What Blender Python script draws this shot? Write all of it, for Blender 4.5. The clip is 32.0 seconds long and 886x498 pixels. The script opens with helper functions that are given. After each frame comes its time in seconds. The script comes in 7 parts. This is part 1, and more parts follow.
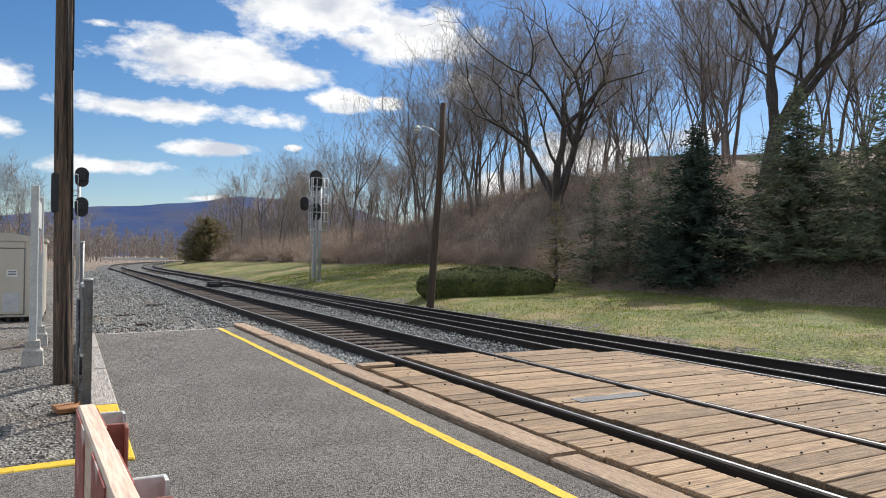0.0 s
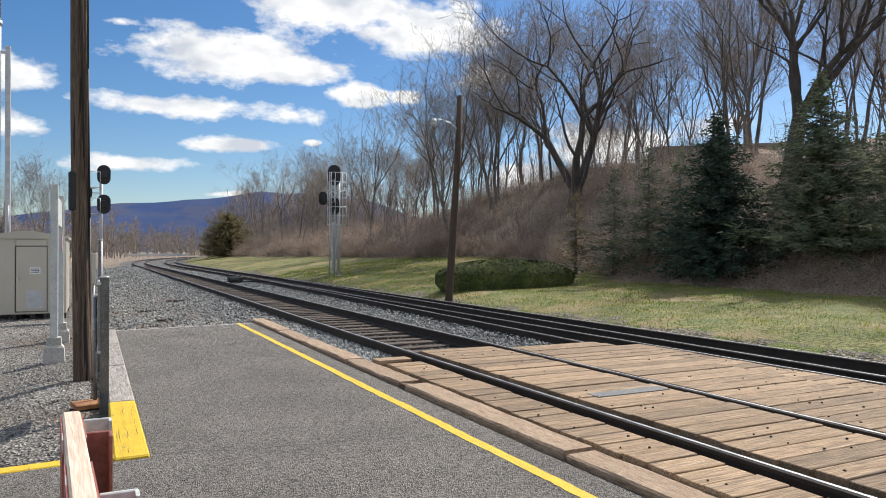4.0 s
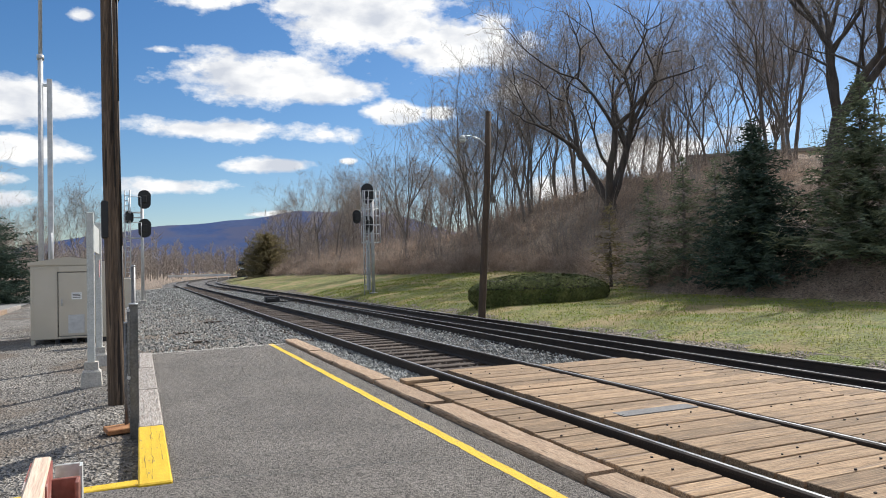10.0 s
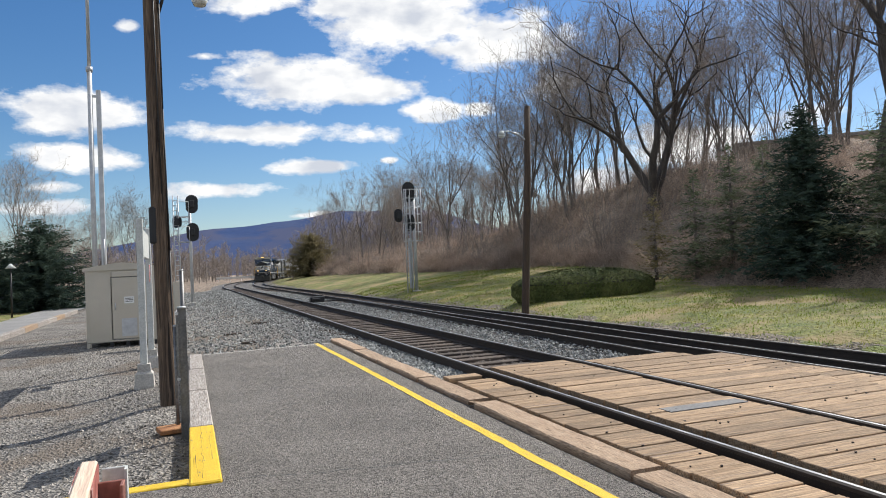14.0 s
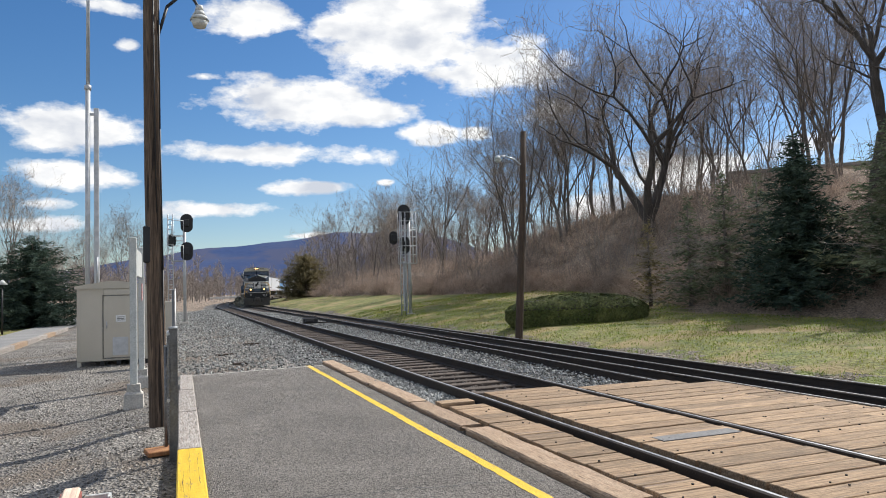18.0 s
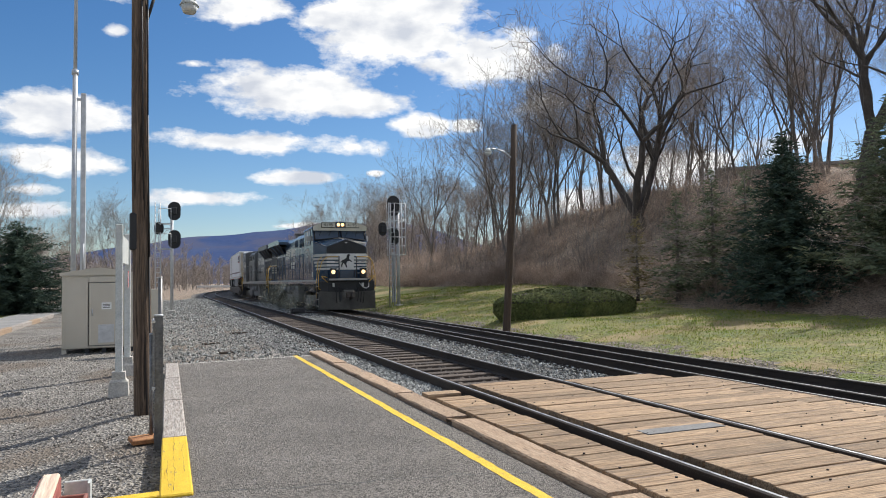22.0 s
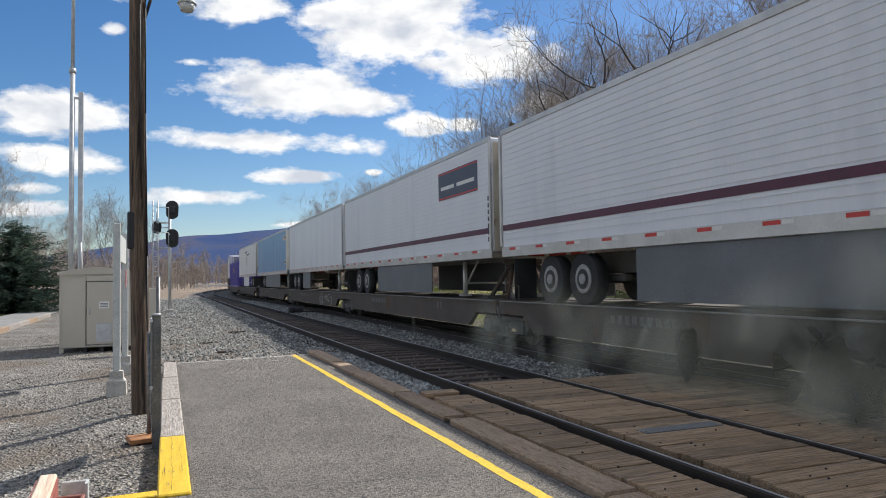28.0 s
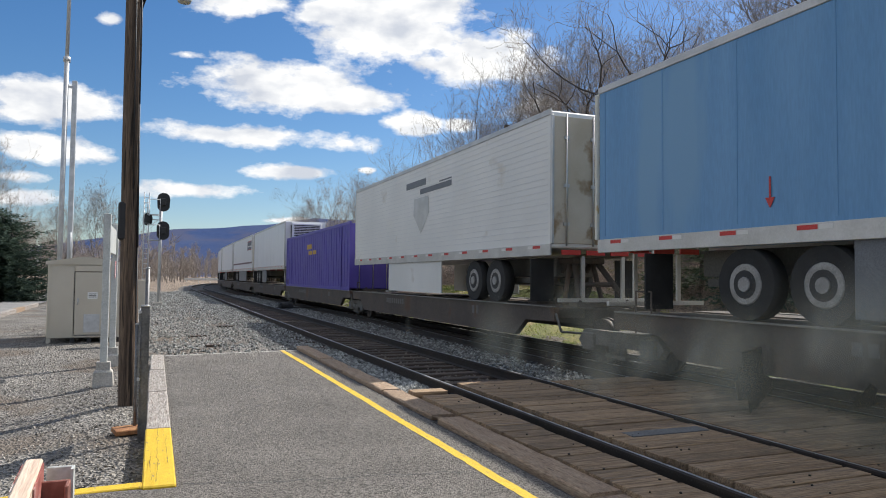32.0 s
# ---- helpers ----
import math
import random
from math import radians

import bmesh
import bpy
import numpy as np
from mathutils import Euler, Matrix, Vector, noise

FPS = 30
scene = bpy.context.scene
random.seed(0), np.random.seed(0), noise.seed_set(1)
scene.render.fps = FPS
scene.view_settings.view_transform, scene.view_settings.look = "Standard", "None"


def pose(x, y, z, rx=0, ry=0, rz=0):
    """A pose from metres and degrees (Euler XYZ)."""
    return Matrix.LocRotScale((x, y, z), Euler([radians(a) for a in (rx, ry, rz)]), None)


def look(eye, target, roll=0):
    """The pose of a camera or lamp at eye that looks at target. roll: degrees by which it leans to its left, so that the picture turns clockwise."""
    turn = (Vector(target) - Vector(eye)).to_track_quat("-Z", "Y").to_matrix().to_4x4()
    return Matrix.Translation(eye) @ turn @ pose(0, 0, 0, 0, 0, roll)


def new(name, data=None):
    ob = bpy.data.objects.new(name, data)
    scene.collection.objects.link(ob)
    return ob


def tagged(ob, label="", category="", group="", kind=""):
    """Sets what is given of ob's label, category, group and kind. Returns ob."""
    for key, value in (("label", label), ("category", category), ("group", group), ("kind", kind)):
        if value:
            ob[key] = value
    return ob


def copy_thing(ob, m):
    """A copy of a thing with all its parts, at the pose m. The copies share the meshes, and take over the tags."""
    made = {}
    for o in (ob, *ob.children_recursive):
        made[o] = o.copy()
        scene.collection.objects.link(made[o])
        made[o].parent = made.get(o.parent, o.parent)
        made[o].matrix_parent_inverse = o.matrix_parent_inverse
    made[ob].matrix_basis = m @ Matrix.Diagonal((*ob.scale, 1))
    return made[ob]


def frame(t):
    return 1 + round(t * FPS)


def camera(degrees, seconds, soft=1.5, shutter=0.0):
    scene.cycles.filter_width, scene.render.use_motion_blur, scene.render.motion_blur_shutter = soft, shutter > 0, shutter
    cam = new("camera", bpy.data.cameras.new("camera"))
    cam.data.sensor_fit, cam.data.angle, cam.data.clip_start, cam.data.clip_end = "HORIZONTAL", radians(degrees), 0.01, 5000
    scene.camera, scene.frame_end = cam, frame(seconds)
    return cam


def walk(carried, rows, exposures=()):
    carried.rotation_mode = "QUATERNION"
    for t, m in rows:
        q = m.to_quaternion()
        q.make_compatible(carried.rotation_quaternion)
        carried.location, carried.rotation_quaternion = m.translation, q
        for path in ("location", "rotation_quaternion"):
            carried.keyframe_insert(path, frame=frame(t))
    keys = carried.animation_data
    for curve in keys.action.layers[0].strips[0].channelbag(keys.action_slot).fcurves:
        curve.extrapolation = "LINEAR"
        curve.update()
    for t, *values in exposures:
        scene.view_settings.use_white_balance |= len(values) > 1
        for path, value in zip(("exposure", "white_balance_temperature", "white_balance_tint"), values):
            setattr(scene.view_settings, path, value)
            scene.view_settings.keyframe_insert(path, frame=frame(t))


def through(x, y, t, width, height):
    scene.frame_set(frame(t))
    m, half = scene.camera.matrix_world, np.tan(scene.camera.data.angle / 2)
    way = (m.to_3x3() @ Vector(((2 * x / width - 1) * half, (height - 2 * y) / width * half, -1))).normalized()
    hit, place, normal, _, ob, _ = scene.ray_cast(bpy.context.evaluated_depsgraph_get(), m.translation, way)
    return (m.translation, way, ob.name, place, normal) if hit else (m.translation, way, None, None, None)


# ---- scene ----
cam = camera(64.0, 32.0, soft=1.0)

PATH = [
    (0, (-0.475, -0.318, 1.539), (0.459, 1.45, 1.567), 0.6),
    (0.5, (-0.468, -0.307, 1.537), (0.467, 1.461, 1.561), 0.6),
    (1, (-0.456, -0.283, 1.527), (0.479, 1.485, 1.536), 0.3),
    (1.5, (-0.451, -0.324, 1.542), (0.476, 1.448, 1.546), 0.3),
    (2, (-0.458, -0.336, 1.541), (0.441, 1.451, 1.544), 0.1),
    (2.5, (-0.454, -0.314, 1.55), (0.428, 1.481, 1.55), -0.2),
    (3, (-0.437, -0.31, 1.547), (0.442, 1.487, 1.55), -0.2),
    (3.5, (-0.407, -0.287, 1.55), (0.473, 1.509, 1.556), -0.1),
    (5.5, (-0.378, -0.3, 1.56), (0.519, 1.488, 1.571), 0.2),
    (6, (-0.372, -0.311, 1.558), (0.525, 1.477, 1.569), -0.0),
    (6.5, (-0.342, -0.324, 1.558), (0.553, 1.465, 1.545), 1.0),
    (7, (-0.3, -0.341, 1.583), (0.562, 1.463, 1.574), 0.9),
    (7.5, (-0.246, -0.327, 1.605), (0.604, 1.483, 1.613), -0.3),
    (8, (-0.235, -0.34, 1.601), (0.596, 1.479, 1.613), -0.1),
    (8.5, (-0.228, -0.322, 1.606), (0.595, 1.501, 1.618), -0.5),
    (9, (-0.235, -0.289, 1.596), (0.592, 1.532, 1.589), -0.3),
    (9.5, (-0.237, -0.364, 1.603), (0.586, 1.459, 1.599), -1.1),
    (10, (-0.229, -0.362, 1.611), (0.561, 1.475, 1.661), -1.3),
    (10.5, (-0.22, -0.365, 1.615), (0.482, 1.507, 1.636), -2.4),
    (11, (-0.209, -0.35, 1.612), (0.484, 1.526, 1.624), -2.9),
    (11.5, (-0.196, -0.337, 1.612), (0.508, 1.535, 1.619), -2.1),
    (12, (-0.191, -0.348, 1.614), (0.518, 1.522, 1.617), -1.9),
    (12.5, (-0.189, -0.326, 1.612), (0.523, 1.542, 1.617), -2.2),
    (13, (-0.192, -0.35, 1.621), (0.52, 1.518, 1.651), -2.1),
    (13.5, (-0.2, -0.392, 1.627), (0.499, 1.482, 1.666), -2.8),
    (14, (-0.2, -0.371, 1.621), (0.478, 1.51, 1.666), -2.6),
    (14.5, (-0.183, -0.345, 1.617), (0.505, 1.533, 1.665), -2.0),
    (15, (-0.171, -0.347, 1.636), (0.514, 1.53, 1.718), -1.6),
    (15.5, (-0.183, -0.351, 1.628), (0.504, 1.525, 1.718), -1.9),
    (17.5, (-0.19, -0.366, 1.631), (0.507, 1.506, 1.74), -1.7),
    (18, (-0.194, -0.368, 1.634), (0.499, 1.504, 1.743), -1.7),
    (18.5, (-0.178, -0.346, 1.63), (0.525, 1.523, 1.737), -1.1),
    (19, (-0.187, -0.359, 1.626), (0.519, 1.51, 1.733), -0.8),
    (19.5, (-0.191, -0.369, 1.631), (0.511, 1.5, 1.737), -0.8),
    (20, (-0.19, -0.365, 1.629), (0.509, 1.506, 1.732), -0.8),
    (20.5, (-0.184, -0.358, 1.628), (0.515, 1.513, 1.73), -0.9),
    (21, (-0.18, -0.351, 1.627), (0.522, 1.519, 1.727), -0.8),
    (21.5, (-0.19, -0.363, 1.632), (0.519, 1.504, 1.73), -0.8),
    (22, (-0.186, -0.357, 1.627), (0.536, 1.506, 1.713), -0.9),
    (22.5, (-0.189, -0.369, 1.626), (0.529, 1.495, 1.711), -0.7),
    (23, (-0.185, -0.364, 1.627), (0.531, 1.502, 1.711), -0.7),
    (23.5, (-0.187, -0.359, 1.625), (0.528, 1.507, 1.708), -0.8),
    (24, (-0.186, -0.351, 1.624), (0.529, 1.515, 1.705), -0.8),
    (24.5, (-0.184, -0.353, 1.628), (0.531, 1.513, 1.709), -0.9),
    (25, (-0.185, -0.34, 1.631), (0.533, 1.526, 1.712), -0.8),
    (25.5, (-0.182, -0.346, 1.632), (0.538, 1.519, 1.713), -0.8),
    (27.5, (-0.183, -0.348, 1.632), (0.542, 1.514, 1.714), -0.9),
    (28, (-0.186, -0.349, 1.628), (0.541, 1.512, 1.711), -0.9),
    (28.5, (-0.177, -0.349, 1.63), (0.555, 1.511, 1.709), -0.9),
    (29, (-0.183, -0.336, 1.635), (0.554, 1.521, 1.715), -0.7),
    (29.5, (-0.188, -0.332, 1.637), (0.565, 1.52, 1.711), -0.7),
    (30, (-0.188, -0.355, 1.628), (0.585, 1.488, 1.704), -1.4),
    (30.5, (-0.182, -0.342, 1.611), (0.588, 1.503, 1.674), -0.3),
    (31, (-0.192, -0.342, 1.608), (0.566, 1.507, 1.685), 0.3),
    (31.5, (-0.192, -0.36, 1.618), (0.562, 1.491, 1.691), 0.3),
    (32, (-0.191, -0.35, 1.615), (0.558, 1.502, 1.698), 0.6),
]
walk(cam, [(t, look(eye, target, roll)) for t, eye, target, roll in PATH])

# ---------------------------------------------------------------- light
SUN_AZ, SUN_EL = radians(63), radians(44.5)      # from +y towards +x, above the horizon
world = bpy.data.worlds.new("sky")
scene.world = world
world.use_nodes = True
scene.view_settings.exposure = 0.26


def build_sky():
    nt = world.node_tree
    N, L = nt.nodes, nt.links
    N.clear()
    out = N.new("ShaderNodeOutputWorld")
    bg = N.new("ShaderNodeBackground")
    sky = N.new("ShaderNodeTexSky")
    sky.sky_type = "NISHITA"
    sky.sun_disc = False
    sky.sun_elevation, sky.sun_rotation = SUN_EL, SUN_AZ
    sky.altitude, sky.air_density, sky.dust_density, sky.ozone_density = 200, 1.0, 0.5, 2.0
    geo = N.new("ShaderNodeTexCoord")
    sep = N.new("ShaderNodeSeparateXYZ")
    L.new(geo.outputs["Generated"], sep.inputs[0])

    def math_node(op, a, b=None, clamp=False):
        n = N.new("ShaderNodeMath")
        n.operation, n.use_clamp = op, clamp
        for i, v in enumerate((a, b)):
            if v is None:
                continue
            if isinstance(v, (int, float)):
                n.inputs[i].default_value = v
            else:
                L.new(v, n.inputs[i])
        return n.outputs[0]

    az = math_node("ARCTAN2", sep.outputs[0], sep.outputs[1])       # bearing from +y towards +x
    el = math_node("ARCSINE", sep.outputs[2])
    # cloud field: flat layer seen in perspective, so that clouds thin out towards the horizon
    comb = N.new("ShaderNodeCombineXYZ")
    L.new(az, comb.inputs[0])
    L.new(math_node("MULTIPLY", el, 1.9), comb.inputs[1])
    n1 = N.new("ShaderNodeTexNoise")
    n1.inputs["Scale"].default_value, n1.inputs["Detail"].default_value, n1.inputs["Roughness"].default_value = 10.0, 12, 0.62
    L.new(comb.outputs[0], n1.inputs["Vector"])
    n2 = N.new("ShaderNodeTexNoise")
    n2.inputs["Scale"].default_value, n2.inputs["Detail"].default_value = 2.1, 4
    L.new(comb.outputs[0], n2.inputs["Vector"])
    warp = math_node("MULTIPLY", math_node("SUBTRACT", n1.outputs[0], 0.5), 2.7)
    # cloud banks: bearing, height, half width, half height (degrees)
    banks = CLOUD_BANKS
    best = None
    for a, e, w, h, k in banks:
        dx = math_node("DIVIDE", math_node("SUBTRACT", az, radians(a)), radians(w))
        dy = math_node("DIVIDE", math_node("SUBTRACT", el, radians(e)), radians(h))
        r = math_node("SQRT", math_node("ADD", math_node("MULTIPLY", dx, dx), math_node("MULTIPLY", dy, dy)))
        v = math_node("SUBTRACT", k + 0.08, r)
        best = v if best is None else math_node("MAXIMUM", best, v)
    # loose cumulus added to the unseen sky, cover raised to brighten the fill light
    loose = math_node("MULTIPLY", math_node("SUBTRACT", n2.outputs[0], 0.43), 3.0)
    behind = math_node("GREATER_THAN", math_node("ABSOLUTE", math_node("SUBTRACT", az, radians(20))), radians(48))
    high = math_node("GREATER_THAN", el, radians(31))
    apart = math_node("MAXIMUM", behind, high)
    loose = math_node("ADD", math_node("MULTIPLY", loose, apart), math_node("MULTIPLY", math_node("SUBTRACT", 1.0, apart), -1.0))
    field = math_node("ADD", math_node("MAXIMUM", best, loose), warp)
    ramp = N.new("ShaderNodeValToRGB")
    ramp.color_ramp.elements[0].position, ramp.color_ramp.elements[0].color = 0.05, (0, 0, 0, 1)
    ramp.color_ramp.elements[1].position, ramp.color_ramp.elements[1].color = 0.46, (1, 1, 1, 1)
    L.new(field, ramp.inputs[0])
    # inner shading of the clouds
    n3 = N.new("ShaderNodeTexNoise")
    n3.inputs["Scale"].default_value, n3.inputs["Detail"].default_value = 13, 6
    L.new(comb.outputs[0], n3.inputs["Vector"])
    tone = N.new("ShaderNodeValToRGB")
    tone.color_ramp.elements[0].position, tone.color_ramp.elements[0].color = 0.33, (4.7, 5.0, 5.6, 1)
    tone.color_ramp.elements[1].position, tone.color_ramp.elements[1].color = 0.56, (7.7, 7.7, 7.65, 1)
    L.new(n3.outputs[0], tone.inputs[0])
    hsv = N.new("ShaderNodeHueSaturation")
    hsv.inputs["Hue"].default_value, hsv.inputs["Saturation"].default_value, hsv.inputs["Value"].default_value = 0.501, 1.26, SKY_VALUE
    tint = N.new("ShaderNodeMix")
    tint.data_type, tint.blend_type = "RGBA", "MULTIPLY"
    tint.inputs[0].default_value, tint.inputs[7].default_value = 1.0, (0.95, 0.985, 1.05, 1)
    L.new(sky.outputs[0], tint.inputs[6])
    L.new(tint.outputs[2], hsv.inputs["Color"])
    mix = N.new("ShaderNodeMix")
    mix.data_type = "RGBA"
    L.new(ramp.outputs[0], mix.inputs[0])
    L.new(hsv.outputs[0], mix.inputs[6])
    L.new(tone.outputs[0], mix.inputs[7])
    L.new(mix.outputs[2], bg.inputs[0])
    bg.inputs[1].default_value = 0.115
    L.new(bg.outputs[0], out.inputs[0])


SKY_VALUE = 0.75
CLOUD_BANKS = [(18.2, 20.0, 8.6, 4.3, 1.0), (25.2, 17.6, 5.4, 2.9, 0.95), (12.4, 20.6, 3.6, 1.8, 0.85), (9.0, 14.8, 7.4, 2.0, 0.98), (13.5, 14.2, 4.6, 1.5, 0.9),
               (5.0, 10.9, 6.0, 0.95, 0.95), (13.8, 10.7, 3.6, 1.15, 0.95), (19.6, 12.3, 3.0, 1.0, 0.9), (23.3, 12.2, 1.8, 0.8, 0.85), (16.4, 14.0, 2.4, 0.7, 0.6),
               (9.6, 8.2, 4.2, 0.7, 0.9), (15.8, 8.6, 1.05, 0.36, 0.85), (-7.2, 12.4, 4.8, 2.0, 0.98), (-7.0, 8.9, 4.8, 1.05, 0.95), (-9.4, 6.7, 2.6, 0.6, 0.8),
               (1.4, 6.5, 5.8, 0.85, 0.85), (-8.6, 5.3, 3.4, 0.8, 0.85), (6.0, 20.9, 4.8, 1.9, 0.95), (-3.6, 18.2, 1.6, 0.8, 0.6), (1.7, 16.5, 1.8, 0.5, 0.7),
               (-6, 20.8, 4.0, 0.9, 0.6), (9.7, 4.4, 3.4, 0.34, 0.8), (40.6, 8.6, 9.0, 2.4, 0.8), (29.0, 13.8, 3.4, 1.7, 0.7), (33.0, 6.0, 5.0, 1.4, 0.7), (13, 4.0, 7.0, 0.35, 0.7)]
build_sky()
sun = new("sun", bpy.data.lights.new("sun", "SUN"))
sun.data.energy, sun.data.angle, sun.data.color = 4.5, radians(0.53), (1.0, 0.965, 0.905)
sun.matrix_world = look((0, 0, 60), (-60 * math.sin(SUN_AZ) * math.cos(SUN_EL), -60 * math.cos(SUN_AZ) * math.cos(SUN_EL), 60 - 60 * math.sin(SUN_EL)))

# ---------------------------------------------------------------- materials


def surface(name, c1, c2, scale=4.0, rough=0.8, metal=0.0, bump=0.2, fine=60.0, spots=None, spot_scale=9.0, spot_at=0.62, stretch=(1, 1, 1), island=0.0, per_object=0.0, spec=0.5, relief=0.01, kind="noise", contrast=0.0):
    """A weathered surface: two base colours in large patches, fine grain, optional stains and relief."""
    m = bpy.data.materials.new(name)
    m.use_nodes = True
    nt = m.node_tree
    N, L = nt.nodes, nt.links
    b = N["Principled BSDF"]
    tc = N.new("ShaderNodeTexCoord")
    mp = N.new("ShaderNodeMapping")
    mp.inputs["Scale"].default_value = stretch
    L.new(tc.outputs["Object"], mp.inputs[0])
    vec = mp.outputs[0]
    if per_object:
        info = N.new("ShaderNodeObjectInfo")
        sh = N.new("ShaderNodeVectorMath")
        sh.operation = "MULTIPLY_ADD"
        L.new(info.outputs["Random"], sh.inputs[0])
        sh.inputs[1].default_value = (37, 21, 13)
        L.new(vec, sh.inputs[2])
        vec = sh.outputs[0]
    n1 = N.new("ShaderNodeTexNoise")
    n1.inputs["Scale"].default_value, n1.inputs["Detail"].default_value = scale, 6
    n2 = N.new("ShaderNodeTexNoise")
    n2.inputs["Scale"].default_value, n2.inputs["Detail"].default_value = fine, 3
    if kind == "cells":
        n2 = N.new("ShaderNodeTexVoronoi")
        n2.inputs["Scale"].default_value = fine
    for n in (n1, n2):
        L.new(vec, n.inputs["Vector"])
    mix = N.new("ShaderNodeMix")
    mix.data_type = "RGBA"
    mix.inputs[6].default_value, mix.inputs[7].default_value = (*c1, 1), (*c2, 1)
    r1 = N.new("ShaderNodeValToRGB")
    r1.color_ramp.elements[0].position, r1.color_ramp.elements[1].position = 0.35, 0.65
    L.new(n1.outputs[0], r1.inputs[0])
    L.new(r1.outputs[0], mix.inputs[0])
    col = mix.outputs[2]
    grain = N.new("ShaderNodeMix")
    grain.data_type, grain.blend_type = "RGBA", "OVERLAY"
    grain.inputs[0].default_value = 0.75 if kind == "cells" else 0.16 if bump <= 0.05 else 0.55     # paint is smooth
    L.new(col, grain.inputs[6])
    L.new(n2.outputs["Color"] if kind == "cells" else n2.outputs[0], grain.inputs[7])
    if kind == "cells":
        bw = N.new("ShaderNodeRGBToBW")
        L.new(n2.outputs["Color"], bw.inputs[0])
        L.new(bw.outputs[0], grain.inputs[7])
    if contrast:
        src = grain.inputs[7].links[0].from_socket
        cm = N.new("ShaderNodeMapRange")
        cm.inputs["From Min"].default_value, cm.inputs["From Max"].default_value = 0.5 - contrast, 0.5 + contrast
        cm.inputs["To Min"].default_value, cm.inputs["To Max"].default_value = 0.08, 0.92
        L.new(src, cm.inputs["Value"])
        L.new(cm.outputs[0], grain.inputs[7])
        grain.inputs[0].default_value = 0.85
    col = grain.outputs[2]
    if spots:
        n3 = N.new("ShaderNodeTexNoise")
        n3.inputs["Scale"].default_value, n3.inputs["Detail"].default_value = spot_scale, 5
        L.new(vec, n3.inputs["Vector"])
        r3 = N.new("ShaderNodeValToRGB")
        r3.color_ramp.elements[0].position, r3.color_ramp.elements[1].position = spot_at, spot_at + 0.07
        L.new(n3.outputs[0], r3.inputs[0])
        mx = N.new("ShaderNodeMix")
        mx.data_type = "RGBA"
        mx.inputs[7].default_value = (*spots, 1)
        L.new(r3.outputs[0], mx.inputs[0])
        L.new(col, mx.inputs[6])
        col = mx.outputs[2]
    for amount, source in ((island, "ShaderNodeNewGeometry"), (per_object, "ShaderNodeObjectInfo")):
        if amount:
            g = N.new(source)
            hs = N.new("ShaderNodeHueSaturation")
            mr = N.new("ShaderNodeMapRange")
            mr.inputs["To Min"].default_value, mr.inputs["To Max"].default_value = 1 - amount, 1 + amount
            L.new(g.outputs["Random Per Island" if source.endswith("Geometry") else "Random"], mr.inputs["Value"])
            L.new(mr.outputs[0], hs.inputs["Value"])
            L.new(col, hs.inputs["Color"])
            col = hs.outputs[0]
    L.new(col, b.inputs["Base Color"])
    b.inputs["Metallic"].default_value = metal
    b.inputs["Specular IOR Level"].default_value = spec
    rr = N.new("ShaderNodeMapRange")
    rr.inputs["To Min"].default_value, rr.inputs["To Max"].default_value = max(0.03, rough - 0.12), min(1, rough + 0.12)
    L.new(n1.outputs[0], rr.inputs["Value"])
    L.new(rr.outputs[0], b.inputs["Roughness"])
    if bump:
        bp = N.new("ShaderNodeBump")
        bp.inputs["Strength"].default_value, bp.inputs["Distance"].default_value = bump, relief
        L.new(n2.outputs[0], bp.inputs["Height"])
        L.new(bp.outputs[0], b.inputs["Normal"])
    return m


def glow(name, color, strength):
    m = bpy.data.materials.new(name)
    m.use_nodes = True
    b = m.node_tree.nodes["Principled BSDF"]
    b.inputs["Base Color"].default_value = (*color, 1)
    b.inputs["Emission Color"].default_value = (*color, 1)
    b.inputs["Emission Strength"].default_value = strength
    return m


def leafy(name, c1, c2, rough=0.85, through=0.14):
    """Thin leaf or needle: varied from clump to clump, lets some light through."""
    m = surface(name, c1, c2, 1.2, rough, 0, 0, 30, island=0.35, spec=0.15)
    nt = m.node_tree
    N, L = nt.nodes, nt.links
    b = N["Principled BSDF"]
    tr = N.new("ShaderNodeBsdfTranslucent")
    mx = N.new("ShaderNodeMixShader")
    mx.inputs[0].default_value = through
    src = b.inputs["Base Color"].links[0].from_socket
    L.new(src, tr.inputs[0])
    L.new(b.outputs[0], mx.inputs[1])
    L.new(tr.outputs[0], mx.inputs[2])
    L.new(mx.outputs[0], N["Material Output"].inputs[0])
    return m


M_ASPHALT = surface("asphalt", (0.182, 0.163, 0.142), (0.240, 0.217, 0.190), 0.9, 0.9, 0, 1.0, 105, relief=0.02, kind="cells", contrast=0.27, spots=(0.36, 0.335, 0.30), spot_scale=75, spot_at=0.645)
M_GRAVEL = surface("gravel_ground", (0.175, 0.160, 0.142), (0.28, 0.258, 0.226), 0.7, 0.95, 0, 1.0, 30, relief=0.05, contrast=0.4, kind="cells", spots=(0.195, 0.160, 0.126), spot_scale=0.45, spot_at=0.53)
M_BALLAST = surface("ballast_bed", (0.10, 0.095, 0.09), (0.16, 0.15, 0.14), 0.8, 0.95, 0, 1.0, 26, relief=0.04, kind="cells")
M_PEBBLE = surface("yard_pebble", (0.155, 0.138, 0.117), (0.35, 0.318, 0.276), 3.0, 0.9, 0, 0.3, 90, island=0.65)
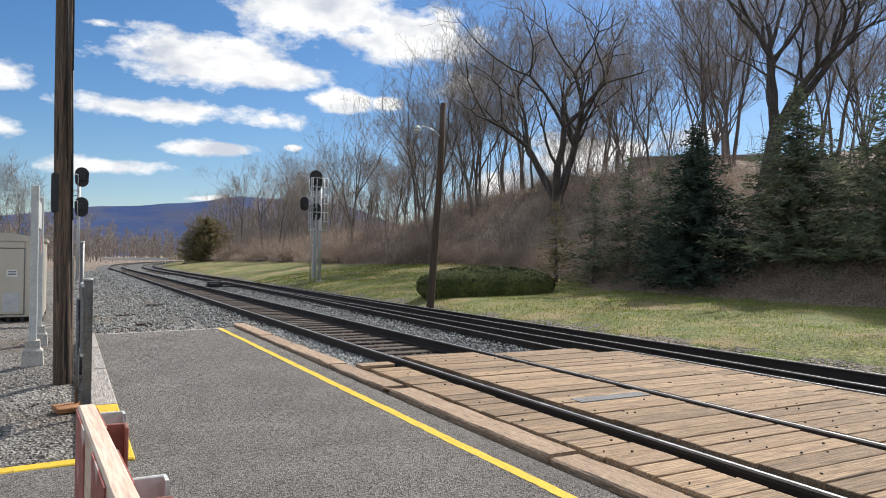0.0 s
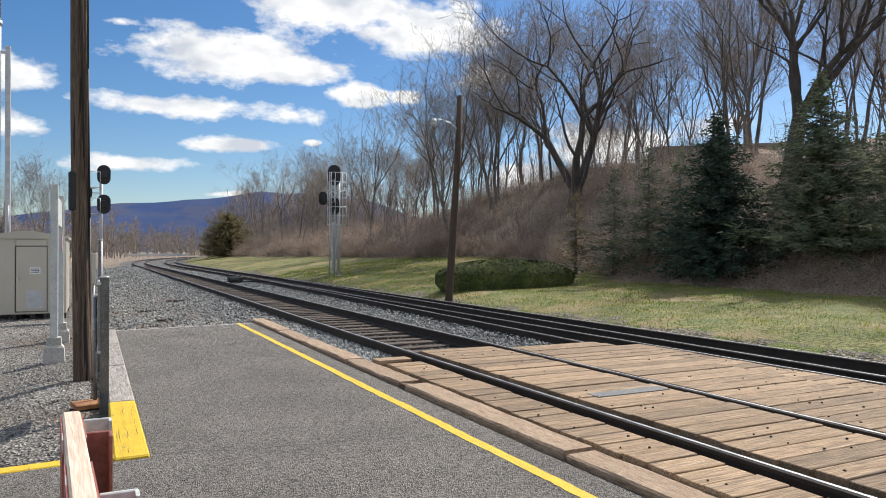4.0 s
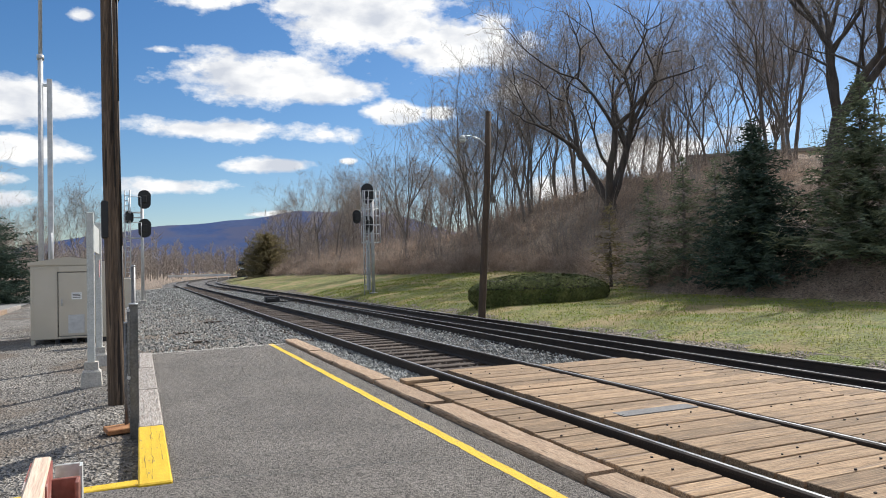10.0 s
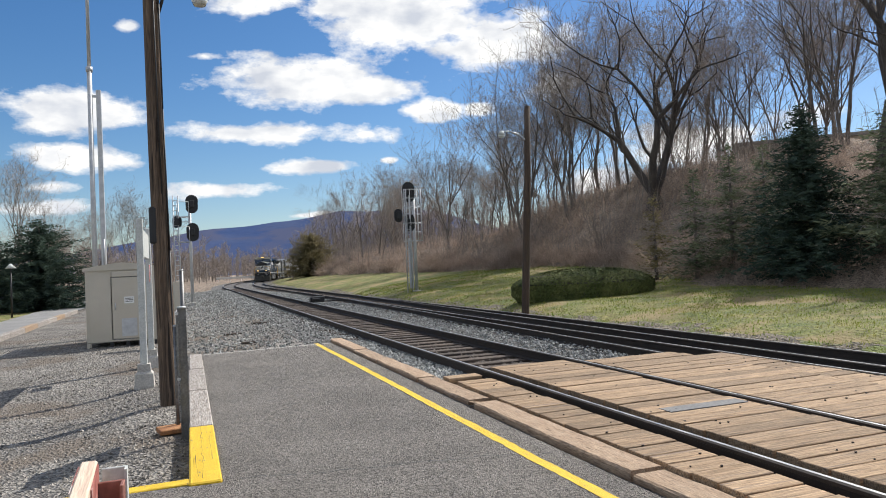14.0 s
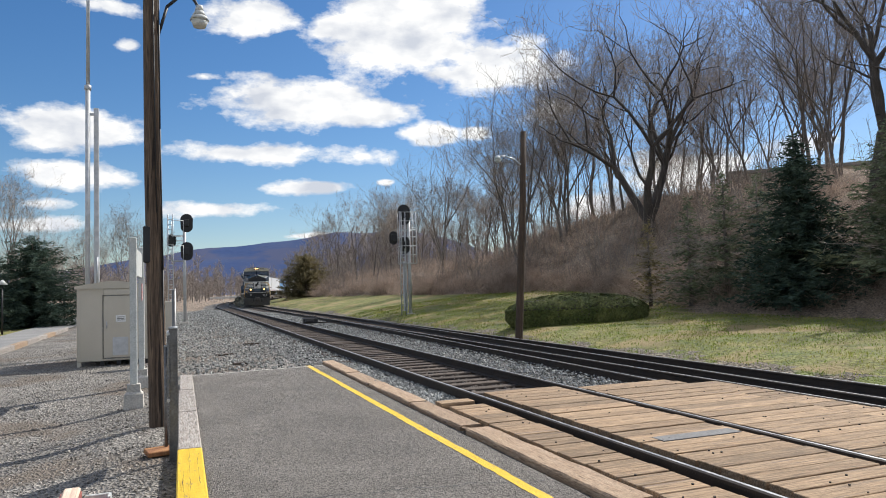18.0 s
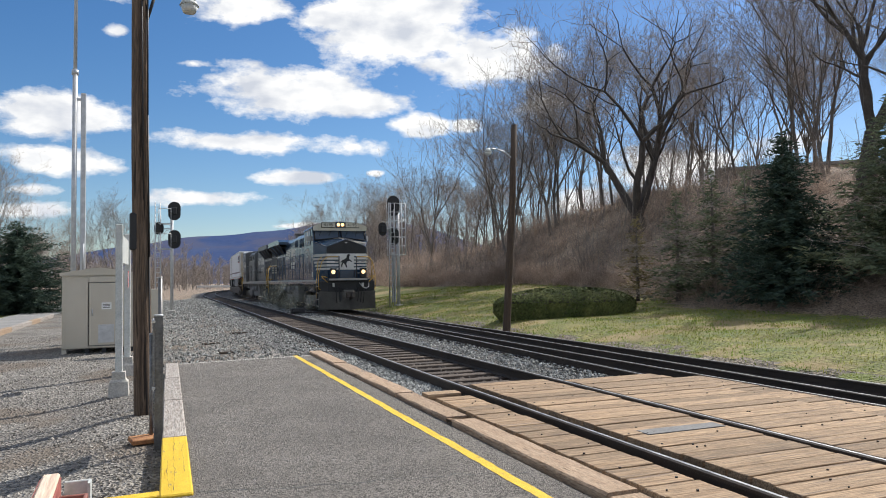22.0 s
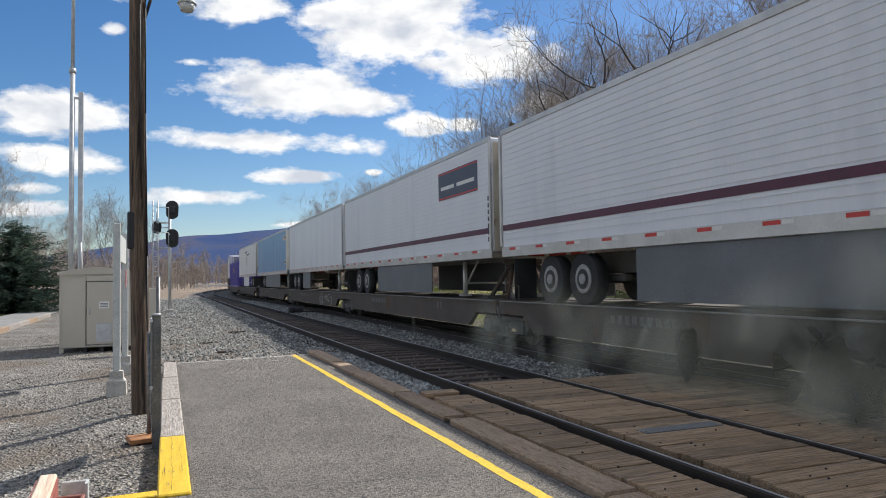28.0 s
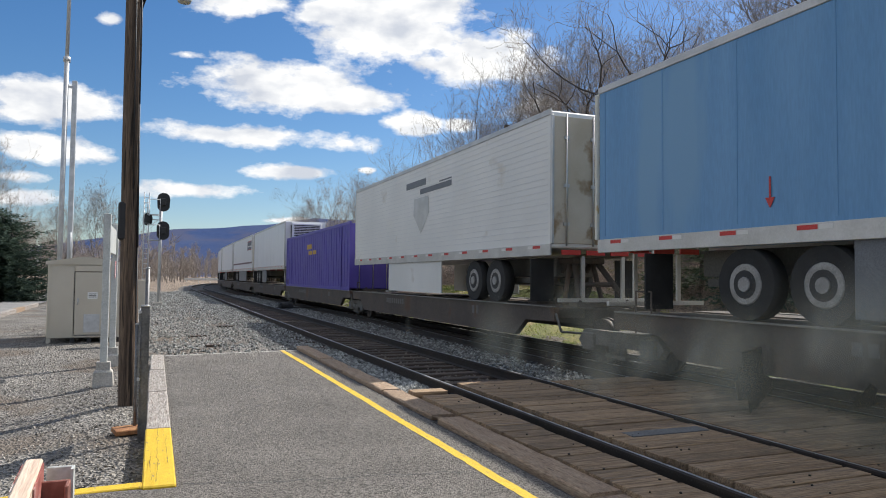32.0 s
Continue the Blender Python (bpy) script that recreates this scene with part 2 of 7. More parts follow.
M_DIRT = surface("stony_dirt", (0.15, 0.125, 0.092), (0.24, 0.205, 0.155), 0.8, 0.95, 0, 1.0, 22, relief=0.05, contrast=0.35, kind="cells", spots=(0.16, 0.19, 0.045), spot_scale=0.9, spot_at=0.57)
M_STONE = surface("ballast_stone", (0.175, 0.180, 0.170), (0.345, 0.345, 0.322), 3.0, 0.9, 0, 0.3, 90, island=0.62)
M_RAIL = surface("rail_side", (0.022, 0.017, 0.014), (0.04, 0.03, 0.024), 3, 0.75, 0.2, 0.3, 80)
M_HEAD = surface("rail_head", (0.38, 0.385, 0.39), (0.47, 0.475, 0.48), 6, 0.36, 0.6, 0.03, 90, spec=0.4)
M_TIE = surface("crosstie", (0.055, 0.040, 0.031), (0.105, 0.080, 0.063), 2, 0.9, 0, 0.7, 14, stretch=(1, 9, 9), per_object=0.3, relief=0.02)
M_DECK = surface("deck_plank", (0.245, 0.157, 0.086), (0.346, 0.243, 0.151), 1.6, 0.88, 0, 0.7, 8, stretch=(0.6, 11, 11), contrast=0.26, per_object=0.30, spots=(0.19, 0.135, 0.095), spot_scale=1.6, spot_at=0.60, relief=0.01)
M_CURB = surface("curb_timber", (0.30, 0.20, 0.125), (0.39, 0.285, 0.195), 2.5, 0.88, 0, 0.6, 12, stretch=(12, 1.4, 12), contrast=0.34, per_object=0.15, spots=(0.17, 0.11, 0.07), spot_scale=3, spot_at=0.62, relief=0.008)
M_GREYWOOD = surface("weathered_timber", (0.27, 0.235, 0.205), (0.40, 0.365, 0.33), 3, 0.9, 0, 0.9, 8, stretch=(12, 1.2, 12), contrast=0.34, spots=(0.16, 0.12, 0.10), spot_scale=4, spot_at=0.60, per_object=0.12)
M_YELLOW = surface("yellow_paint", (0.66, 0.42, 0.018), (0.76, 0.50, 0.03), 5, 0.7, 0, 0.5, 60, stretch=(4, 1, 4), spots=(0.34, 0.24, 0.10), spot_scale=7, spot_at=0.64)
M_POLE = surface("pole_wood", (0.075, 0.050, 0.034), (0.165, 0.115, 0.078), 2.2, 0.88, 0, 0.9, 14, stretch=(7, 7, 0.3), contrast=0.25, spots=(0.028, 0.020, 0.015), spot_scale=3.4, spot_at=0.55, relief=0.025)
M_POLE_DARK = surface("old_pole_wood", (0.06, 0.04, 0.028), (0.10, 0.068, 0.046), 2.5, 0.9, 0, 0.8, 16, stretch=(6, 6, 0.35), relief=0.02)
M_GALV = surface("galvanised_steel", (0.46, 0.47, 0.48), (0.58, 0.59, 0.60), 8, 0.5, 0.3, 0.05, 30)
M_SIGNPOST = surface("pale_painted_post", (0.50, 0.52, 0.50), (0.60, 0.61, 0.58), 5, 0.6, 0.0, 0.1, 50)
M_ALU = surface("aluminium_housing", (0.50, 0.455, 0.375), (0.60, 0.55, 0.465), 0.6, 0.42, 0.3, 0.02, 90)
M_NOTICE = surface("white_notice", (0.78, 0.78, 0.76), (0.84, 0.84, 0.82), 5, 0.6)
M_PENNANT = surface("red_pennant", (0.40, 0.05, 0.05), (0.48, 0.07, 0.06), 5, 0.7)
M_CONCRETE = surface("concrete", (0.42, 0.40, 0.36), (0.54, 0.51, 0.46), 4, 0.9, 0, 0.5, 40)
M_BLACK = surface("black_paint", (0.012, 0.012, 0.013), (0.022, 0.022, 0.024), 3, 0.55, 0, 0.05, 40)
M_RUST = surface("rusty_plate", (0.28, 0.12, 0.05), (0.42, 0.21, 0.09), 8, 0.9, 0, 0.5, 60)
M_GRASS = surface("grass", (0.105, 0.132, 0.022), (0.225, 0.200, 0.066), 0.9, 0.9, 0, 1.0, 14, contrast=0.22, spots=(0.28, 0.215, 0.095), spot_scale=0.35, spot_at=0.53, relief=0.08)
M_LITTER = surface("leaf_litter", (0.20, 0.148, 0.108), (0.34, 0.265, 0.20), 0.8, 0.95, 0, 0.9, 18, relief=0.08, kind="cells")
M_BARK = surface("bark", (0.115, 0.097, 0.083), (0.215, 0.184, 0.158), 2, 0.9, 0, 0.8, 18, stretch=(3, 3, 0.6), per_object=0.25, relief=0.03)
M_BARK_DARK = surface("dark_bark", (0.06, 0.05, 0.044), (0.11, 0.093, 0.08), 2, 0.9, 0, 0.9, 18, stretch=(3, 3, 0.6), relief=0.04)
M_TWIG = surface("twigs", (0.23, 0.192, 0.162), (0.38, 0.326, 0.28), 1, 0.85, 0, 0, 20, per_object=0.22)

M_BRUSH = leafy("brush_stems", (0.27, 0.202, 0.162), (0.47, 0.375, 0.305), 0.85, 0.42)
M_SPRUCE = leafy("spruce_needles", (0.048, 0.075, 0.060), (0.085, 0.118, 0.085), 0.95, 0.2)
M_PINE = leafy("pine_needles", (0.125, 0.160, 0.105), (0.235, 0.255, 0.155), 0.95, 0.32)
M_OLIVE = leafy("olive_needles", (0.17, 0.145, 0.075), (0.29, 0.24, 0.13), 0.85, 0.3)
M_HEDGE = leafy("hedge_leaves", (0.060, 0.080, 0.026), (0.15, 0.16, 0.06), 0.85, 0.06)
M_BLADE = leafy("grass_blades", (0.16, 0.25, 0.03), (0.33, 0.31, 0.08), 0.85, 0.35)
M_BEDSTONE = surface("grimy_ballast", (0.13, 0.105, 0.085), (0.23, 0.195, 0.16), 3.0, 0.9, 0, 0.3, 90, island=0.4)
M_STEEL = surface("dull_steel", (0.15, 0.15, 0.15), (0.24, 0.24, 0.24), 6, 0.5, 0.7, 0.1, 40)
# near-black for the shaded gaps beside the rails
M_GAP_SHADE = surface("flangeway_shade", (0.012, 0.012, 0.012), (0.022, 0.021, 0.020), 3, 0.9, 0, 0.3, 40, spec=0.2)
M_PLATE = surface("worn_steel_plate", (0.13, 0.13, 0.13), (0.18, 0.178, 0.175), 4, 0.8, 0.0, 0.2, 40)
M_ROAD = surface("side_road", (0.19, 0.185, 0.18), (0.25, 0.245, 0.235), 0.6, 0.9, 0, 0.4, 60)
# blue of the distance haze is put into the ridge's base colour
M_FAR = surface("hazed_mountain", (0.050, 0.080, 0.18), (0.072, 0.098, 0.185), 0.006, 1.0, 0, 0, 0.05, spots=(0.085, 0.098, 0.165), spot_scale=0.004, spot_at=0.52, spec=0.0)
M_GLASS = surface("dark_glass", (0.015, 0.018, 0.022), (0.02, 0.024, 0.03), 2, 0.08, 0, 0, 20)

# ---------------------------------------------------------------- mesh helpers


def part(name, bm, material, parent=None, label=""):
    """Link a bmesh as one mesh object, under parent if given."""
    me = bpy.data.meshes.new(name)
    bm.to_mesh(me)
    bm.free()
    for mm in (material if isinstance(material, (list, tuple)) else [material]):
        me.materials.append(mm)
    ob = new(name, me)
    if parent is not None:
        ob.parent = parent
    if label:
        ob["label"] = label
    return ob


def mesh_of(name, verts, faces, material, parent=None, smooth=False):
    me = bpy.data.meshes.new(name)
    me.from_pydata(verts, [], faces)
    me.materials.append(material)
    if smooth:
        me.polygons.foreach_set("use_smooth", [True] * len(me.polygons))
    ob = new(name, me)
    if parent is not None:
        ob.parent = parent
    return ob


def share(name, me, parent, m, label=""):
    ob = new(name, me)
    ob.parent = parent
    ob.matrix_basis = m
    if label:
        ob["label"] = label
    return ob


def thing(name, m=None, **tags):
    ob = new(name)
    if m is not None:
        ob.matrix_basis = m
    return tagged(ob, **tags)


def box(bm, x0, x1, y0, y1, z0, z1, bevel=0.0, mat_index=0):
    vs = [bm.verts.new(p) for p in ((x0, y0, z0), (x1, y0, z0), (x1, y1, z0), (x0, y1, z0), (x0, y0, z1), (x1, y0, z1), (x1, y1, z1), (x0, y1, z1))]
    fs = [bm.faces.new([vs[i] for i in q]) for q in ((3, 2, 1, 0), (4, 5, 6, 7), (0, 1, 5, 4), (1, 2, 6, 5), (2, 3, 7, 6), (3, 0, 4, 7))]
    for f in fs:
        f.material_index = mat_index
    if bevel:
        es = {e for f in fs for e in f.edges}
        r = bmesh.ops.bevel(bm, geom=list(es), offset=bevel, segments=1, affect="EDGES", profile=0.5)
        for f in r["faces"]:
            f.material_index = mat_index
    return bm


def rod(bm, a, b, r, r2=None, seg=8, caps=True, mat_index=0):
    a, b = Vector(a), Vector(b)
    r2 = r if r2 is None else r2
    d = (b - a).normalized()
    u = d.orthogonal().normalized()
    v = d.cross(u)
    ring = [[bm.verts.new(c + (u * math.cos(2 * math.pi * i / seg) + v * math.sin(2 * math.pi * i / seg)) * rr) for i in range(seg)] for c, rr in ((a, r), (b, r2))]
    for i in range(seg):
        f = bm.faces.new((ring[0][i], ring[0][(i + 1) % seg], ring[1][(i + 1) % seg], ring[1][i]))
        f.smooth, f.material_index = True, mat_index
    if caps:
        for f in (bm.faces.new(ring[0][::-1]), bm.faces.new(ring[1])):
            f.material_index = mat_index
    return bm


def pipe(bm, pts, r, seg=6):
    for a, b in zip(pts, pts[1:]):
        rod(bm, a, b, r, seg=seg)
    return bm


def disc(bm, c, axis, r, depth, seg=20, mat_index=0):
    c, axis = Vector(c), Vector(axis).normalized()
    return rod(bm, c - axis * depth / 2, c + axis * depth / 2, r, seg=seg, mat_index=mat_index)


def prism(bm, poly, y0, y1, mat_index=0):
    """A profile in x, z pushed from y0 to y1."""
    a = [bm.verts.new((x, y0, z)) for x, z in poly]
    b = [bm.verts.new((x, y1, z)) for x, z in poly]
    n = len(poly)
    fs = [bm.faces.new(a), bm.faces.new(b[::-1])]
    for i in range(n):
        fs.append(bm.faces.new((a[(i + 1) % n], a[i], b[i], b[(i + 1) % n])))
    for f in fs:
        f.material_index = mat_index
    bmesh.ops.recalc_face_normals(bm, faces=fs)
    return bm


def B():
    return bmesh.new()


def lettering(name, text, size, material, parent, m, depth=0.004, label=""):
    """Letters in the built-in font, as a mesh."""
    cu = bpy.data.curves.new(name, "FONT")
    cu.body, cu.size, cu.extrude, cu.align_x, cu.align_y = text, size, depth, "CENTER", "CENTER"
    cu.resolution_u = 2
    tmp = bpy.data.objects.new(name, cu)
    scene.collection.objects.link(tmp)
    me = bpy.data.meshes.new_from_object(tmp.evaluated_get(bpy.context.evaluated_depsgraph_get()))
    bpy.data.objects.remove(tmp)
    me.materials.clear()
    me.materials.append(material)
    ob = new(name, me)
    ob.parent = parent
    ob.matrix_basis = m
    if label:
        ob["label"] = label
    return ob

# ---------------------------------------------------------------- plan
RAIL_TOP, RAIL2_TOP = 0.12, 0.03
NEAR_C, FAR_C = 4.453, 8.60           # centre lines of the two tracks
GAUGE = 1.507                         # between rail head centres
BEND_S, BEND_R, BEND_X = 80.0, 400.0, 6.5


def on_line(s, off):
    """Place and heading at distance s along the line, off metres from the platform's edge."""
    if s <= BEND_S:
        return Vector((off, s, 0)), 0.0
    a = (s - BEND_S) / BEND_R
    r = BEND_R - (off - BEND_X)
    return Vector((BEND_X + BEND_R - r * math.cos(a), BEND_S + r * math.sin(a), 0)), a


def bend(y):
    """How far the line has swung to the right at y."""
    return 0.0 if y <= BEND_S else BEND_R - math.sqrt(max(1.0, BEND_R ** 2 - min(y - BEND_S, 300) ** 2))


def smooth(a, b, x):
    t = min(1, max(0, (x - a) / (b - a)))
    return t * t * (3 - 2 * t)


def bank_foot(y):
    """Width of the lawn between the track bed and the foot of the wooded bank."""
    return 9.3 + 2.4 * smooth(22, 30, y) - 2.4 * smooth(31, 50, y) - 2.6 * smooth(60, 120, y)


def ground_z(x, y):
    u = x - bend(y)
    lumps = 0.05 * noise.noise((x * 0.35, y * 0.35, 0)) + 0.02 * noise.noise((x * 1.3, y * 1.3, 3))
    if u < 2.2:                                         # gravel yard on the platform's side
        z = -0.17 - 0.05 * smooth(-2, -12, u) + lumps * 0.6
        if y > 60:
            z += 0.35 * smooth(60, 140, y) * smooth(1, -8, u)
        z -= 0.16 * smooth(-0.55, -2.0, u) * (1 - smooth(11.5, 16, y)) * smooth(4.5, 6, y)
        z += 0.14 * smooth(1.0, 2.2, u) * smooth(14, 17, y)
        return z
    if u < 10.3:                                        # track bed
        z = -0.10 - 0.09 * smooth(5.2, 7, u) + 0.07 * (1 - smooth(3.0, 3.6, u))
        if u > 9.6:
            z -= 0.02
        return z + lumps * 0.25
    d = u - 10.3
    foot = 0.0 + 0.16 * smooth(18, 42, y)
    start = bank_foot(y)
    bank = max(0.0, d - start)
    fall, rise = smooth(36, 62, y), 0.028 + foot * 0.55          # the bank dies away up the line
    z = -0.10 + 0.14 * smooth(0, 1.5, d) + min(d, start) * rise + bank * (rise + (0.03 - rise) * fall)
    z += min(bank * 0.55, 5.0 - 3.0 * fall + 0.02 * bank) * (0.8 + 0.2 * smooth(10, 40, y))
    return z + lumps * (1 + bank * 0.3)


def build_ground():
    ground = thing("ground", label="gravel yard, track bed, mown grass and wooded bank", category="ground", kind="structure")
    xs = [-900, -400, -180, -90, -50, -34, -24] + [-18 + 0.5 * i for i in range(34)] + [-1.0 + 0.25 * i for i in range(64)] + [15 + 0.5 * i for i in range(60)] + [45 + 1.5 * i for i in range(40)] + [110, 130, 170, 260, 500, 900]
    ys = [-120, -60, -30, -16] + [-10 + 0.5 * i for i in range(140)] + [60 + 1.5 * i for i in range(60)] + [152 + 6 * i for i in range(30)] + [345, 400, 500, 700, 1000, 1600]
    verts = [(x, y, ground_z(x, y)) for y in ys for x in xs]
    w = len(xs)
    faces, mats = [], []
    for j in range(len(ys) - 1):
        for i in range(w - 1):
            faces.append((j * w + i, j * w + i + 1, (j + 1) * w + i + 1, (j + 1) * w + i))
            cx, cy = (xs[i] + xs[i + 1]) / 2, (ys[j] + ys[j + 1]) / 2
            u = cx - bend(cy)
            wob = 0.35 * noise.noise((cx * 0.8, cy * 0.8, 5))
            start = 10.1 + bank_foot(cy)
            if u < -8.7 + wob * 0.5 and cy > 24:
                k = 2 if cy < 70 else 3
            elif u < 2.2:
                k = 0 if cy < 85 + 10 * wob else 3
            elif u < 10.2 + wob:
                k = 1
            elif u < 10.75 + 1.2 * wob:
                k = 4
            elif u < start + 2 * wob:
                k = 2
            else:
                k = 3
            mats.append(k)
    ob = mesh_of("terrain", verts, faces, M_GRAVEL, ground, True)
    for mm in (M_BALLAST, M_GRASS, M_LITTER, M_DIRT):
        ob.data.materials.append(mm)
    ob.data.polygons.foreach_set("material_index", mats)


build_ground()

# platform: asphalt slab, with the painted line and its timber edges
PLAT_END = 15.0


def slab_z(x, y):
    return 0.006 * noise.noise((x * 0.9, y * 0.9, 1)) + 0.002 * noise.noise((x * 5, y * 5, 1))


def build_platform():
    plat = thing("platform", label="asphalt platform with a yellow safety line", category="platform", kind="structure")
    verts, faces = [], []
    nx, ny = 14, 90
    for j in range(ny + 1):
        for i in range(nx + 1):
            f = i / nx
            end = PLAT_END + 0.35 * f
            x, y = 2.73 * f, -6 + (end + 6) * j / ny
            verts.append((x, y, slab_z(x, y)))
    w = nx + 1
    for j in range(ny):
        for i in range(nx):
            faces.append((j * w + i, j * w + i + 1, (j + 1) * w + i + 1, (j + 1) * w + i))
    n = len(verts)
    verts += [(0, PLAT_END, -0.3), (2.73, PLAT_END + 0.35, -0.3)]
    faces.append((ny * w, ny * w + nx, n + 1, n))
    mesh_of("slab", verts, faces, M_ASPHALT, plat, True)
    # pale concrete nosing at the platform's end
    bm = B()
    box(bm, 0.0, 2.75, 0.0, 0.07, -0.2, 0.004, 0.006)
    ob = part("end_nosing", bm, M_CONCRETE, plat, "pale concrete nosing at the end")
    ob.matrix_basis = Matrix.Translation((0, PLAT_END + 0.003, 0)) @ Matrix.Rotation(math.atan2(0.35, 2.73), 4, "Z")
    # asphalt beside the platform, where the painted bar lies
    bm = B()
    bmesh.ops.create_grid(bm, x_segments=24, y_segments=50, size=1)
    for v in bm.verts:
        x, y = -2.0 + v.co.x * 2.0, -0.47 + v.co.y * 6.0
        v.co = (x, y, slab_z(x, y))
    part("apron", bm, M_ASPHALT, plat)
    line = B()
    pts = [(2.42 + 0.012 * noise.noise((i * 0.1, 0, 9)), -6 + i * 0.0625) for i in range(345)]
    rows = []
    for x, y in pts:
        w0, w1 = (0.010 * noise.noise((y * 3.1, k, 0)) + 0.009 * noise.noise((y * 17, k, 3)) for k in (4, 8))
        rows.append((line.verts.new((x - 0.05 + w0, y, slab_z(x, y) + 0.0035)), line.verts.new((x + 0.05 + w1, y, slab_z(x, y) + 0.0035))))
    for (a, b), (c, d) in zip(rows, rows[1:]):
        line.faces.new((a, b, d, c))
    part("safety_line", line, M_YELLOW, plat, "chipped yellow paint line")
    crack = B()
    prev = None
    for i in range(61):
        x = 0.05 + 2.6 * i / 60
        y = 5.56 - 0.2 * x + 0.10 * noise.noise((x * 2.2, 3, 0)) + 0.05 * noise.noise((x * 9, 1, 0))
        wd = 0.006 + 0.004 * noise.noise((x * 5, 7, 0))
        cur = (crack.verts.new((x, y - wd, slab_z(x, y) + 0.002)), crack.verts.new((x, y + wd, slab_z(x, y) + 0.002)))
        if prev:
            crack.faces.new((prev[0], cur[0], cur[1], prev[1]))
        prev = cur
    part("crack", crack, M_BLACK, plat)
    bar = B()
    box(bar, -1.55, -0.245, 5.56, 5.70, -0.12, 0.012, 0.008)
    ob = part("painted_bar", bar, M_YELLOW, plat, "yellow painted timber bar")
    ob.matrix_basis = Matrix.Translation((-0.24, 5.62, 0)) @ Matrix.Rotation(radians(4), 4, "Z") @ Matrix.Translation((0.24, -5.62, 0))
    rng = random.Random(4)
    for i, (y0, y1, mm, name) in enumerate(((5.5, 7.68, M_YELLOW, "painted_timber"), (7.69, 10.2, M_GREYWOOD, "edge_timber"), (10.22, 12.6, M_GREYWOOD, "edge_timber"), (12.62, 15.0, M_GREYWOOD, "edge_timber"))):
        bm = B()
        box(bm, -0.245 + rng.uniform(-.01, .01), -0.004, y0, y1, -0.22, 0.03 + rng.uniform(-.008, .008), 0.012)
        part(name, bm, mm, plat)
    for y0, y1 in ((-6.0, -3.5), (-3.49, -0.9), (-0.89, 1.5), (1.51, 4.1), (4.11, 7.16), (7.36, 9.3), (9.31, 11.6), (11.61, 13.4), (13.41, 16.0)):
        bm = B()
        x0, x1, top = 2.80 + rng.uniform(-.012, .012), 3.085 + rng.uniform(-.012, .012), 0.040 + rng.uniform(-.012, .012)
        n = 10
        rows = []
        for i in range(n + 1):
            y = y0 + 0.008 + (y1 - y0 - 0.016) * i / n
            a, b, c = (0.010 * noise.noise((y * 2.3, k, y0)) for k in (1, 5, 9))
            rows.append([bm.verts.new(p) for p in ((x0 + a, y, -0.16), (x0 + a, y, top - 0.016), (x0 + a + 0.016, y, top + c), (x1 + b - 0.016, y, top + c), (x1 + b, y, top - 0.016), (x1 + b, y, -0.16))])
        for p, q in zip(rows, rows[1:]):
            for i in range(5):
                bm.faces.new((p[i], p[i + 1], q[i + 1], q[i]))
        bm.faces.new(rows[0])
        bm.faces.new(rows[-1][::-1])
        bmesh.ops.recalc_face_normals(bm, faces=bm.faces[:])
        part("curb_timber", bm, M_CURB, plat, "worn brown kerb timber")
    bm = B()
    vs = [bm.verts.new(p) for p in ((2.81, 7.165, 0.03), (2.93, 7.165, 0.035), (2.90, 7.24, 0.01), (2.96, 7.30, -0.02), (2.88, 7.355, 0.02), (2.80, 7.355, 0.03))]
    f = bm.faces.new(vs)
    bmesh.ops.solidify(bm, geom=[f], thickness=0.12)
    part("broken_end", bm, M_CURB, plat, "splintered end of the kerb timber")
    for x0, y0, y1, seed in ((-0.14, 5.55, 7.6, 1), (-0.06, 6.1, 7.3, 2), (-0.19, 5.6, 6.6, 3), (-0.12, 7.75, 10.0, 4), (-0.19, 7.8, 9.1, 5), (-0.05, 8.4, 10.1, 6), (-0.13, 10.3, 12.4, 7), (-0.1, 12.7, 14.8, 8)):
        bm = B()
        prev = None
        for i in range(41):
            y = y0 + (y1 - y0) * i / 40
            x = x0 + 0.020 * noise.noise((y * 1.7, seed, 0)) + 0.012 * noise.noise((y * 7, seed, 2))
            w = max(0.0006, 0.0035 * (noise.noise((y * 3.0, seed, 5)) + 0.35))
            cur = (bm.verts.new((x - w, y, 0.0415)), bm.verts.new((x + w, y, 0.0415)))
            if prev:
                bm.faces.new((prev[0], prev[1], cur[1], cur[0]))
            prev = cur
        part("split", bm, M_BLACK, plat, "dark split along the timber")


build_platform()


def rail_mesh(path, top, s_from, s_to, step):
    """A rail with foot, web and head along path(s); head top at height top."""
    prof = [(-0.07, -0.17), (-0.07, -0.158), (-0.012, -0.135), (-0.010, -0.045), (-0.036, -0.034), (-0.036, -0.010), (-0.015, 0.0), (0.015, 0.0), (0.036, -0.010), (0.036, -0.034), (0.010, -0.045), (0.012, -0.135), (0.07, -0.158), (0.07, -0.17)]
    n = len(prof)
    verts, faces, mats = [], [], []
    k = 0
    s = s_from
    while s <= s_to + 1e-6:
        p, a = path(s)
        side = Vector((math.cos(a), -math.sin(a), 0))
        for px, pz in prof:
            q = p + side * px
            verts.append((q.x, q.y, top + pz))
        if k:
            for i in range(n - 1):
                faces.append(((k - 1) * n + i, (k - 1) * n + i + 1, k * n + i + 1, k * n + i))
                mats.append(1 if i in (6,) else 0)
        k += 1
        s += step if s < 90 else step * 3
    return verts, faces, mats


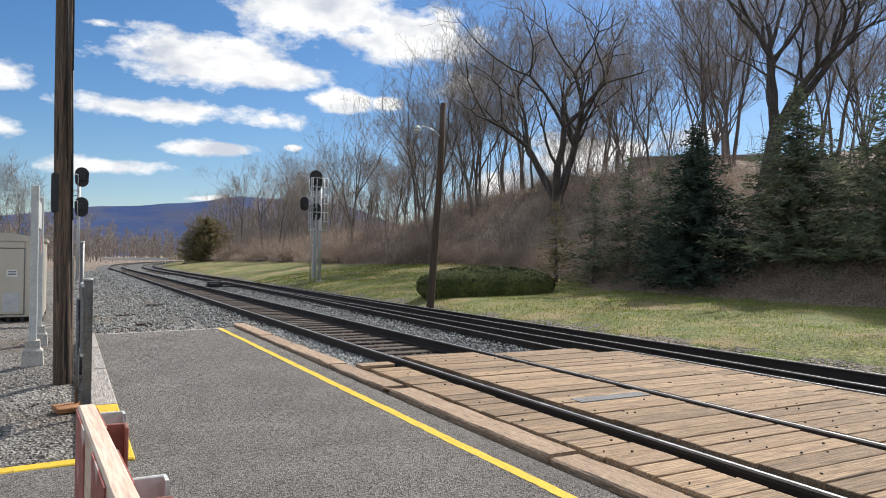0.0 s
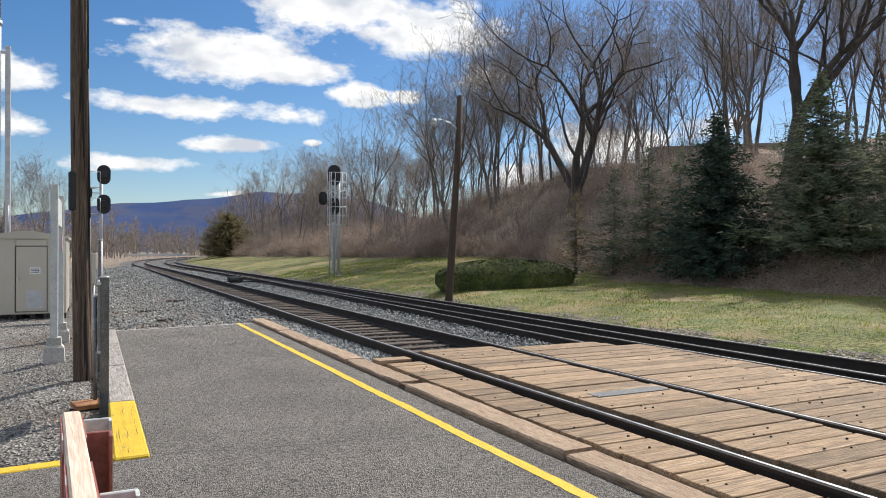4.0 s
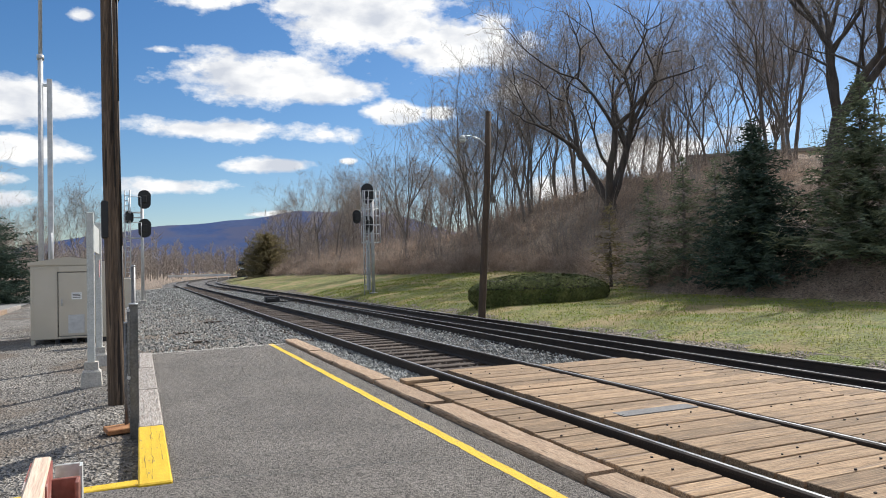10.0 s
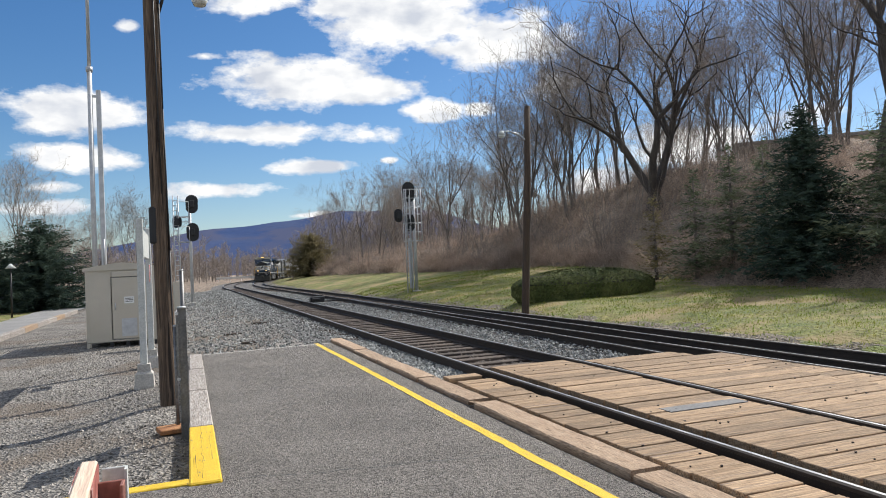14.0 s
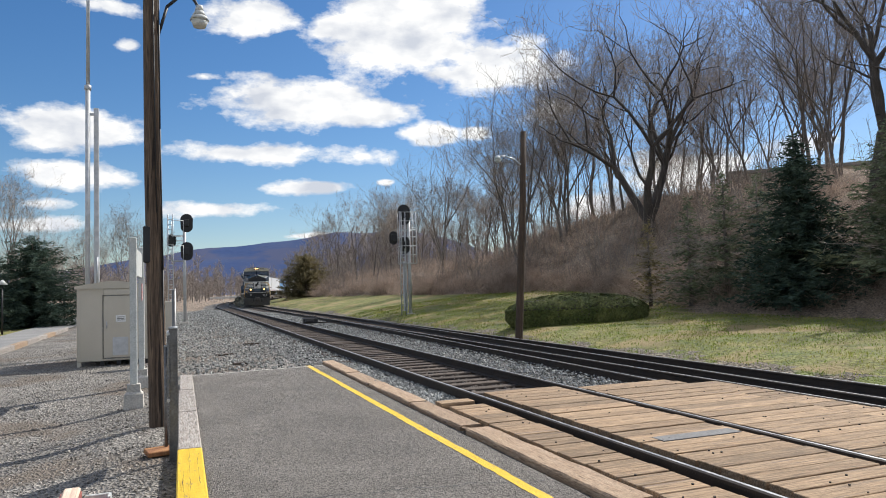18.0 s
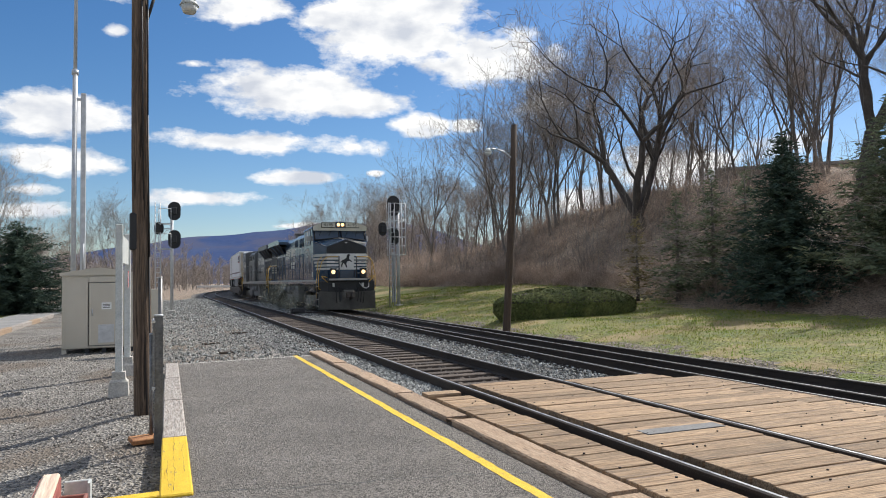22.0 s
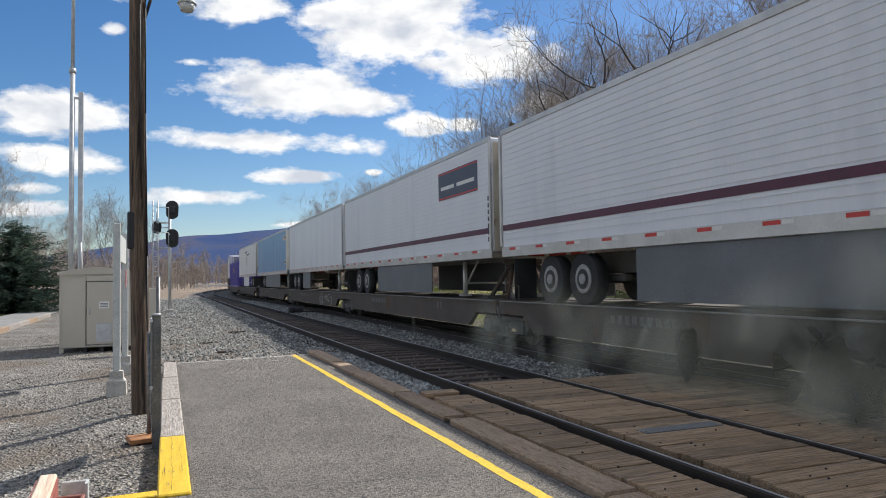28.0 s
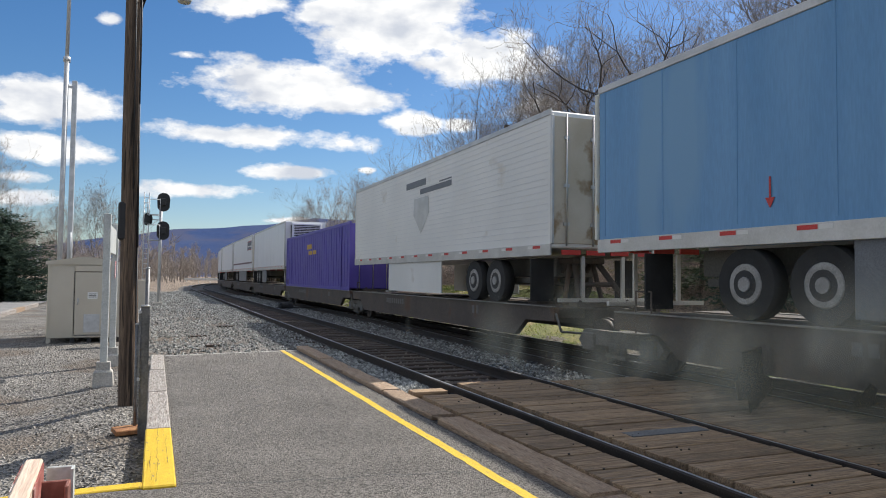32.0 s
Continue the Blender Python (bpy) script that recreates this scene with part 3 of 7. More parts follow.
def build_rails():
    def lay(name, path, top, a, b, label):
        v, f, mi = rail_mesh(path, top, a, b, 1.0)
        ob = mesh_of(name, v, f, M_RAIL)
        ob.data.materials.append(M_HEAD)
        ob.data.polygons.foreach_set("material_index", mi)
        tagged(ob, label, "rail", "running rails", "structure")
        return ob
    for off, top in ((NEAR_C - GAUGE / 2, RAIL_TOP), (NEAR_C + GAUGE / 2, RAIL_TOP), (FAR_C - GAUGE / 2, RAIL2_TOP), (FAR_C + GAUGE / 2, RAIL2_TOP)):
        lay("rail", lambda s, o=off: on_line(s, o), top, -30, 620, "dark steel rail with a bright worn head")

    def turnout(off):
        def path(s):
            k = max(0.0, 42 - s)
            x = off - 0.85 * min(1.0, k / 34) ** 1.35 - (max(0, 8 - s) * 0.035)
            return Vector((x, s, 0)), -0.03 if s < 34 else 0
        return path
    for off in (FAR_C - GAUGE / 2 + 0.03, FAR_C + GAUGE / 2 - 0.04):
        lay("turnout_rail", turnout(off), RAIL2_TOP - 0.004, -12, 40, "dark steel turnout rail beside the main rail")


build_rails()


# ---------------------------------------------------------------- yard, signals and poles


def tapered(bm, pts, seg=12):
    """One connected shaft through (x, y, z, radius) stations."""
    rings = []
    for x, y, z, r in pts:
        rings.append([bm.verts.new((x + r * math.cos(2 * math.pi * i / seg), y + r * math.sin(2 * math.pi * i / seg), z)) for i in range(seg)])
    for a, b in zip(rings, rings[1:]):
        for i in range(seg):
            bm.faces.new((a[i], a[(i + 1) % seg], b[(i + 1) % seg], b[i])).smooth = True
    bm.faces.new(rings[-1])
    return bm


def build_pole():
    pole = thing("utility_pole", pose(-0.51, 10.4, -0.2), label="brown weathered wooden pole carrying a lamp and a black box", category="utility pole")
    bm = B()
    pts = [(0.0, 0, 0, .122), (-0.02, 0, 1.6, .118), (-0.05, 0.0, 3.6, .112), (-0.06, 0, 5.6, .105), (-0.06, 0.01, 8.6, .095)]
    tapered(bm, pts, 14)
    part("shaft", bm, M_POLE, pole)
    bm = B()
    box(bm, -0.18, -0.07, -0.10, 0.02, 2.30, 2.82, 0.02)
    part("meter_box", bm, M_BLACK, pole, "black box on the pole")
    bm = B()
    pipe(bm, [(0.08, -0.06, 0.0), (0.075, -0.065, 2.2), (0.05, -0.07, 4.2), (0.045, -0.06, 6.1)], 0.012)
    part("cable", bm, M_BLACK, pole)
    bm = B()
    pipe(bm, [(0.0, -0.125, 3.0), (-0.03, -0.125, 6.4)], 0.009)
    part("cable", bm, M_BLACK, pole)
    bm = B()
    pipe(bm, [(0.03, -0.02, 5.55), (0.16, -0.03, 6.0), (0.36, -0.03, 6.2), (0.52, -0.03, 6.15), (0.60, -0.03, 6.02)], 0.022, 8)
    part("bracket_arm", bm, M_BLACK, pole)
    bm = B()
    for z0, z1, r0, r1 in ((5.98, 6.06, 0.06, 0.05), (5.90, 5.98, 0.105, 0.06), (5.84, 5.90, 0.135, 0.105)):
        rod(bm, (0.60, -0.03, z0), (0.60, -0.03, z1), r0, r1, 18)
    part("lamp_shade", bm, M_SIGNPOST, pole, "white lamp shade")
    bm = B()
    rod(bm, (0.60, -0.03, 5.74), (0.60, -0.03, 5.84), 0.085, 0.125, 16)
    part("lamp_glass", bm, M_SIGNPOST, pole, "clear ribbed globe")


build_pole()


def build_street_pole():
    pole = thing("street_lamp", pose(10.06, 20.5, 0.0), label="leaning dark wooden pole with a curved lamp arm", category="street lamp")
    bm = B()
    pts = [(0, 0, -0.2, .125), (0.17, 0, 2.2, .118), (0.33, 0, 4.5, .108), (0.43, 0, 6.72, .095)]
    tapered(bm, pts, 12)
    part("shaft", bm, M_POLE_DARK, pole)
    bm = B()
    pipe(bm, [(0.38, 0, 5.55), (0.05, -0.05, 5.78), (-0.30, -0.08, 5.86), (-0.55, -0.1, 5.84)], 0.022)
    part("bracket_arm", bm, M_GALV, pole)
    bm = B()
    rod(bm, (-0.58, -0.1, 5.72), (-0.58, -0.1, 5.86), 0.13, 0.06, 14)
    rod(bm, (-0.58, -0.1, 5.64), (-0.58, -0.1, 5.72), 0.07, 0.12, 14)
    part("lamp_head", bm, M_SIGNPOST, pole, "pale lamp head")


build_street_pole()


def build_sign():
    sign = thing("station_sign", pose(-0.95, 12.6, -0.17), label="pale board sign on two square posts in concrete feet", category="sign")
    for y in (0.0, 2.55):
        bm = B()
        box(bm, -0.055, 0.055, y - 0.055, y + 0.055, 0.2, 2.80, 0.008)
        part("post", bm, M_SIGNPOST, sign)
        bm = B()
        f = [(-0.16, -0.16, 0), (0.16, -0.16, 0), (0.16, 0.16, 0), (-0.16, 0.16, 0)]
        lo = [bm.verts.new((a, b + y, -0.1)) for a, b, _ in f]
        md = [bm.verts.new((a * 0.88, b * 0.88 + y, 0.20)) for a, b, _ in f]
        hi = [bm.verts.new((a * 0.66, b * 0.66 + y, 0.24)) for a, b, _ in f]
        t2 = [bm.verts.new((a * 0.62, b * 0.62 + y, 0.36)) for a, b, _ in f]
        for q, r in ((lo, md), (md, hi), (hi, t2)):
            for i in range(4):
                bm.faces.new((q[i], q[(i + 1) % 4], r[(i + 1) % 4], r[i]))
        bm.faces.new(t2)
        part("concrete_foot", bm, M_CONCRETE, sign)
    bm = B()
    box(bm, -0.02, 0.02, 0.056, 2.494, 2.18, 2.66, 0.004)
    part("board", bm, M_SIGNPOST, sign, "pale sign board")
    bm = B()
    for y0, y1 in ((0.4, 0.95), (1.05, 1.3), (1.4, 2.1)):
        box(bm, -0.026, -0.0205, y0, y1, 2.34, 2.5)
    part("writing", bm, M_BLACK, sign)
    for k in range(5):
        bm = B()
        box(bm, 0.03, 0.036, 2.0 + k * 0.07, 2.065 + k * 0.07, 1.72 + 0.01 * k, 2.06)
        part("pennant_stripe", bm, M_PENNANT if k % 2 == 0 else M_SIGNPOST, sign, "red stripe" if k % 2 == 0 else "white stripe")


build_sign()


def build_posts():
    for x, y, z, w, name, lab in ((-0.285, 8.0, 1.28, 0.045, "post", "dark galvanised channel post at the platform edge"), (-0.30, 11.0, 1.72, 0.03, "post", "slim grey steel pipe post"), (-0.37, 8.5, 1.05, 0.02, "post", "thin pale steel rod post")):
        ob = thing(name, pose(x, y, -0.2), label=lab, category="post", group="posts beside the platform")
        bm = B()
        if w == 0.045:
            box(bm, -w, w, 0.0, 0.008, 0, z + 0.2)
            box(bm, -w, -w + 0.008, -0.03, 0.0, 0, z + 0.2)
            box(bm, w - 0.008, w, -0.03, 0.0, 0, z + 0.2)
        else:
            rod(bm, (0, 0, 0), (0, 0, z + 0.2), w, w, 10)
        part("shaft", bm, M_STEEL, ob)
        bm = B()
        disc(bm, (0, 0, z + 0.205), (0, 0, 1), w * 1.05, 0.02, 10)
        part("cap", bm, M_GALV, ob)
    board = thing("notice_board", pose(-0.335, 8.25, -0.2), label="narrow steel notice board set along the platform edge on two posts", category="notice board")
    part("panel", box(B(), -0.012, 0.012, -0.30, 0.30, 0.72, 1.42, 0.003), M_STEEL, board)
    for dz in (0.70, 1.42):
        part("frame_rail", rod(B(), (0, -0.31, dz), (0, 0.31, dz), 0.018, seg=8), M_GALV, board)
    bm = B()
    box(bm, -0.17, 0.17, -0.12, 0.12, -0.02, 0.035, 0.008)
    ob = part("wooden_plate", bm, M_RUST)
    ob.matrix_basis = pose(-0.42, 8.42, -0.13, 3, 0, 14)
    tagged(ob, "rust-brown wooden block lying on the gravel", "block")
    for x, y, r in ((1.3, 18.6, 5), (1.0, 21.5, 12), (2.0, 24, -8)):
        bm = B()
        box(bm, -0.28, 0.28, -0.06, 0.06, 0, 0.05, 0.01)
        ob = part("timber_scrap", bm, M_TIE)
        ob.matrix_basis = pose(x, y, ground_z(x, y) + 0.0, 0, 0, r)
        tagged(ob, "dark scrap of timber lying on the gravel", "timber", "timber scraps on the gravel")


build_posts()


def build_bungalow():
    hut = thing("equipment_hut", pose(-1.9, 20.5, -0.2), label="dull aluminium signal hut with a door, on short feet", category="hut")
    W, D, H = 0.88, 2.6, 2.12
    bm = B()
    box(bm, -W, W, 0, D, 0.16, H - 0.02, 0.015)
    part("body", bm, M_ALU, hut)
    bm = B()
    prism(bm, [(-W - 0.05, H - 0.04), (W + 0.05, H - 0.04), (W + 0.05, H + 0.03), (0.1, H + 0.16), (-0.1, H + 0.16), (-W - 0.05, H + 0.03)], -0.06, D + 0.06)
    part("roof", bm, M_ALU, hut)
    bm = B()
    box(bm, -0.24, 0.44, -0.03, -0.002, 0.24, 1.88, 0.008)
    door = part("door", bm, M_ALU, hut, "plain metal door")
    bm = B()
    box(bm, 0.06, 0.30, -0.036, -0.031, 1.18, 1.36)
    part("notice", bm, M_NOTICE, door, "white notice plate")
    bm = B()
    for z in (1.31, 1.27, 1.23):
        box(bm, 0.09, 0.27, -0.039, -0.0365, z - 0.008, z + 0.008)
    part("writing", bm, M_BLACK, door)
    bm = B()
    rod(bm, (-0.16, -0.07, 1.02), (-0.16, -0.07, 1.20), 0.014)
    rod(bm, (-0.16, -0.07, 1.11), (-0.16, -0.03, 1.11), 0.02)
    part("handle", bm, M_GALV, door)
    bm = B()
    box(bm, -0.02, 0.36, -0.04, -0.031, 0.30, 0.78, 0.004)
    part("vent_panel", bm, M_GALV, door)
    bm = B()
    box(bm, -0.24, 0.44, -0.05, -0.002, 1.90, 2.06, 0.01)
    part("rain_hood", bm, M_ALU, hut)
    for x in (-W + 0.02, -0.26, W - 0.05):
        bm = B()
        box(bm, x, x + 0.03, -0.012, -0.002, 0.18, H - 0.06)
        part("seam", bm, M_ALU, hut)
    for x in (-W + 0.05, -0.28, 0.12, 0.42, W - 0.05):
        for y in (0.08, D - 0.1):
            bm = B()
            box(bm, x - 0.05, x + 0.05, y - 0.06, y + 0.06, -0.1, 0.16)
            part("foot", bm, M_BLACK if x > -0.5 else M_ALU, hut)
    # dark plate behind the door that draws its seam gap
    bm = B()
    box(bm, -0.265, 0.465, -0.012, -0.0015, 0.215, 1.905)
    part("door_gasket", bm, M_STEEL, hut, "dark outline round the door")
    cab = thing("relay_case", pose(-0.55, 19.4, -0.2), label="grey steel relay cabinet on posts", category="cabinet")
    bm = B()
    box(bm, -0.22, 0.22, -0.18, 0.18, 0.95, 1.7, 0.01)
    part("body", bm, M_ALU, cab)
    bm = B()
    for x in (-0.16, 0.16):
        rod(bm, (x, 0, -0.1), (x, 0, 0.95), 0.03)
        part("leg", bm, M_GALV, cab)
        bm = B()
    bm.free()
    mast = thing("radio_mast", pose(-2.95, 24.0, -0.2), label="tall grey steel antenna mast behind the hut", category="mast")
    bm = B()
    rod(bm, (0.03, 0, 0), (0.06, 0, 8.5), 0.075, 0.072, 12)
    part("lower_tube", bm, M_GALV, mast)
    bm = B()
    rod(bm, (0.06, 0, 8.4), (0.09, 0, 15.0), 0.055, 0.045, 12)
    part("upper_tube", bm, M_GALV, mast)
    bm = B()
    rod(bm, (0.06, 0, 8.35), (0.06, 0, 8.50), 0.10, seg=12)
    part("collar", bm, M_GALV, mast)
    p2 = thing("steel_post", pose(-2.65, 24.0, -0.2), label="square grey steel tube standing beside the mast", category="post")
    bm = B()
    box(bm, -0.07, 0.07, -0.07, 0.07, 0, 7.78, 0.01)
    part("tube", bm, M_GALV, p2)
    bm = B()
    box(bm, -0.25, -0.07, -0.03, 0.03, 7.55, 7.62)
    part("bracket", bm, M_GALV, p2)
    bm = B()
    rod(bm, (0.02, -0.09, 2.2), (0.02, -0.09, 3.1), 0.03)
    part("conduit", bm, M_GALV, p2)


build_bungalow()


def signal_head(parent, c, side, r, tall):
    """Round-ended black backboard with hooded lamps facing along side."""
    x, y, z = c
    bm = B()
    n = 20
    loop = []
    for i in range(n):
        a = 2 * math.pi * i / n
        loop.append((r * math.cos(a), (tall if math.sin(a) >= 0 else -tall) + r * math.sin(a)))
    for yy in (0, 0.03):
        bm.faces.new([bm.verts.new((x + a, y + yy, z + b)) for a, b in (loop if yy else loop[::-1])])
    bm.verts.ensure_lookup_table()
    for i in range(n):
        j = (i + 1) % n
        bm.faces.new((bm.verts[n - 1 - i], bm.verts[n - 1 - j], bm.verts[n + j], bm.verts[n + i]))
    bmesh.ops.recalc_face_normals(bm, faces=bm.faces[:])
    head = part("signal_head", bm, M_BLACK, parent, "black round-ended backboard")
    for dz in (-tall * 0.9, 0, tall * 0.9) if tall > 0.1 else (-0.12, 0.12):
        bm = B()
        rod(bm, (x, y + side * 0.02, z + dz), (x, y + side * 0.32, z + dz * 1.02), 0.12, 0.11, 12, False)
        part("hood", bm, M_BLACK, head)
        bm = B()
        disc(bm, (x, y + side * 0.05, z + dz), (0, 1, 0), 0.1, 0.03, 12)
        part("lens", bm, M_GLASS, head)
    bm = B()
    box(bm, x - 0.13, x + 0.13, y - side * 0.25, y - side * 0.0, z - 0.2, z + 0.2, 0.02)
    part("lamp_case", bm, M_BLACK, head)
    return head


def build_signal(x, y, z0, top, heads, side, cage, ladder_x, label):
    sig = thing("railway_signal", pose(x, y, z0), label=label, category="railway signal", group="signals beside the line")
    bm = B()
    rod(bm, (0, 0, -0.05), (0, 0, top), 0.095, 0.09, 12)
    part("mast", bm, M_GALV, sig)
    bm = B()
    box(bm, -0.2, 0.2, -0.2, 0.2, -0.2, 0.05, 0.02)
    part("foundation", bm, M_CONCRETE, sig)
    bm = B()
    for dx in (-0.14, 0.14):
        rod(bm, (ladder_x + dx, -0.12, -0.05), (ladder_x + dx, -0.12, top + 0.05), 0.032, seg=6)
    z = 0.2
    while z < top:
        rod(bm, (ladder_x - 0.14, -0.12, z), (ladder_x + 0.14, -0.12, z), 0.018, seg=6)
        z += 0.3
    part("ladder", bm, M_GALV, sig)
    for zz in (top - 1.25, top - 2.75) if not cage else (top - 1.0, top - 1.9, top - 2.9):
        bm = B()
        w = 0.45 if cage else 0.34
        xm = ladder_x / 2 if not cage else -0.1
        for a, b in (((xm - w, -0.35), (xm + w, -0.35)), ((xm - w, 0.3), (xm + w, 0.3)), ((xm - w, -0.35), (xm - w, 0.3)), ((xm + w, -0.35), (xm + w, 0.3)), ((xm, -0.35), (xm, 0.3))):
            rod(bm, (*a, zz), (*b, zz), 0.024, seg=6)
        part("platform_frame", bm, M_GALV, sig)
        for a in ((xm - w, -0.35), (xm + w, -0.35), (xm - w, 0.3), (xm + w, 0.3)):
            part("guard_post", rod(B(), (*a, zz), (*a, zz + (1.0 if cage else 0.9)), 0.018, seg=6), M_GALV, sig)
        for h in (0.5, 1.0) if cage else (0.9,):
            for a, b in (((xm - w, -0.35), (xm + w, -0.35)), ((xm - w, -0.35), (xm - w, 0.3)), ((xm + w, -0.35), (xm + w, 0.3))):
                part("guard_bar", rod(B(), (*a, zz + h), (*b, zz + h), 0.016, seg=6), M_GALV, sig)
    if cage:
        for dx in (-0.42, -0.2, 0.2, 0.42):
            part("cage_bar", rod(B(), (-0.1 + dx, -0.36, top - 2.9), (-0.1 + dx, -0.36, top + 0.0), 0.018, seg=6), M_GALV, sig)
        bm = B()
        box(bm, -0.36, -0.16, -0.02, 0.14, 0.2, 3.0, 0.01)
        part("cable_duct", bm, M_GALV, sig)
    for hx, hz, hr, ht in heads:
        part("head_bracket", rod(B(), (0, 0, hz), (hx, 0.0, hz), 0.03, seg=6), M_GALV, sig)
    for hx, hz, hr, ht in heads:
        signal_head(sig, (hx, -side * 0.1, hz), side, hr, ht)
    return sig


build_signal(0.0, 45.0, 0.0, 6.45, [(0.14, 5.98, 0.36, 0.20), (0.14, 4.28, 0.36, 0.20), (-0.72, 4.92, 0.27, 0.10)], 1, False, -0.78, "galvanised signal mast with ladder and three black heads, beside the line")
build_signal(11.95, 38.0, ground_z(11.95, 38.0), 5.75, [(-0.28, 5.62, 0.36, 0.22), (-0.28, 3.9, 0.30, 0.2), (-0.93, 4.3, 0.24, 0.14)], 1, True, -0.42, "galvanised caged signal mast with black heads on the grass edge")


def build_switch_machine():
    ob = thing("switch_machine", pose(5.95, 36.0, 0.0), label="dark steel switch machine between the tracks", category="switch machine")
    bm = B()
    box(bm, -0.35, 0.35, -0.25, 0.25, 0.02, 0.30, 0.03)
    part("housing", bm, M_BLACK, ob)
    bm = B()
    box(bm, -0.3, 0.1, -0.45, -0.26, 0.1, 0.22, 0.02)
    part("motor", bm, M_BLACK, ob)
    bm = B()
    box(bm, -0.9, 1.6, -0.03, 0.03, 0.02, 0.07)
    part("throw_rod", bm, M_RAIL, ob)
    bm = B()
    rod(bm, (0.2, 0.1, 0.3), (0.35, 0.1, 0.42), 0.03)
    part("handle", bm, M_BLACK, ob)


build_switch_machine()


def build_barricade():
    b = thing("barricade", label="faded red and white wooden barricade board on a rusty steel stand", category="barricade")
    a, c = Vector((-0.434, 1.49, 1.20)), Vector((-0.399, 0.80, 1.20))
    d = (c - a).normalized()
    ang = math.degrees(math.atan2(d.y, d.x))
    ln = 1.25
    bm = B()
    box(bm, 0, ln, -0.018, 0.018, -0.24, 0, 0.004)
    board = part("board", bm, surface("pale_pine", (0.62, 0.46, 0.34), (0.72, 0.57, 0.44), 3, 0.7, 0, 0.3, 9, stretch=(1, 12, 12)), b, "bare pale timber edge, painted faces")
    red = surface("faded_red_paint", (0.30, 0.085, 0.065), (0.40, 0.15, 0.12), 4, 0.75, 0, 0.4, 30, spots=(0.62, 0.52, 0.48), spot_scale=7, spot_at=0.56)
    for i in range(3):
        bm = B()
        x0 = 0.02 + i * 0.40
        box(bm, x0, min(ln - 0.02, x0 + 0.22), -0.0215, -0.0185, -0.235, -0.006)
        box(bm, x0, min(ln - 0.02, x0 + 0.22), 0.0185, 0.0215, -0.235, -0.006)
        part("painted_stripe", bm, red, board, "faded red stripe")
    for o in (board,):
        o.matrix_basis = pose(a.x, a.y, a.z, 0, 0, ang)
    rust = surface("rusty_red_steel", (0.20, 0.075, 0.055), (0.30, 0.13, 0.10), 5, 0.7, 0.1, 0.3, 40)
    for k in (0.07, 0.63):
        p = a + d * k
        x0, x1 = p.x + 0.02, p.x + 0.078
        bm = B()
        box(bm, x0, x1, p.y - 0.004, p.y + 0.004, 0.0, 1.165)
        box(bm, x1 - 0.008, x1, p.y - 0.05, p.y - 0.004, 0.0, 1.165)
        bmesh.ops.bevel(bm, geom=bm.edges[:], offset=0.002, segments=1, affect="EDGES")
        part("upright", bm, rust, b, "rusty red angle-iron upright")
        bm = B()
        box(bm, x0, x1, p.y + 0.082, p.y + 0.09, 0.0, 1.175, 0.002)
        box(bm, x1 - 0.006, x1, p.y + 0.05, p.y + 0.082, 0.9, 1.175)
        part("strut", bm, M_SIGNPOST, b, "pale grey steel strut")
        bm = B()
        box(bm, p.x - 0.3, p.x + 0.3, p.y - 0.02, p.y + 0.03, 0.0, 0.05, 0.005)
        part("foot_bar", bm, rust, b)


build_barricade()

# ---------------------------------------------------------------- the train
# where the front coupler is along the line, by the second
RUN = ((0.0, 331.0), (23.0, 23.0), (28.0, -45.9), (32.0, -98.7))

TRAIN = []
# black paint with the sky's blue sheen mixed into the base colour
M_LOCO = surface("locomotive_black_sky_tint", (0.013, 0.034, 0.066), (0.029, 0.060, 0.106), 0.9, 0.2, 0, 0.03, 40, spec=0.75, spots=(0.075, 0.098, 0.118), spot_scale=1.3, spot_at=0.62, stretch=(1, 1, 0.22))
# second unit's black, greyed in the base colour to imitate haze before it
M_LOCO_HAZED = surface("haze_greyed_black", (0.088, 0.094, 0.098), (0.130, 0.133, 0.130), 0.9, 0.45, 0, 0.03, 40, spots=(0.17, 0.16, 0.14), spot_scale=1.3, spot_at=0.6, stretch=(1, 1, 0.22))
# grime colour, lightened to carry the haze over the running gear
M_UNDER = surface("underframe_grime_haze", (0.115, 0.110, 0.098), (0.175, 0.165, 0.148), 1.5, 0.85, 0, 0.3, 30)
M_WHITE = surface("white_lettering", (0.62, 0.61, 0.58), (0.72, 0.71, 0.68), 2, 0.6, 0, 0.05, 40)
M_LETTER = surface("worn_white_lettering", (0.50, 0.485, 0.43), (0.66, 0.635, 0.565), 1.5, 0.6, 0, 0.05, 40, spots=(0.30, 0.26, 0.2), spot_scale=3.0, spot_at=0.64)
M_HANDRAIL = surface("yellow_handrail", (0.46, 0.27, 0.035), (0.56, 0.35, 0.06), 5, 0.6, 0, 0.05, 40)
M_WHEEL = surface("wheel_steel", (0.06, 0.05, 0.045), (0.11, 0.095, 0.085), 4, 0.6, 0.6, 0.1, 40)
M_TANK = surface("grey_tank", (0.075, 0.078, 0.082), (0.115, 0.117, 0.12), 3, 0.6, 0, 0.1, 30)
M_SILL = surface("dusty_white_sill", (0.30, 0.29, 0.27), (0.46, 0.44, 0.41), 2, 0.7, 0, 0.05, 40, spots=(0.20, 0.15, 0.10), spot_scale=2.0, spot_at=0.58)
M_CREAMPAINT = surface("cream_paint", (0.50, 0.47, 0.38), (0.60, 0.57, 0.47), 2, 0.6, 0, 0.05, 40)
M_GRILLE = surface("dark_grille", (0.020, 0.024, 0.032), (0.034, 0.039, 0.050), 3, 0.7, 0, 0.05, 40)
M_LAMP = glow("lit_headlamp", (1.0, 0.55, 0.18), 3.0)
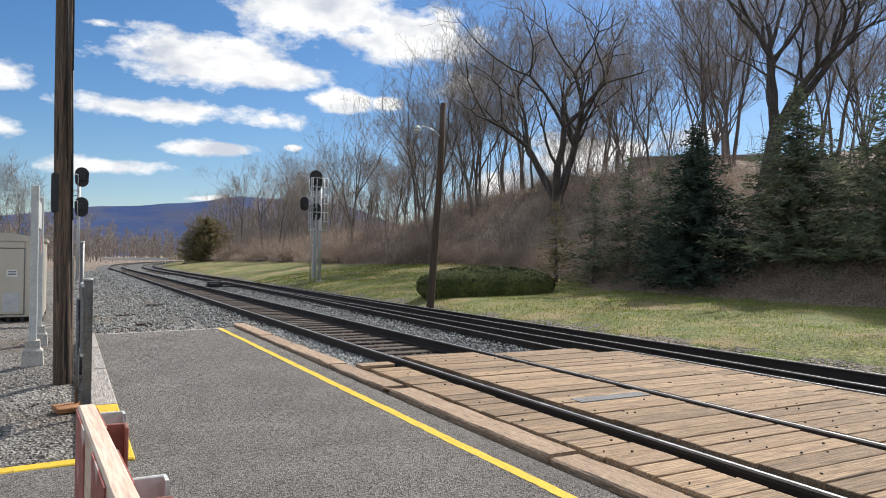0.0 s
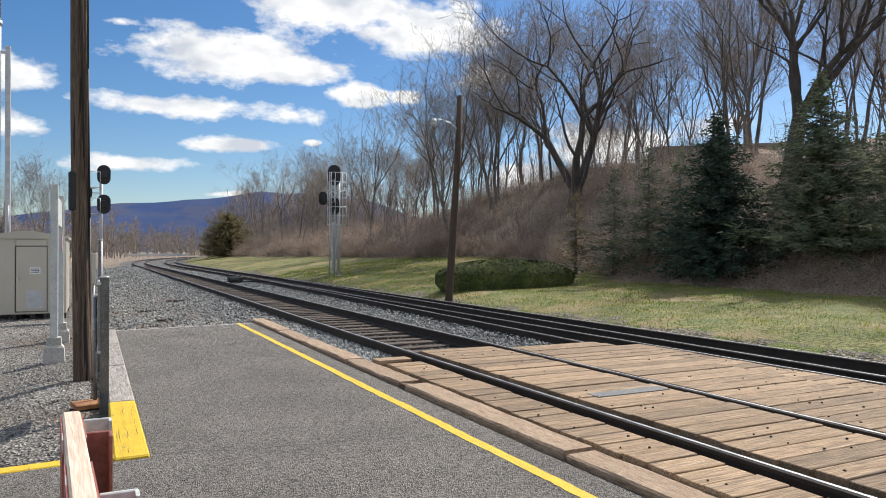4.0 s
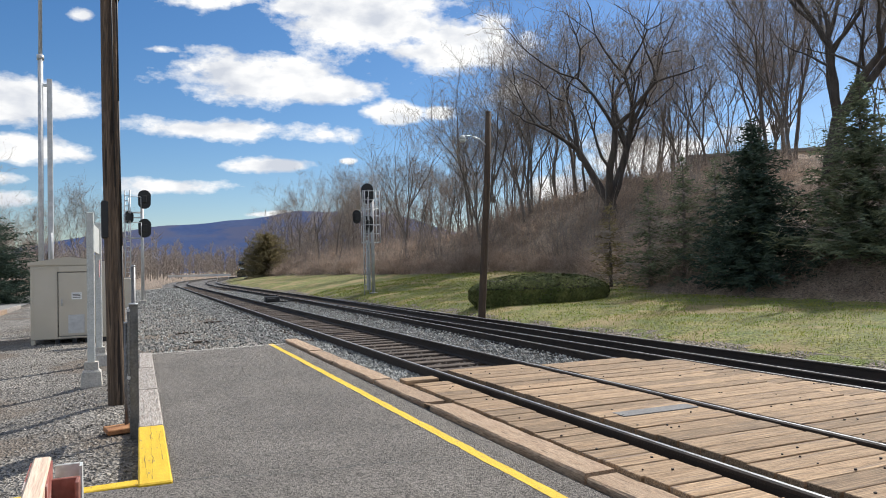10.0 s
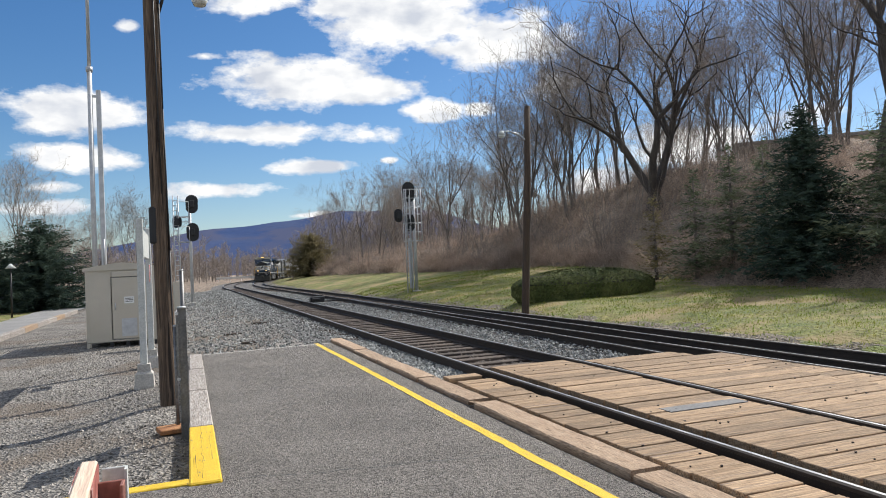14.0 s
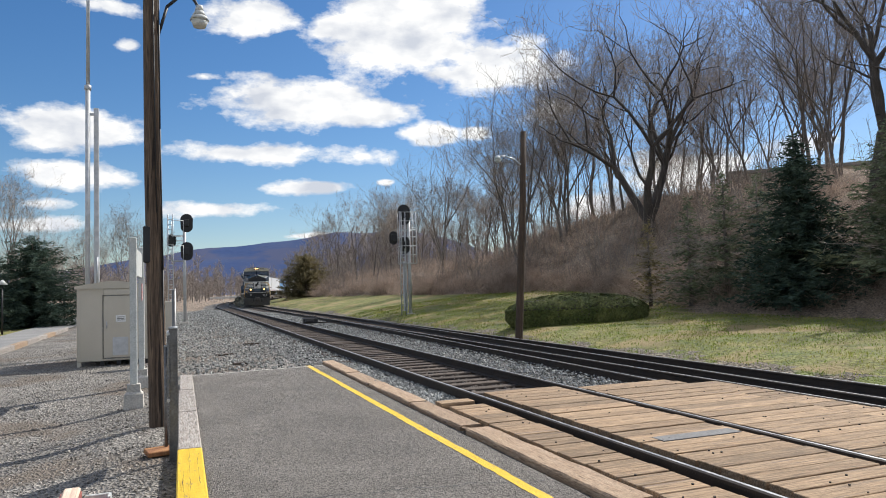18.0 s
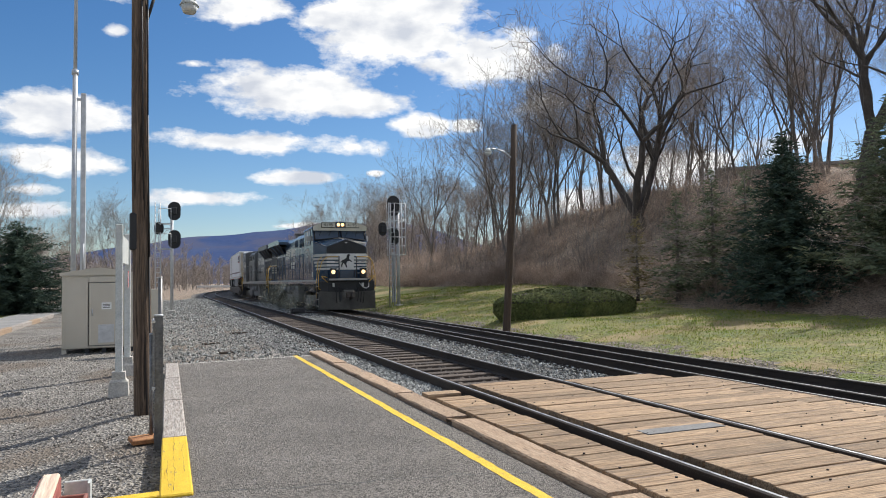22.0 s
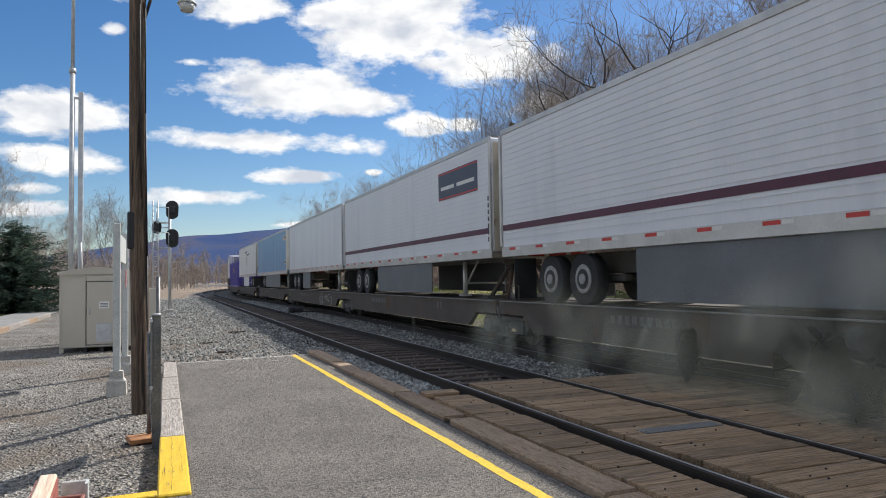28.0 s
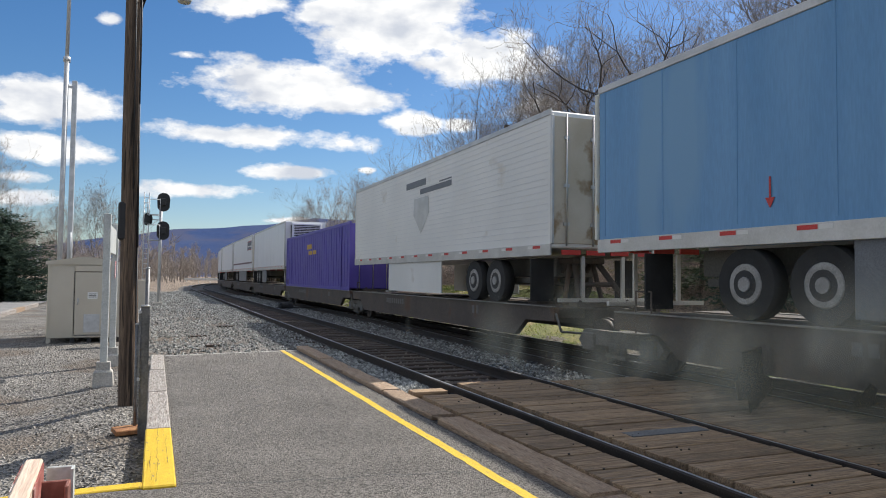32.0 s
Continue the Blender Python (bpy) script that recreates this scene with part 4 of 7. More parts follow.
M_LAMP2 = glow("lit_ditch_lamp", (1.0, 0.58, 0.2), 3.0)
# pale blue base paints the reflected sky into the cab glass
M_PANE = surface("cab_pane_sky_tone", (0.13, 0.18, 0.26), (0.18, 0.23, 0.31), 1, 0.08, 0, 0, 20)
M_TRAILER = surface("white_trailer_panel", (0.66, 0.67, 0.705), (0.71, 0.718, 0.745), 1.2, 0.42, 0, 0.03, 40, stretch=(1, 1, 0.18), spots=(0.63, 0.64, 0.67), spot_scale=0.8, spot_at=0.62)
M_BLUE = surface("blue_trailer_panel", (0.100, 0.262, 0.480), (0.140, 0.310, 0.53), 1.6, 0.4, 0, 0.03, 40, stretch=(1, 1, 0.15), spots=(0.16, 0.32, 0.50), spot_scale=0.7, spot_at=0.60)
M_PURPLE = surface("purple_container", (0.075, 0.055, 0.32), (0.10, 0.075, 0.38), 0.6, 0.5, 0, 0.05, 40)
M_TRIM = surface("bare_aluminium_trim", (0.46, 0.45, 0.43), (0.58, 0.57, 0.55), 2, 0.45, 0.6, 0.05, 40)
M_MAROON = surface("maroon_stripe", (0.075, 0.016, 0.035), (0.095, 0.024, 0.05), 2, 0.5)
M_NAVY = surface("navy_panel", (0.045, 0.055, 0.085), (0.065, 0.075, 0.11), 2, 0.5)
M_REDMARK = surface("red_marking", (0.50, 0.035, 0.03), (0.56, 0.05, 0.04), 6, 0.5)
M_RUBBER = surface("tyre_rubber", (0.018, 0.018, 0.018), (0.03, 0.03, 0.03), 5, 0.85, 0, 0.3, 60)
M_SKIRT = surface("grey_skirt", (0.11, 0.12, 0.135), (0.15, 0.16, 0.175), 1, 0.5)
M_FLATCAR = surface("brown_flatcar", (0.076, 0.064, 0.055), (0.112, 0.090, 0.075), 1.2, 0.85, 0, 0.2, 30, spots=(0.12, 0.075, 0.052), spot_scale=1.2, spot_at=0.62)
M_FLANGE = surface("pale_flange_steel", (0.20, 0.19, 0.175), (0.30, 0.28, 0.25), 2, 0.6, 0.3, 0.1, 40)
M_FADED = surface("faded_stencil", (0.11, 0.105, 0.10), (0.15, 0.142, 0.133), 2, 0.7)
M_BEAD = surface("panel_bead", (0.60, 0.605, 0.61), (0.68, 0.68, 0.68), 1, 0.5)
M_RIM = surface("dull_wheel_rim", (0.24, 0.235, 0.225), (0.36, 0.35, 0.335), 6, 0.55, 0.3, 0.1, 40)
M_GREY_TRAILER = surface("pale_grey_trailer", (0.68, 0.68, 0.66), (0.76, 0.755, 0.73), 0.5, 0.5, 0, 0.05, 40, spots=(0.60, 0.57, 0.51), spot_scale=0.9, spot_at=0.64)

M_CREAM = surface("cream_panel", (0.58, 0.54, 0.44), (0.70, 0.68, 0.60), 2, 0.55, 0, 0.05, 40, spots=(0.48, 0.36, 0.20), spot_scale=5, spot_at=0.62, stretch=(1, 1, 0.4))
M_ORANGE = surface("orange_print", (0.78, 0.42, 0.12), (0.84, 0.48, 0.16), 3, 0.5)
M_DIRTY = surface("dirty_door_panel", (0.46, 0.39, 0.28), (0.58, 0.52, 0.42), 0.9, 0.6, 0, 0.05, 40, spots=(0.30, 0.21, 0.12), spot_scale=1.6, spot_at=0.58)


def wheel(parent, x, y, r=0.51):
    bm = B()
    s = -1 if y < 0 else 1
    disc(bm, (0, 0, 0), (0, 1, 0), r, 0.13, 24)
    disc(bm, (0, -s * 0.07, 0), (0, 1, 0), r + 0.028, 0.03, 24)
    disc(bm, (0, s * 0.07, 0), (0, 1, 0), 0.2, 0.06, 14)
    for k in range(5):
        a = k * 1.2566
        disc(bm, (math.cos(a) * r * 0.62, s * 0.066, math.sin(a) * r * 0.62), (0, 1, 0), 0.05, 0.02, 8)
    ob = part("wheel", bm, M_WHEEL, parent)
    ob.matrix_basis = Matrix.Translation((x, y, r))
    return ob


def bogie(parent, cx, axles, r, half=None):
    """A truck: side frames with springs and axle boxes, and its wheels."""
    half = half or max(axles) + 0.75
    bm = B()
    for a in axles:
        rod(bm, (cx + a, -0.75, r), (cx + a, 0.75, r), 0.09, seg=10)
    box(bm, cx - half * 0.5, cx + half * 0.5, -0.9, 0.9, r * 0.9, r * 1.5)
    bg = part("truck", bm, M_UNDER, parent)
    for s in (-1, 1):
        y = s * 1.02
        bm = B()
        prism(bm, [(cx - half, r * 1.05), (cx - half * 0.85, r * 1.55), (cx + half * 0.85, r * 1.55), (cx + half, r * 1.05), (cx + half * 0.9, r * 0.72), (cx + half * 0.55, r * 0.9), (cx - half * 0.55, r * 0.9), (cx - half * 0.9, r * 0.72)], y - 0.07, y + 0.07)
        for a in axles:
            box(bm, cx + a - 0.2, cx + a + 0.2, y - 0.13, y + 0.13, r * 0.62, r * 1.4, 0.02)
        for a, b in zip(axles, axles[1:]):
            m = cx + (a + b) / 2
            for k in (-0.16, 0.0, 0.16):
                rod(bm, (m + k, y + s * 0.06, r * 0.55), (m + k, y + s * 0.06, r * 1.05), 0.065, seg=8)
            box(bm, m - 0.3, m + 0.3, y - 0.12, y + 0.12, r * 0.42, r * 0.58)
        part("side_frame", bm, M_UNDER, bg)
        for a in axles:
            wheel(bg, cx + a, s * 0.753, r)
    return bg


def side_flip(poly, s):
    """The same outline read from the other side of the hood."""
    return poly if s < 0 else [(-2.1 - x, z) for x, z in poly]


def plate(bm, quad, thick=0.01):
    """A thin sheet on four corners."""
    f = bm.faces.new([bm.verts.new(p) for p in quad])
    bmesh.ops.solidify(bm, geom=[f], thickness=thick)
    return bm


def across(bm, poly, x0, x1):
    """A slab with an outline in y, z, from x0 to x1."""
    a, b = ([bm.verts.new((x, y, z)) for y, z in poly] for x in (x0, x1))
    fs = [bm.faces.new(a), bm.faces.new(b[::-1])]
    for i in range(len(poly)):
        j = (i + 1) % len(poly)
        fs.append(bm.faces.new((a[j], a[i], b[i], b[j])))
    bmesh.ops.recalc_face_normals(bm, faces=fs)
    return bm


def on_nose(x, sg, z, out=0.0):
    """A point of the tapering side of the nose."""
    return (x, sg * (1.5 - 0.45 * max(0.0, x - 9.7) / 1.4 + out), z)


def turned(s):
    return Euler((radians(90), 0, radians(0 if s < 0 else 180))).to_matrix().to_4x4()


def locomotive(number, lit, lead):
    """A six-axle road diesel, nose towards +x."""
    paint = M_LOCO if lead else M_LOCO_HAZED
    lo = thing("locomotive", label="black diesel locomotive with white nose stripes, %s" % ("headlamps lit" if lead else "long hood first"), category="locomotive", group="train")
    # frame, sill and walkway
    bm = B()
    box(bm, -9.0, 10.85, -1.5, 1.5, 1.44, 1.70, 0.02)
    box(bm, -8.8, 10.5, -1.05, 1.05, 1.02, 1.45)
    part("frame", bm, paint, lo)
    for s in (-1, 1):
        for i in range(13):
            bm = B()
            x = -8.95 + i * 1.52
            box(bm, x, x + 1.44, s * 1.503 - 0.004, s * 1.503 + 0.004, 1.60, 1.69)
            part("sill_stripe", bm, M_SILL, lo, "dusty white stripe along the sill")
        for i in range(12):
            bm = B()
            x = -8.3 + i * 1.62
            box(bm, x, x + 0.05, s * 1.42 - 0.05, s * 1.42 + 0.05, 1.10, 1.44)
            part("sill_bracket", bm, M_UNDER, lo)
        bm = B()
        pipe(bm, [(-8.0, s * 1.36, 1.30), (9.6, s * 1.36, 1.30)], 0.035, 6)
        part("air_pipe", bm, M_UNDER, lo)
    # fuel tank, reservoirs and boxes under the frame
    bm = B()
    prism(bm, [(-3.3, 0.40), (-3.5, 0.55), (-3.5, 0.80), (2.1, 0.80), (2.1, 0.55), (1.9, 0.40)], -1.30, 1.30)
    part("fuel_tank", bm, M_TANK, lo)
    for s in (-1, 1):
        for x0, x1 in ((-1.85, 0.0), (0.12, 1.95)):
            bm = B()
            rod(bm, (x0 + 0.1, s * 1.16, 1.06), (x1 - 0.1, s * 1.16, 1.06), 0.29, seg=18)
            rod(bm, (x0, s * 1.16, 1.06), (x0 + 0.1, s * 1.16, 1.06), 0.20, 0.29, 18)
            rod(bm, (x1 - 0.1, s * 1.16, 1.06), (x1, s * 1.16, 1.06), 0.29, 0.20, 18)
            part("air_tank", bm, M_TANK, lo)
        for x0, x1, z0 in ((2.1, 2.42, 0.45), (2.5, 4.35, 0.35), (-2.75, -2.1, 0.62), (-3.45, -2.9, 0.62)):
            bm = B()
            box(bm, x0, x1, s * 1.18 - 0.22, s * 1.18 + 0.22, z0, 1.36, 0.03)
            part("equipment_box", bm, M_TANK, lo)
    bogie(lo, 6.9, (-2.05, 0.0, 2.05), 0.53)
    bogie(lo, -5.6, (-2.05, 0.0, 2.05), 0.53)
    # long hood with chamfered top and end corners
    bm = B()
    sec = [(-0.95, 1.70), (0.95, 1.70), (0.95, 4.25), (0.80, 4.51), (-0.80, 4.51), (-0.95, 4.25)]
    rings = []
    for x, k in ((2.0, 1.0), (-8.10, 1.0), (-8.55, 0.55)):
        rings.append([bm.verts.new((x, y * k, z if z > 1.8 or k == 1 else z)) for y, z in sec])
    for a, b in zip(rings, rings[1:]):
        for i in range(6):
            bm.faces.new((a[i], a[(i + 1) % 6], b[(i + 1) % 6], b[i]))
    bm.faces.new(rings[0])
    bm.faces.new(rings[-1][::-1])
    bmesh.ops.recalc_face_normals(bm, faces=bm.faces[:])
    hood = part("hood", bm, paint, lo)
    for s in (-1, 1):
        x = -7.95
        for i, w in enumerate((0.6, 0.6, 0.6, 0.6, 0.62, 0.62, 0.66, 0.80, 0.80, 0.80, 0.80, 0.80, 0.80, 0.82)):
            bm = B()
            box(bm, x, x + w - 0.035, s * 0.955 - 0.013, s * 0.955 + 0.013, 1.80, 3.55 if x < -3.9 else 3.98, 0.008)
            d = part("hood_door", bm, paint, hood)
            if x < -3.9:
                bm = B()
                for k in range(12):
                    box(bm, x + 0.14, x + w - 0.17, s * 0.972 - 0.006, s * 0.972 + 0.010, 2.10 + k * 0.105, 2.198 + k * 0.105)
                part("louvre", bm, M_GRILLE, d)
                bm = B()
                box(bm, x + 0.20, x + 0.40, s * 0.972 - 0.005, s * 0.972 + 0.005, 3.42, 3.50)
                part("data_plate", bm, M_WHITE, d)
            bm = B()
            box(bm, x + w - 0.13, x + w - 0.08, s * 0.985 - 0.018, s * 0.985 + 0.018, 2.45, 2.62)
            part("latch", bm, M_BLACK, d)
            x += w
    # wide equipment section between hood and cab, with dark intakes
    bm = B()
    sec = [(-1.22, 1.70), (1.22, 1.70), (1.22, 4.24), (0.98, 4.50), (-0.98, 4.50), (-1.22, 4.24)]
    a, b = ([bm.verts.new((x, y, z)) for y, z in sec] for x in (1.9, 7.0))
    bm.faces.new(a)
    bm.faces.new(b[::-1])
    for i in range(6):
        bm.faces.new((a[i], a[(i + 1) % 6], b[(i + 1) % 6], b[i]))
    bmesh.ops.recalc_face_normals(bm, faces=bm.faces[:])
    aux = part("equipment_section", bm, paint, lo)
    for s in (-1, 1):
        for x0, x1, z0, z1 in ((2.25, 3.15, 3.78, 4.18), (3.95, 4.50, 3.70, 4.19), (4.78, 5.45, 3.72, 4.19), (5.72, 6.2, 4.02, 4.20), (6.32, 6.92, 3.72, 4.20)):
            bm = B()
            box(bm, x0, x1, s * 1.225 - 0.006, s * 1.225 + 0.006, z0, z1)
            v = part("intake", bm, M_GRILLE, aux, "dark intake screen")
            bm = B()
            for k in range(7):
                xx = x0 + (x1 - x0) * (k + 0.5) / 7
                rod(bm, (xx, s * 1.236, z0), (xx, s * 1.236, z1), 0.012, seg=4)
            for p, q in (((x0, z0), (x1, z0)), ((x0, z1), (x1, z1)), ((x0, z0), (x0, z1)), ((x1, z0), (x1, z1))):
                rod(bm, (p[0], s * 1.238, p[1]), (q[0], s * 1.238, q[1]), 0.022, seg=4)
            part("frame", bm, paint, v)
        for i in range(5):
            x = 2.05 + i * 0.98
            bm = B()
            box(bm, x, x + 0.94, s * 1.225 - 0.011, s * 1.225 + 0.011, 1.82, 3.55, 0.008)
            d = part("access_door", bm, paint, aux)
            bm = B()
            box(bm, x + 0.08, x + 0.13, s * 1.24 - 0.016, s * 1.24 + 0.016, 2.5, 2.68)
            part("latch", bm, M_BLACK, d)
        for x, z in ((2.2, 3.62), (4.2, 3.60), (5.1, 3.60), (6.0, 3.86)):
            bm = B()
            box(bm, x, x + 0.14, s * 1.228 - 0.004, s * 1.228 + 0.004, z, z + 0.06)
            part("data_plate", bm, M_WHITE, aux)
    # radiator wings
    bm = B()
    prism(bm, [(-8.88, 4.26), (-8.83, 4.60), (-3.7, 4.60), (-3.15, 4.44), (-3.15, 4.26)], -1.5, 1.5)
    part("radiator_roof", bm, paint, lo)
    for s in (-1, 1):
        bm = B()
        plate(bm, ((-8.0, s * 0.96, 3.60), (-3.6, s * 0.96, 3.60), (-3.3, s * 1.44, 4.26), (-8.75, s * 1.44, 4.26)), 0.03)
        scr = part("radiator_screen", bm, M_GRILLE, lo)
        for i in range(4):
            k = i / 3
            bm = B()
            rod(bm, (-7.95 + 4.3 * k, s * 0.97, 3.60), (-8.65 + 5.25 * k, s * 1.47, 4.25), 0.045, seg=6)
            part("brace", bm, paint, scr)
    # exhaust, fans and horn
    bm = B()
    box(bm, -2.5, -1.6, -0.42, 0.42, 4.49, 4.90, 0.03)
    box(bm, -2.58, -1.52, -0.48, 0.48, 4.88, 4.96, 0.02)
    part("exhaust", bm, M_UNDER, lo)
    bm = B()
    disc(bm, (0.6, 0, 4.58), (0, 0, 1), 0.5, 0.20, 20)
    part("roof_fan", bm, M_UNDER, lo)
    bm = B()
    for dy in (-0.12, 0, 0.12):
        rod(bm, (1.2, dy, 4.62), (1.6, dy, 4.62), 0.05, 0.08, 8)
    box(bm, 1.35, 1.45, -0.2, 0.2, 4.34, 4.58)
    part("horn", bm, M_UNDER, lo)
    # cab, with a crowned roof
    bm = B()
    prof = [(7.0, 1.70), (7.0, 4.52), (9.40, 4.52), (9.62, 3.80), (9.70, 3.72), (9.70, 1.70)]
    prism(bm, prof, -1.5, 1.5)
    cab = part("cab", bm, paint, lo)
    bm = B()
    arc = [(-1.56, 4.50), (-1.50, 4.60), (-1.05, 4.78), (-0.45, 4.84), (0.45, 4.84), (1.05, 4.78), (1.50, 4.60), (1.56, 4.50)]
    ends = [[bm.verts.new((x, y, z - dz)) for y, z in arc] for x, dz in ((6.9, 0.08), (9.62, 0.0))]
    bm.faces.new(ends[0])
    bm.faces.new(ends[1][::-1])
    for i in range(8):
        bm.faces.new((ends[0][i], ends[0][(i + 1) % 8], ends[1][(i + 1) % 8], ends[1][i]))
    bmesh.ops.recalc_face_normals(bm, faces=bm.faces[:])
    part("cab_roof", bm, paint, cab)
    bm = B()
    across(bm, [(-1.48, 4.36)] + arc[1:-1] + [(1.48, 4.36)], 9.63, 9.655)
    part("cab_brow", bm, M_CREAMPAINT, cab, "cream band over the windscreens")
    # nose: tapering sides, gabled top
    bm = B()
    ra = [(9.69, -1.5, 1.70), (9.69, 1.5, 1.70), (9.69, 1.5, 3.70), (9.69, 0.0, 3.98), (9.69, -1.5, 3.70)]
    rb = [(11.09, -1.05, 1.70), (11.09, 1.05, 1.70), (11.09, 1.05, 3.40), (11.09, 0.0, 3.82), (11.09, -1.05, 3.40)]
    va, vb = [bm.verts.new(p) for p in ra], [bm.verts.new(p) for p in rb]
    bm.faces.new(vb)
    for i in range(5):
        bm.faces.new((va[(i + 1) % 5], va[i], vb[i], vb[(i + 1) % 5]))
    bmesh.ops.recalc_face_normals(bm, faces=bm.faces[:])
    nose = part("nose", bm, paint, lo)
    # pale plates paint the light on the sloping nose top
    for sg in (-1, 1):
        bm = B()
        plate(bm, ((9.75, sg * 0.06, 3.985), (10.95, sg * 0.06, 3.846), (10.95, sg * 1.06, 3.45), (9.75, sg * 1.46, 3.71)), 0.012)
        part("nose_deck", bm, M_TRIM, nose, "nose deck, its lit slope painted pale")
    bm = B()
    across(bm, [(-1.045, 3.06), (1.045, 3.06), (1.045, 3.39), (0.0, 3.81), (-1.045, 3.39)], 11.093, 11.097)
    part("nose_front", bm, M_BLACK, nose, "black panel above the nose stripes")
    bm = B()
    box(bm, 11.085, 11.108, -0.40, 0.40, 2.20, 3.05, 0.004)
    part("nose_panel", bm, M_WHITE, nose, "white panel on the nose door")
    for sg in (-1, 1):
        for i in range(5):
            z0 = 2.20 + i * 0.178
            z1 = z0 + (0.112 if i < 4 else 0.138)
            x0 = 9.98 - 0.10 * i
            bm = B()
            if x0 < 9.7:
                box(bm, x0, 9.70, sg * 1.505 - 0.003, sg * 1.505 + 0.003, z0, z1)
                x0 = 9.70
            q = [on_nose(x0, sg, z0, 0.004), on_nose(11.085, sg, z0, 0.004), on_nose(11.085, sg, z1, 0.004), on_nose(x0, sg, z1, 0.004)]
            plate(bm, q if sg > 0 else q[::-1], 0.006)
            part("side_stripe", bm, M_WHITE, nose, "white stripe sweeping round the nose")
            bm = B()
            y0, y1 = sorted((sg * (0.40 if i < 4 else 0.4), sg * 1.05))
            box(bm, 11.088, 11.100, y0, y1, z0, z1)
            part("front_stripe", bm, M_WHITE, nose, "white stripe across the nose")
    bm = B()
    box(bm, 11.092, 11.098, -0.44, -0.405, 1.75, 3.15)
    box(bm, 11.092, 11.098, 0.405, 0.44, 1.75, 3.15)
    part("door_gasket", bm, M_BLACK, nose)
    # plain dark rearing emblem, one outline
    bm = B()
    out = [(-0.30, 2.34), (-0.25, 2.33), (-0.23, 2.44), (-0.16, 2.56), (-0.09, 2.44), (-0.02, 2.31), (0.03, 2.31), (0.00, 2.42), (-0.02, 2.55), (0.06, 2.66), (0.16, 2.66), (0.25, 2.60), (0.29, 2.64), (0.20, 2.72), (0.13, 2.76), (0.15, 2.90), (0.20, 2.93), (0.17, 3.00), (0.08, 3.03), (0.02, 2.97), (-0.02, 2.82), (-0.14, 2.74), (-0.24, 2.70), (-0.33, 2.58), (-0.28, 2.60), (-0.23, 2.60), (-0.30, 2.46)]
    va, vb = [bm.verts.new((11.109, y, z)) for y, z in out], [bm.verts.new((11.114, y, z)) for y, z in out]
    bm.faces.new(vb)
    for i in range(len(out)):
        j = (i + 1) % len(out)
        bm.faces.new((va[i], va[j], vb[j], vb[i]))
    part("emblem", bm, M_BLACK, nose, "plain dark emblem")
    for y0 in (-0.08, 0.6):
        bm = B()
        box(bm, 11.10, 11.105, y0, y0 + 0.11, 3.60 if y0 < 0 else 2.0, 3.65 if y0 < 0 else 2.04)
        part("data_plate", bm, M_WHITE, nose)
    for y in (-0.62, -0.3, 0.5, 0.8):
        bm = B()
        pipe(bm, [(11.09, y, 2.62), (11.15, y, 2.62), (11.15, y + 0.14, 2.62), (11.09, y + 0.14, 2.62)], 0.014, 5)
        part("grab_iron", bm, M_BLACK, nose)
    # windscreens, side windows
    for y0, y1 in ((-1.40, -0.07), (0.07, 1.40)):
        bm = B()
        plate(bm, ((9.665, y0, 3.84), (9.665, y1, 3.98 if y0 < 0 else 3.84), (9.47, y1, 4.40), (9.47, y0, 4.36)) if y0 < 0 else ((9.665, y0, 3.98), (9.665, y1, 3.84), (9.47, y1, 4.36), (9.47, y0, 4.40)), 0.02)
        ws = part("windscreen", bm, M_PANE, cab)
        bm = B()
        za, zb = (3.84, 3.98) if y0 < 0 else (3.98, 3.84)
        for p, q in (((9.68, y0, za), (9.68, y1, zb)), ((9.48, y0, 4.39), (9.48, y1, 4.39)), ((9.68, y0, za), (9.48, y0, 4.39)), ((9.68, y1, zb), (9.48, y1, 4.39))):
            rod(bm, p, q, 0.032, seg=5)
        part("frame", bm, M_BLACK, ws)
        for k in (0.3, 0.7):
            bm = B()
            ym = y0 + (y1 - y0) * k
            rod(bm, (9.56, ym, 4.42), (9.63, ym - 0.16, 4.08), 0.012, seg=5)
            part("wiper", bm, M_BLACK, ws)
    for s in (-1, 1):
        for x0, x1 in ((8.27, 8.85), (7.58, 8.17)):
            bm = B()
            box(bm, x0, x1, s * 1.502 - 0.008, s * 1.502 + 0.008, 3.66, 4.40)
            w = part("side_window", bm, M_PANE, cab)
            bm = B()
            for p, q in (((x0, 3.64), (x1, 3.64)), ((x0, 4.42), (x1, 4.42)), ((x0, 3.64), (x0, 4.42)), ((x1, 3.64), (x1, 4.42))):
                rod(bm, (p[0], s * 1.515, p[1]), (q[0], s * 1.515, q[1]), 0.026, seg=5)
            part("frame", bm, M_TRIM, w)
        bm = B()
        box(bm, 8.95, 9.02, min(s * 1.5, s * 1.74), max(s * 1.5, s * 1.74), 3.82, 4.10, 0.01)
        part("mirror", bm, M_TRIM, cab)
        for x0, x1, z0, z1 in ((8.2, 9.25, 1.80, 2.9), (7.1, 7.9, 1.80, 2.75)):
            bm = B()
            box(bm, x0, x1, s * 1.503 - 0.008, s * 1.503 + 0.008, z0, z1, 0.01)
            d = part("cab_panel", bm, paint, cab)
            bm = B()
            for k in range(9):
                box(bm, x0 + 0.2, x1 - 0.2, s * 1.513 - 0.006, s * 1.513 + 0.006, z0 + 0.3 + k * 0.06, z0 + 0.335 + k * 0.06)
            part("louvre", bm, M_GRILLE, d)
        bm = B()
        box(bm, 9.30, 9.52, s * 1.504 - 0.004, s * 1.504 + 0.004, 1.86, 2.10)
        part("data_plate", bm, M_CREAMPAINT, cab)
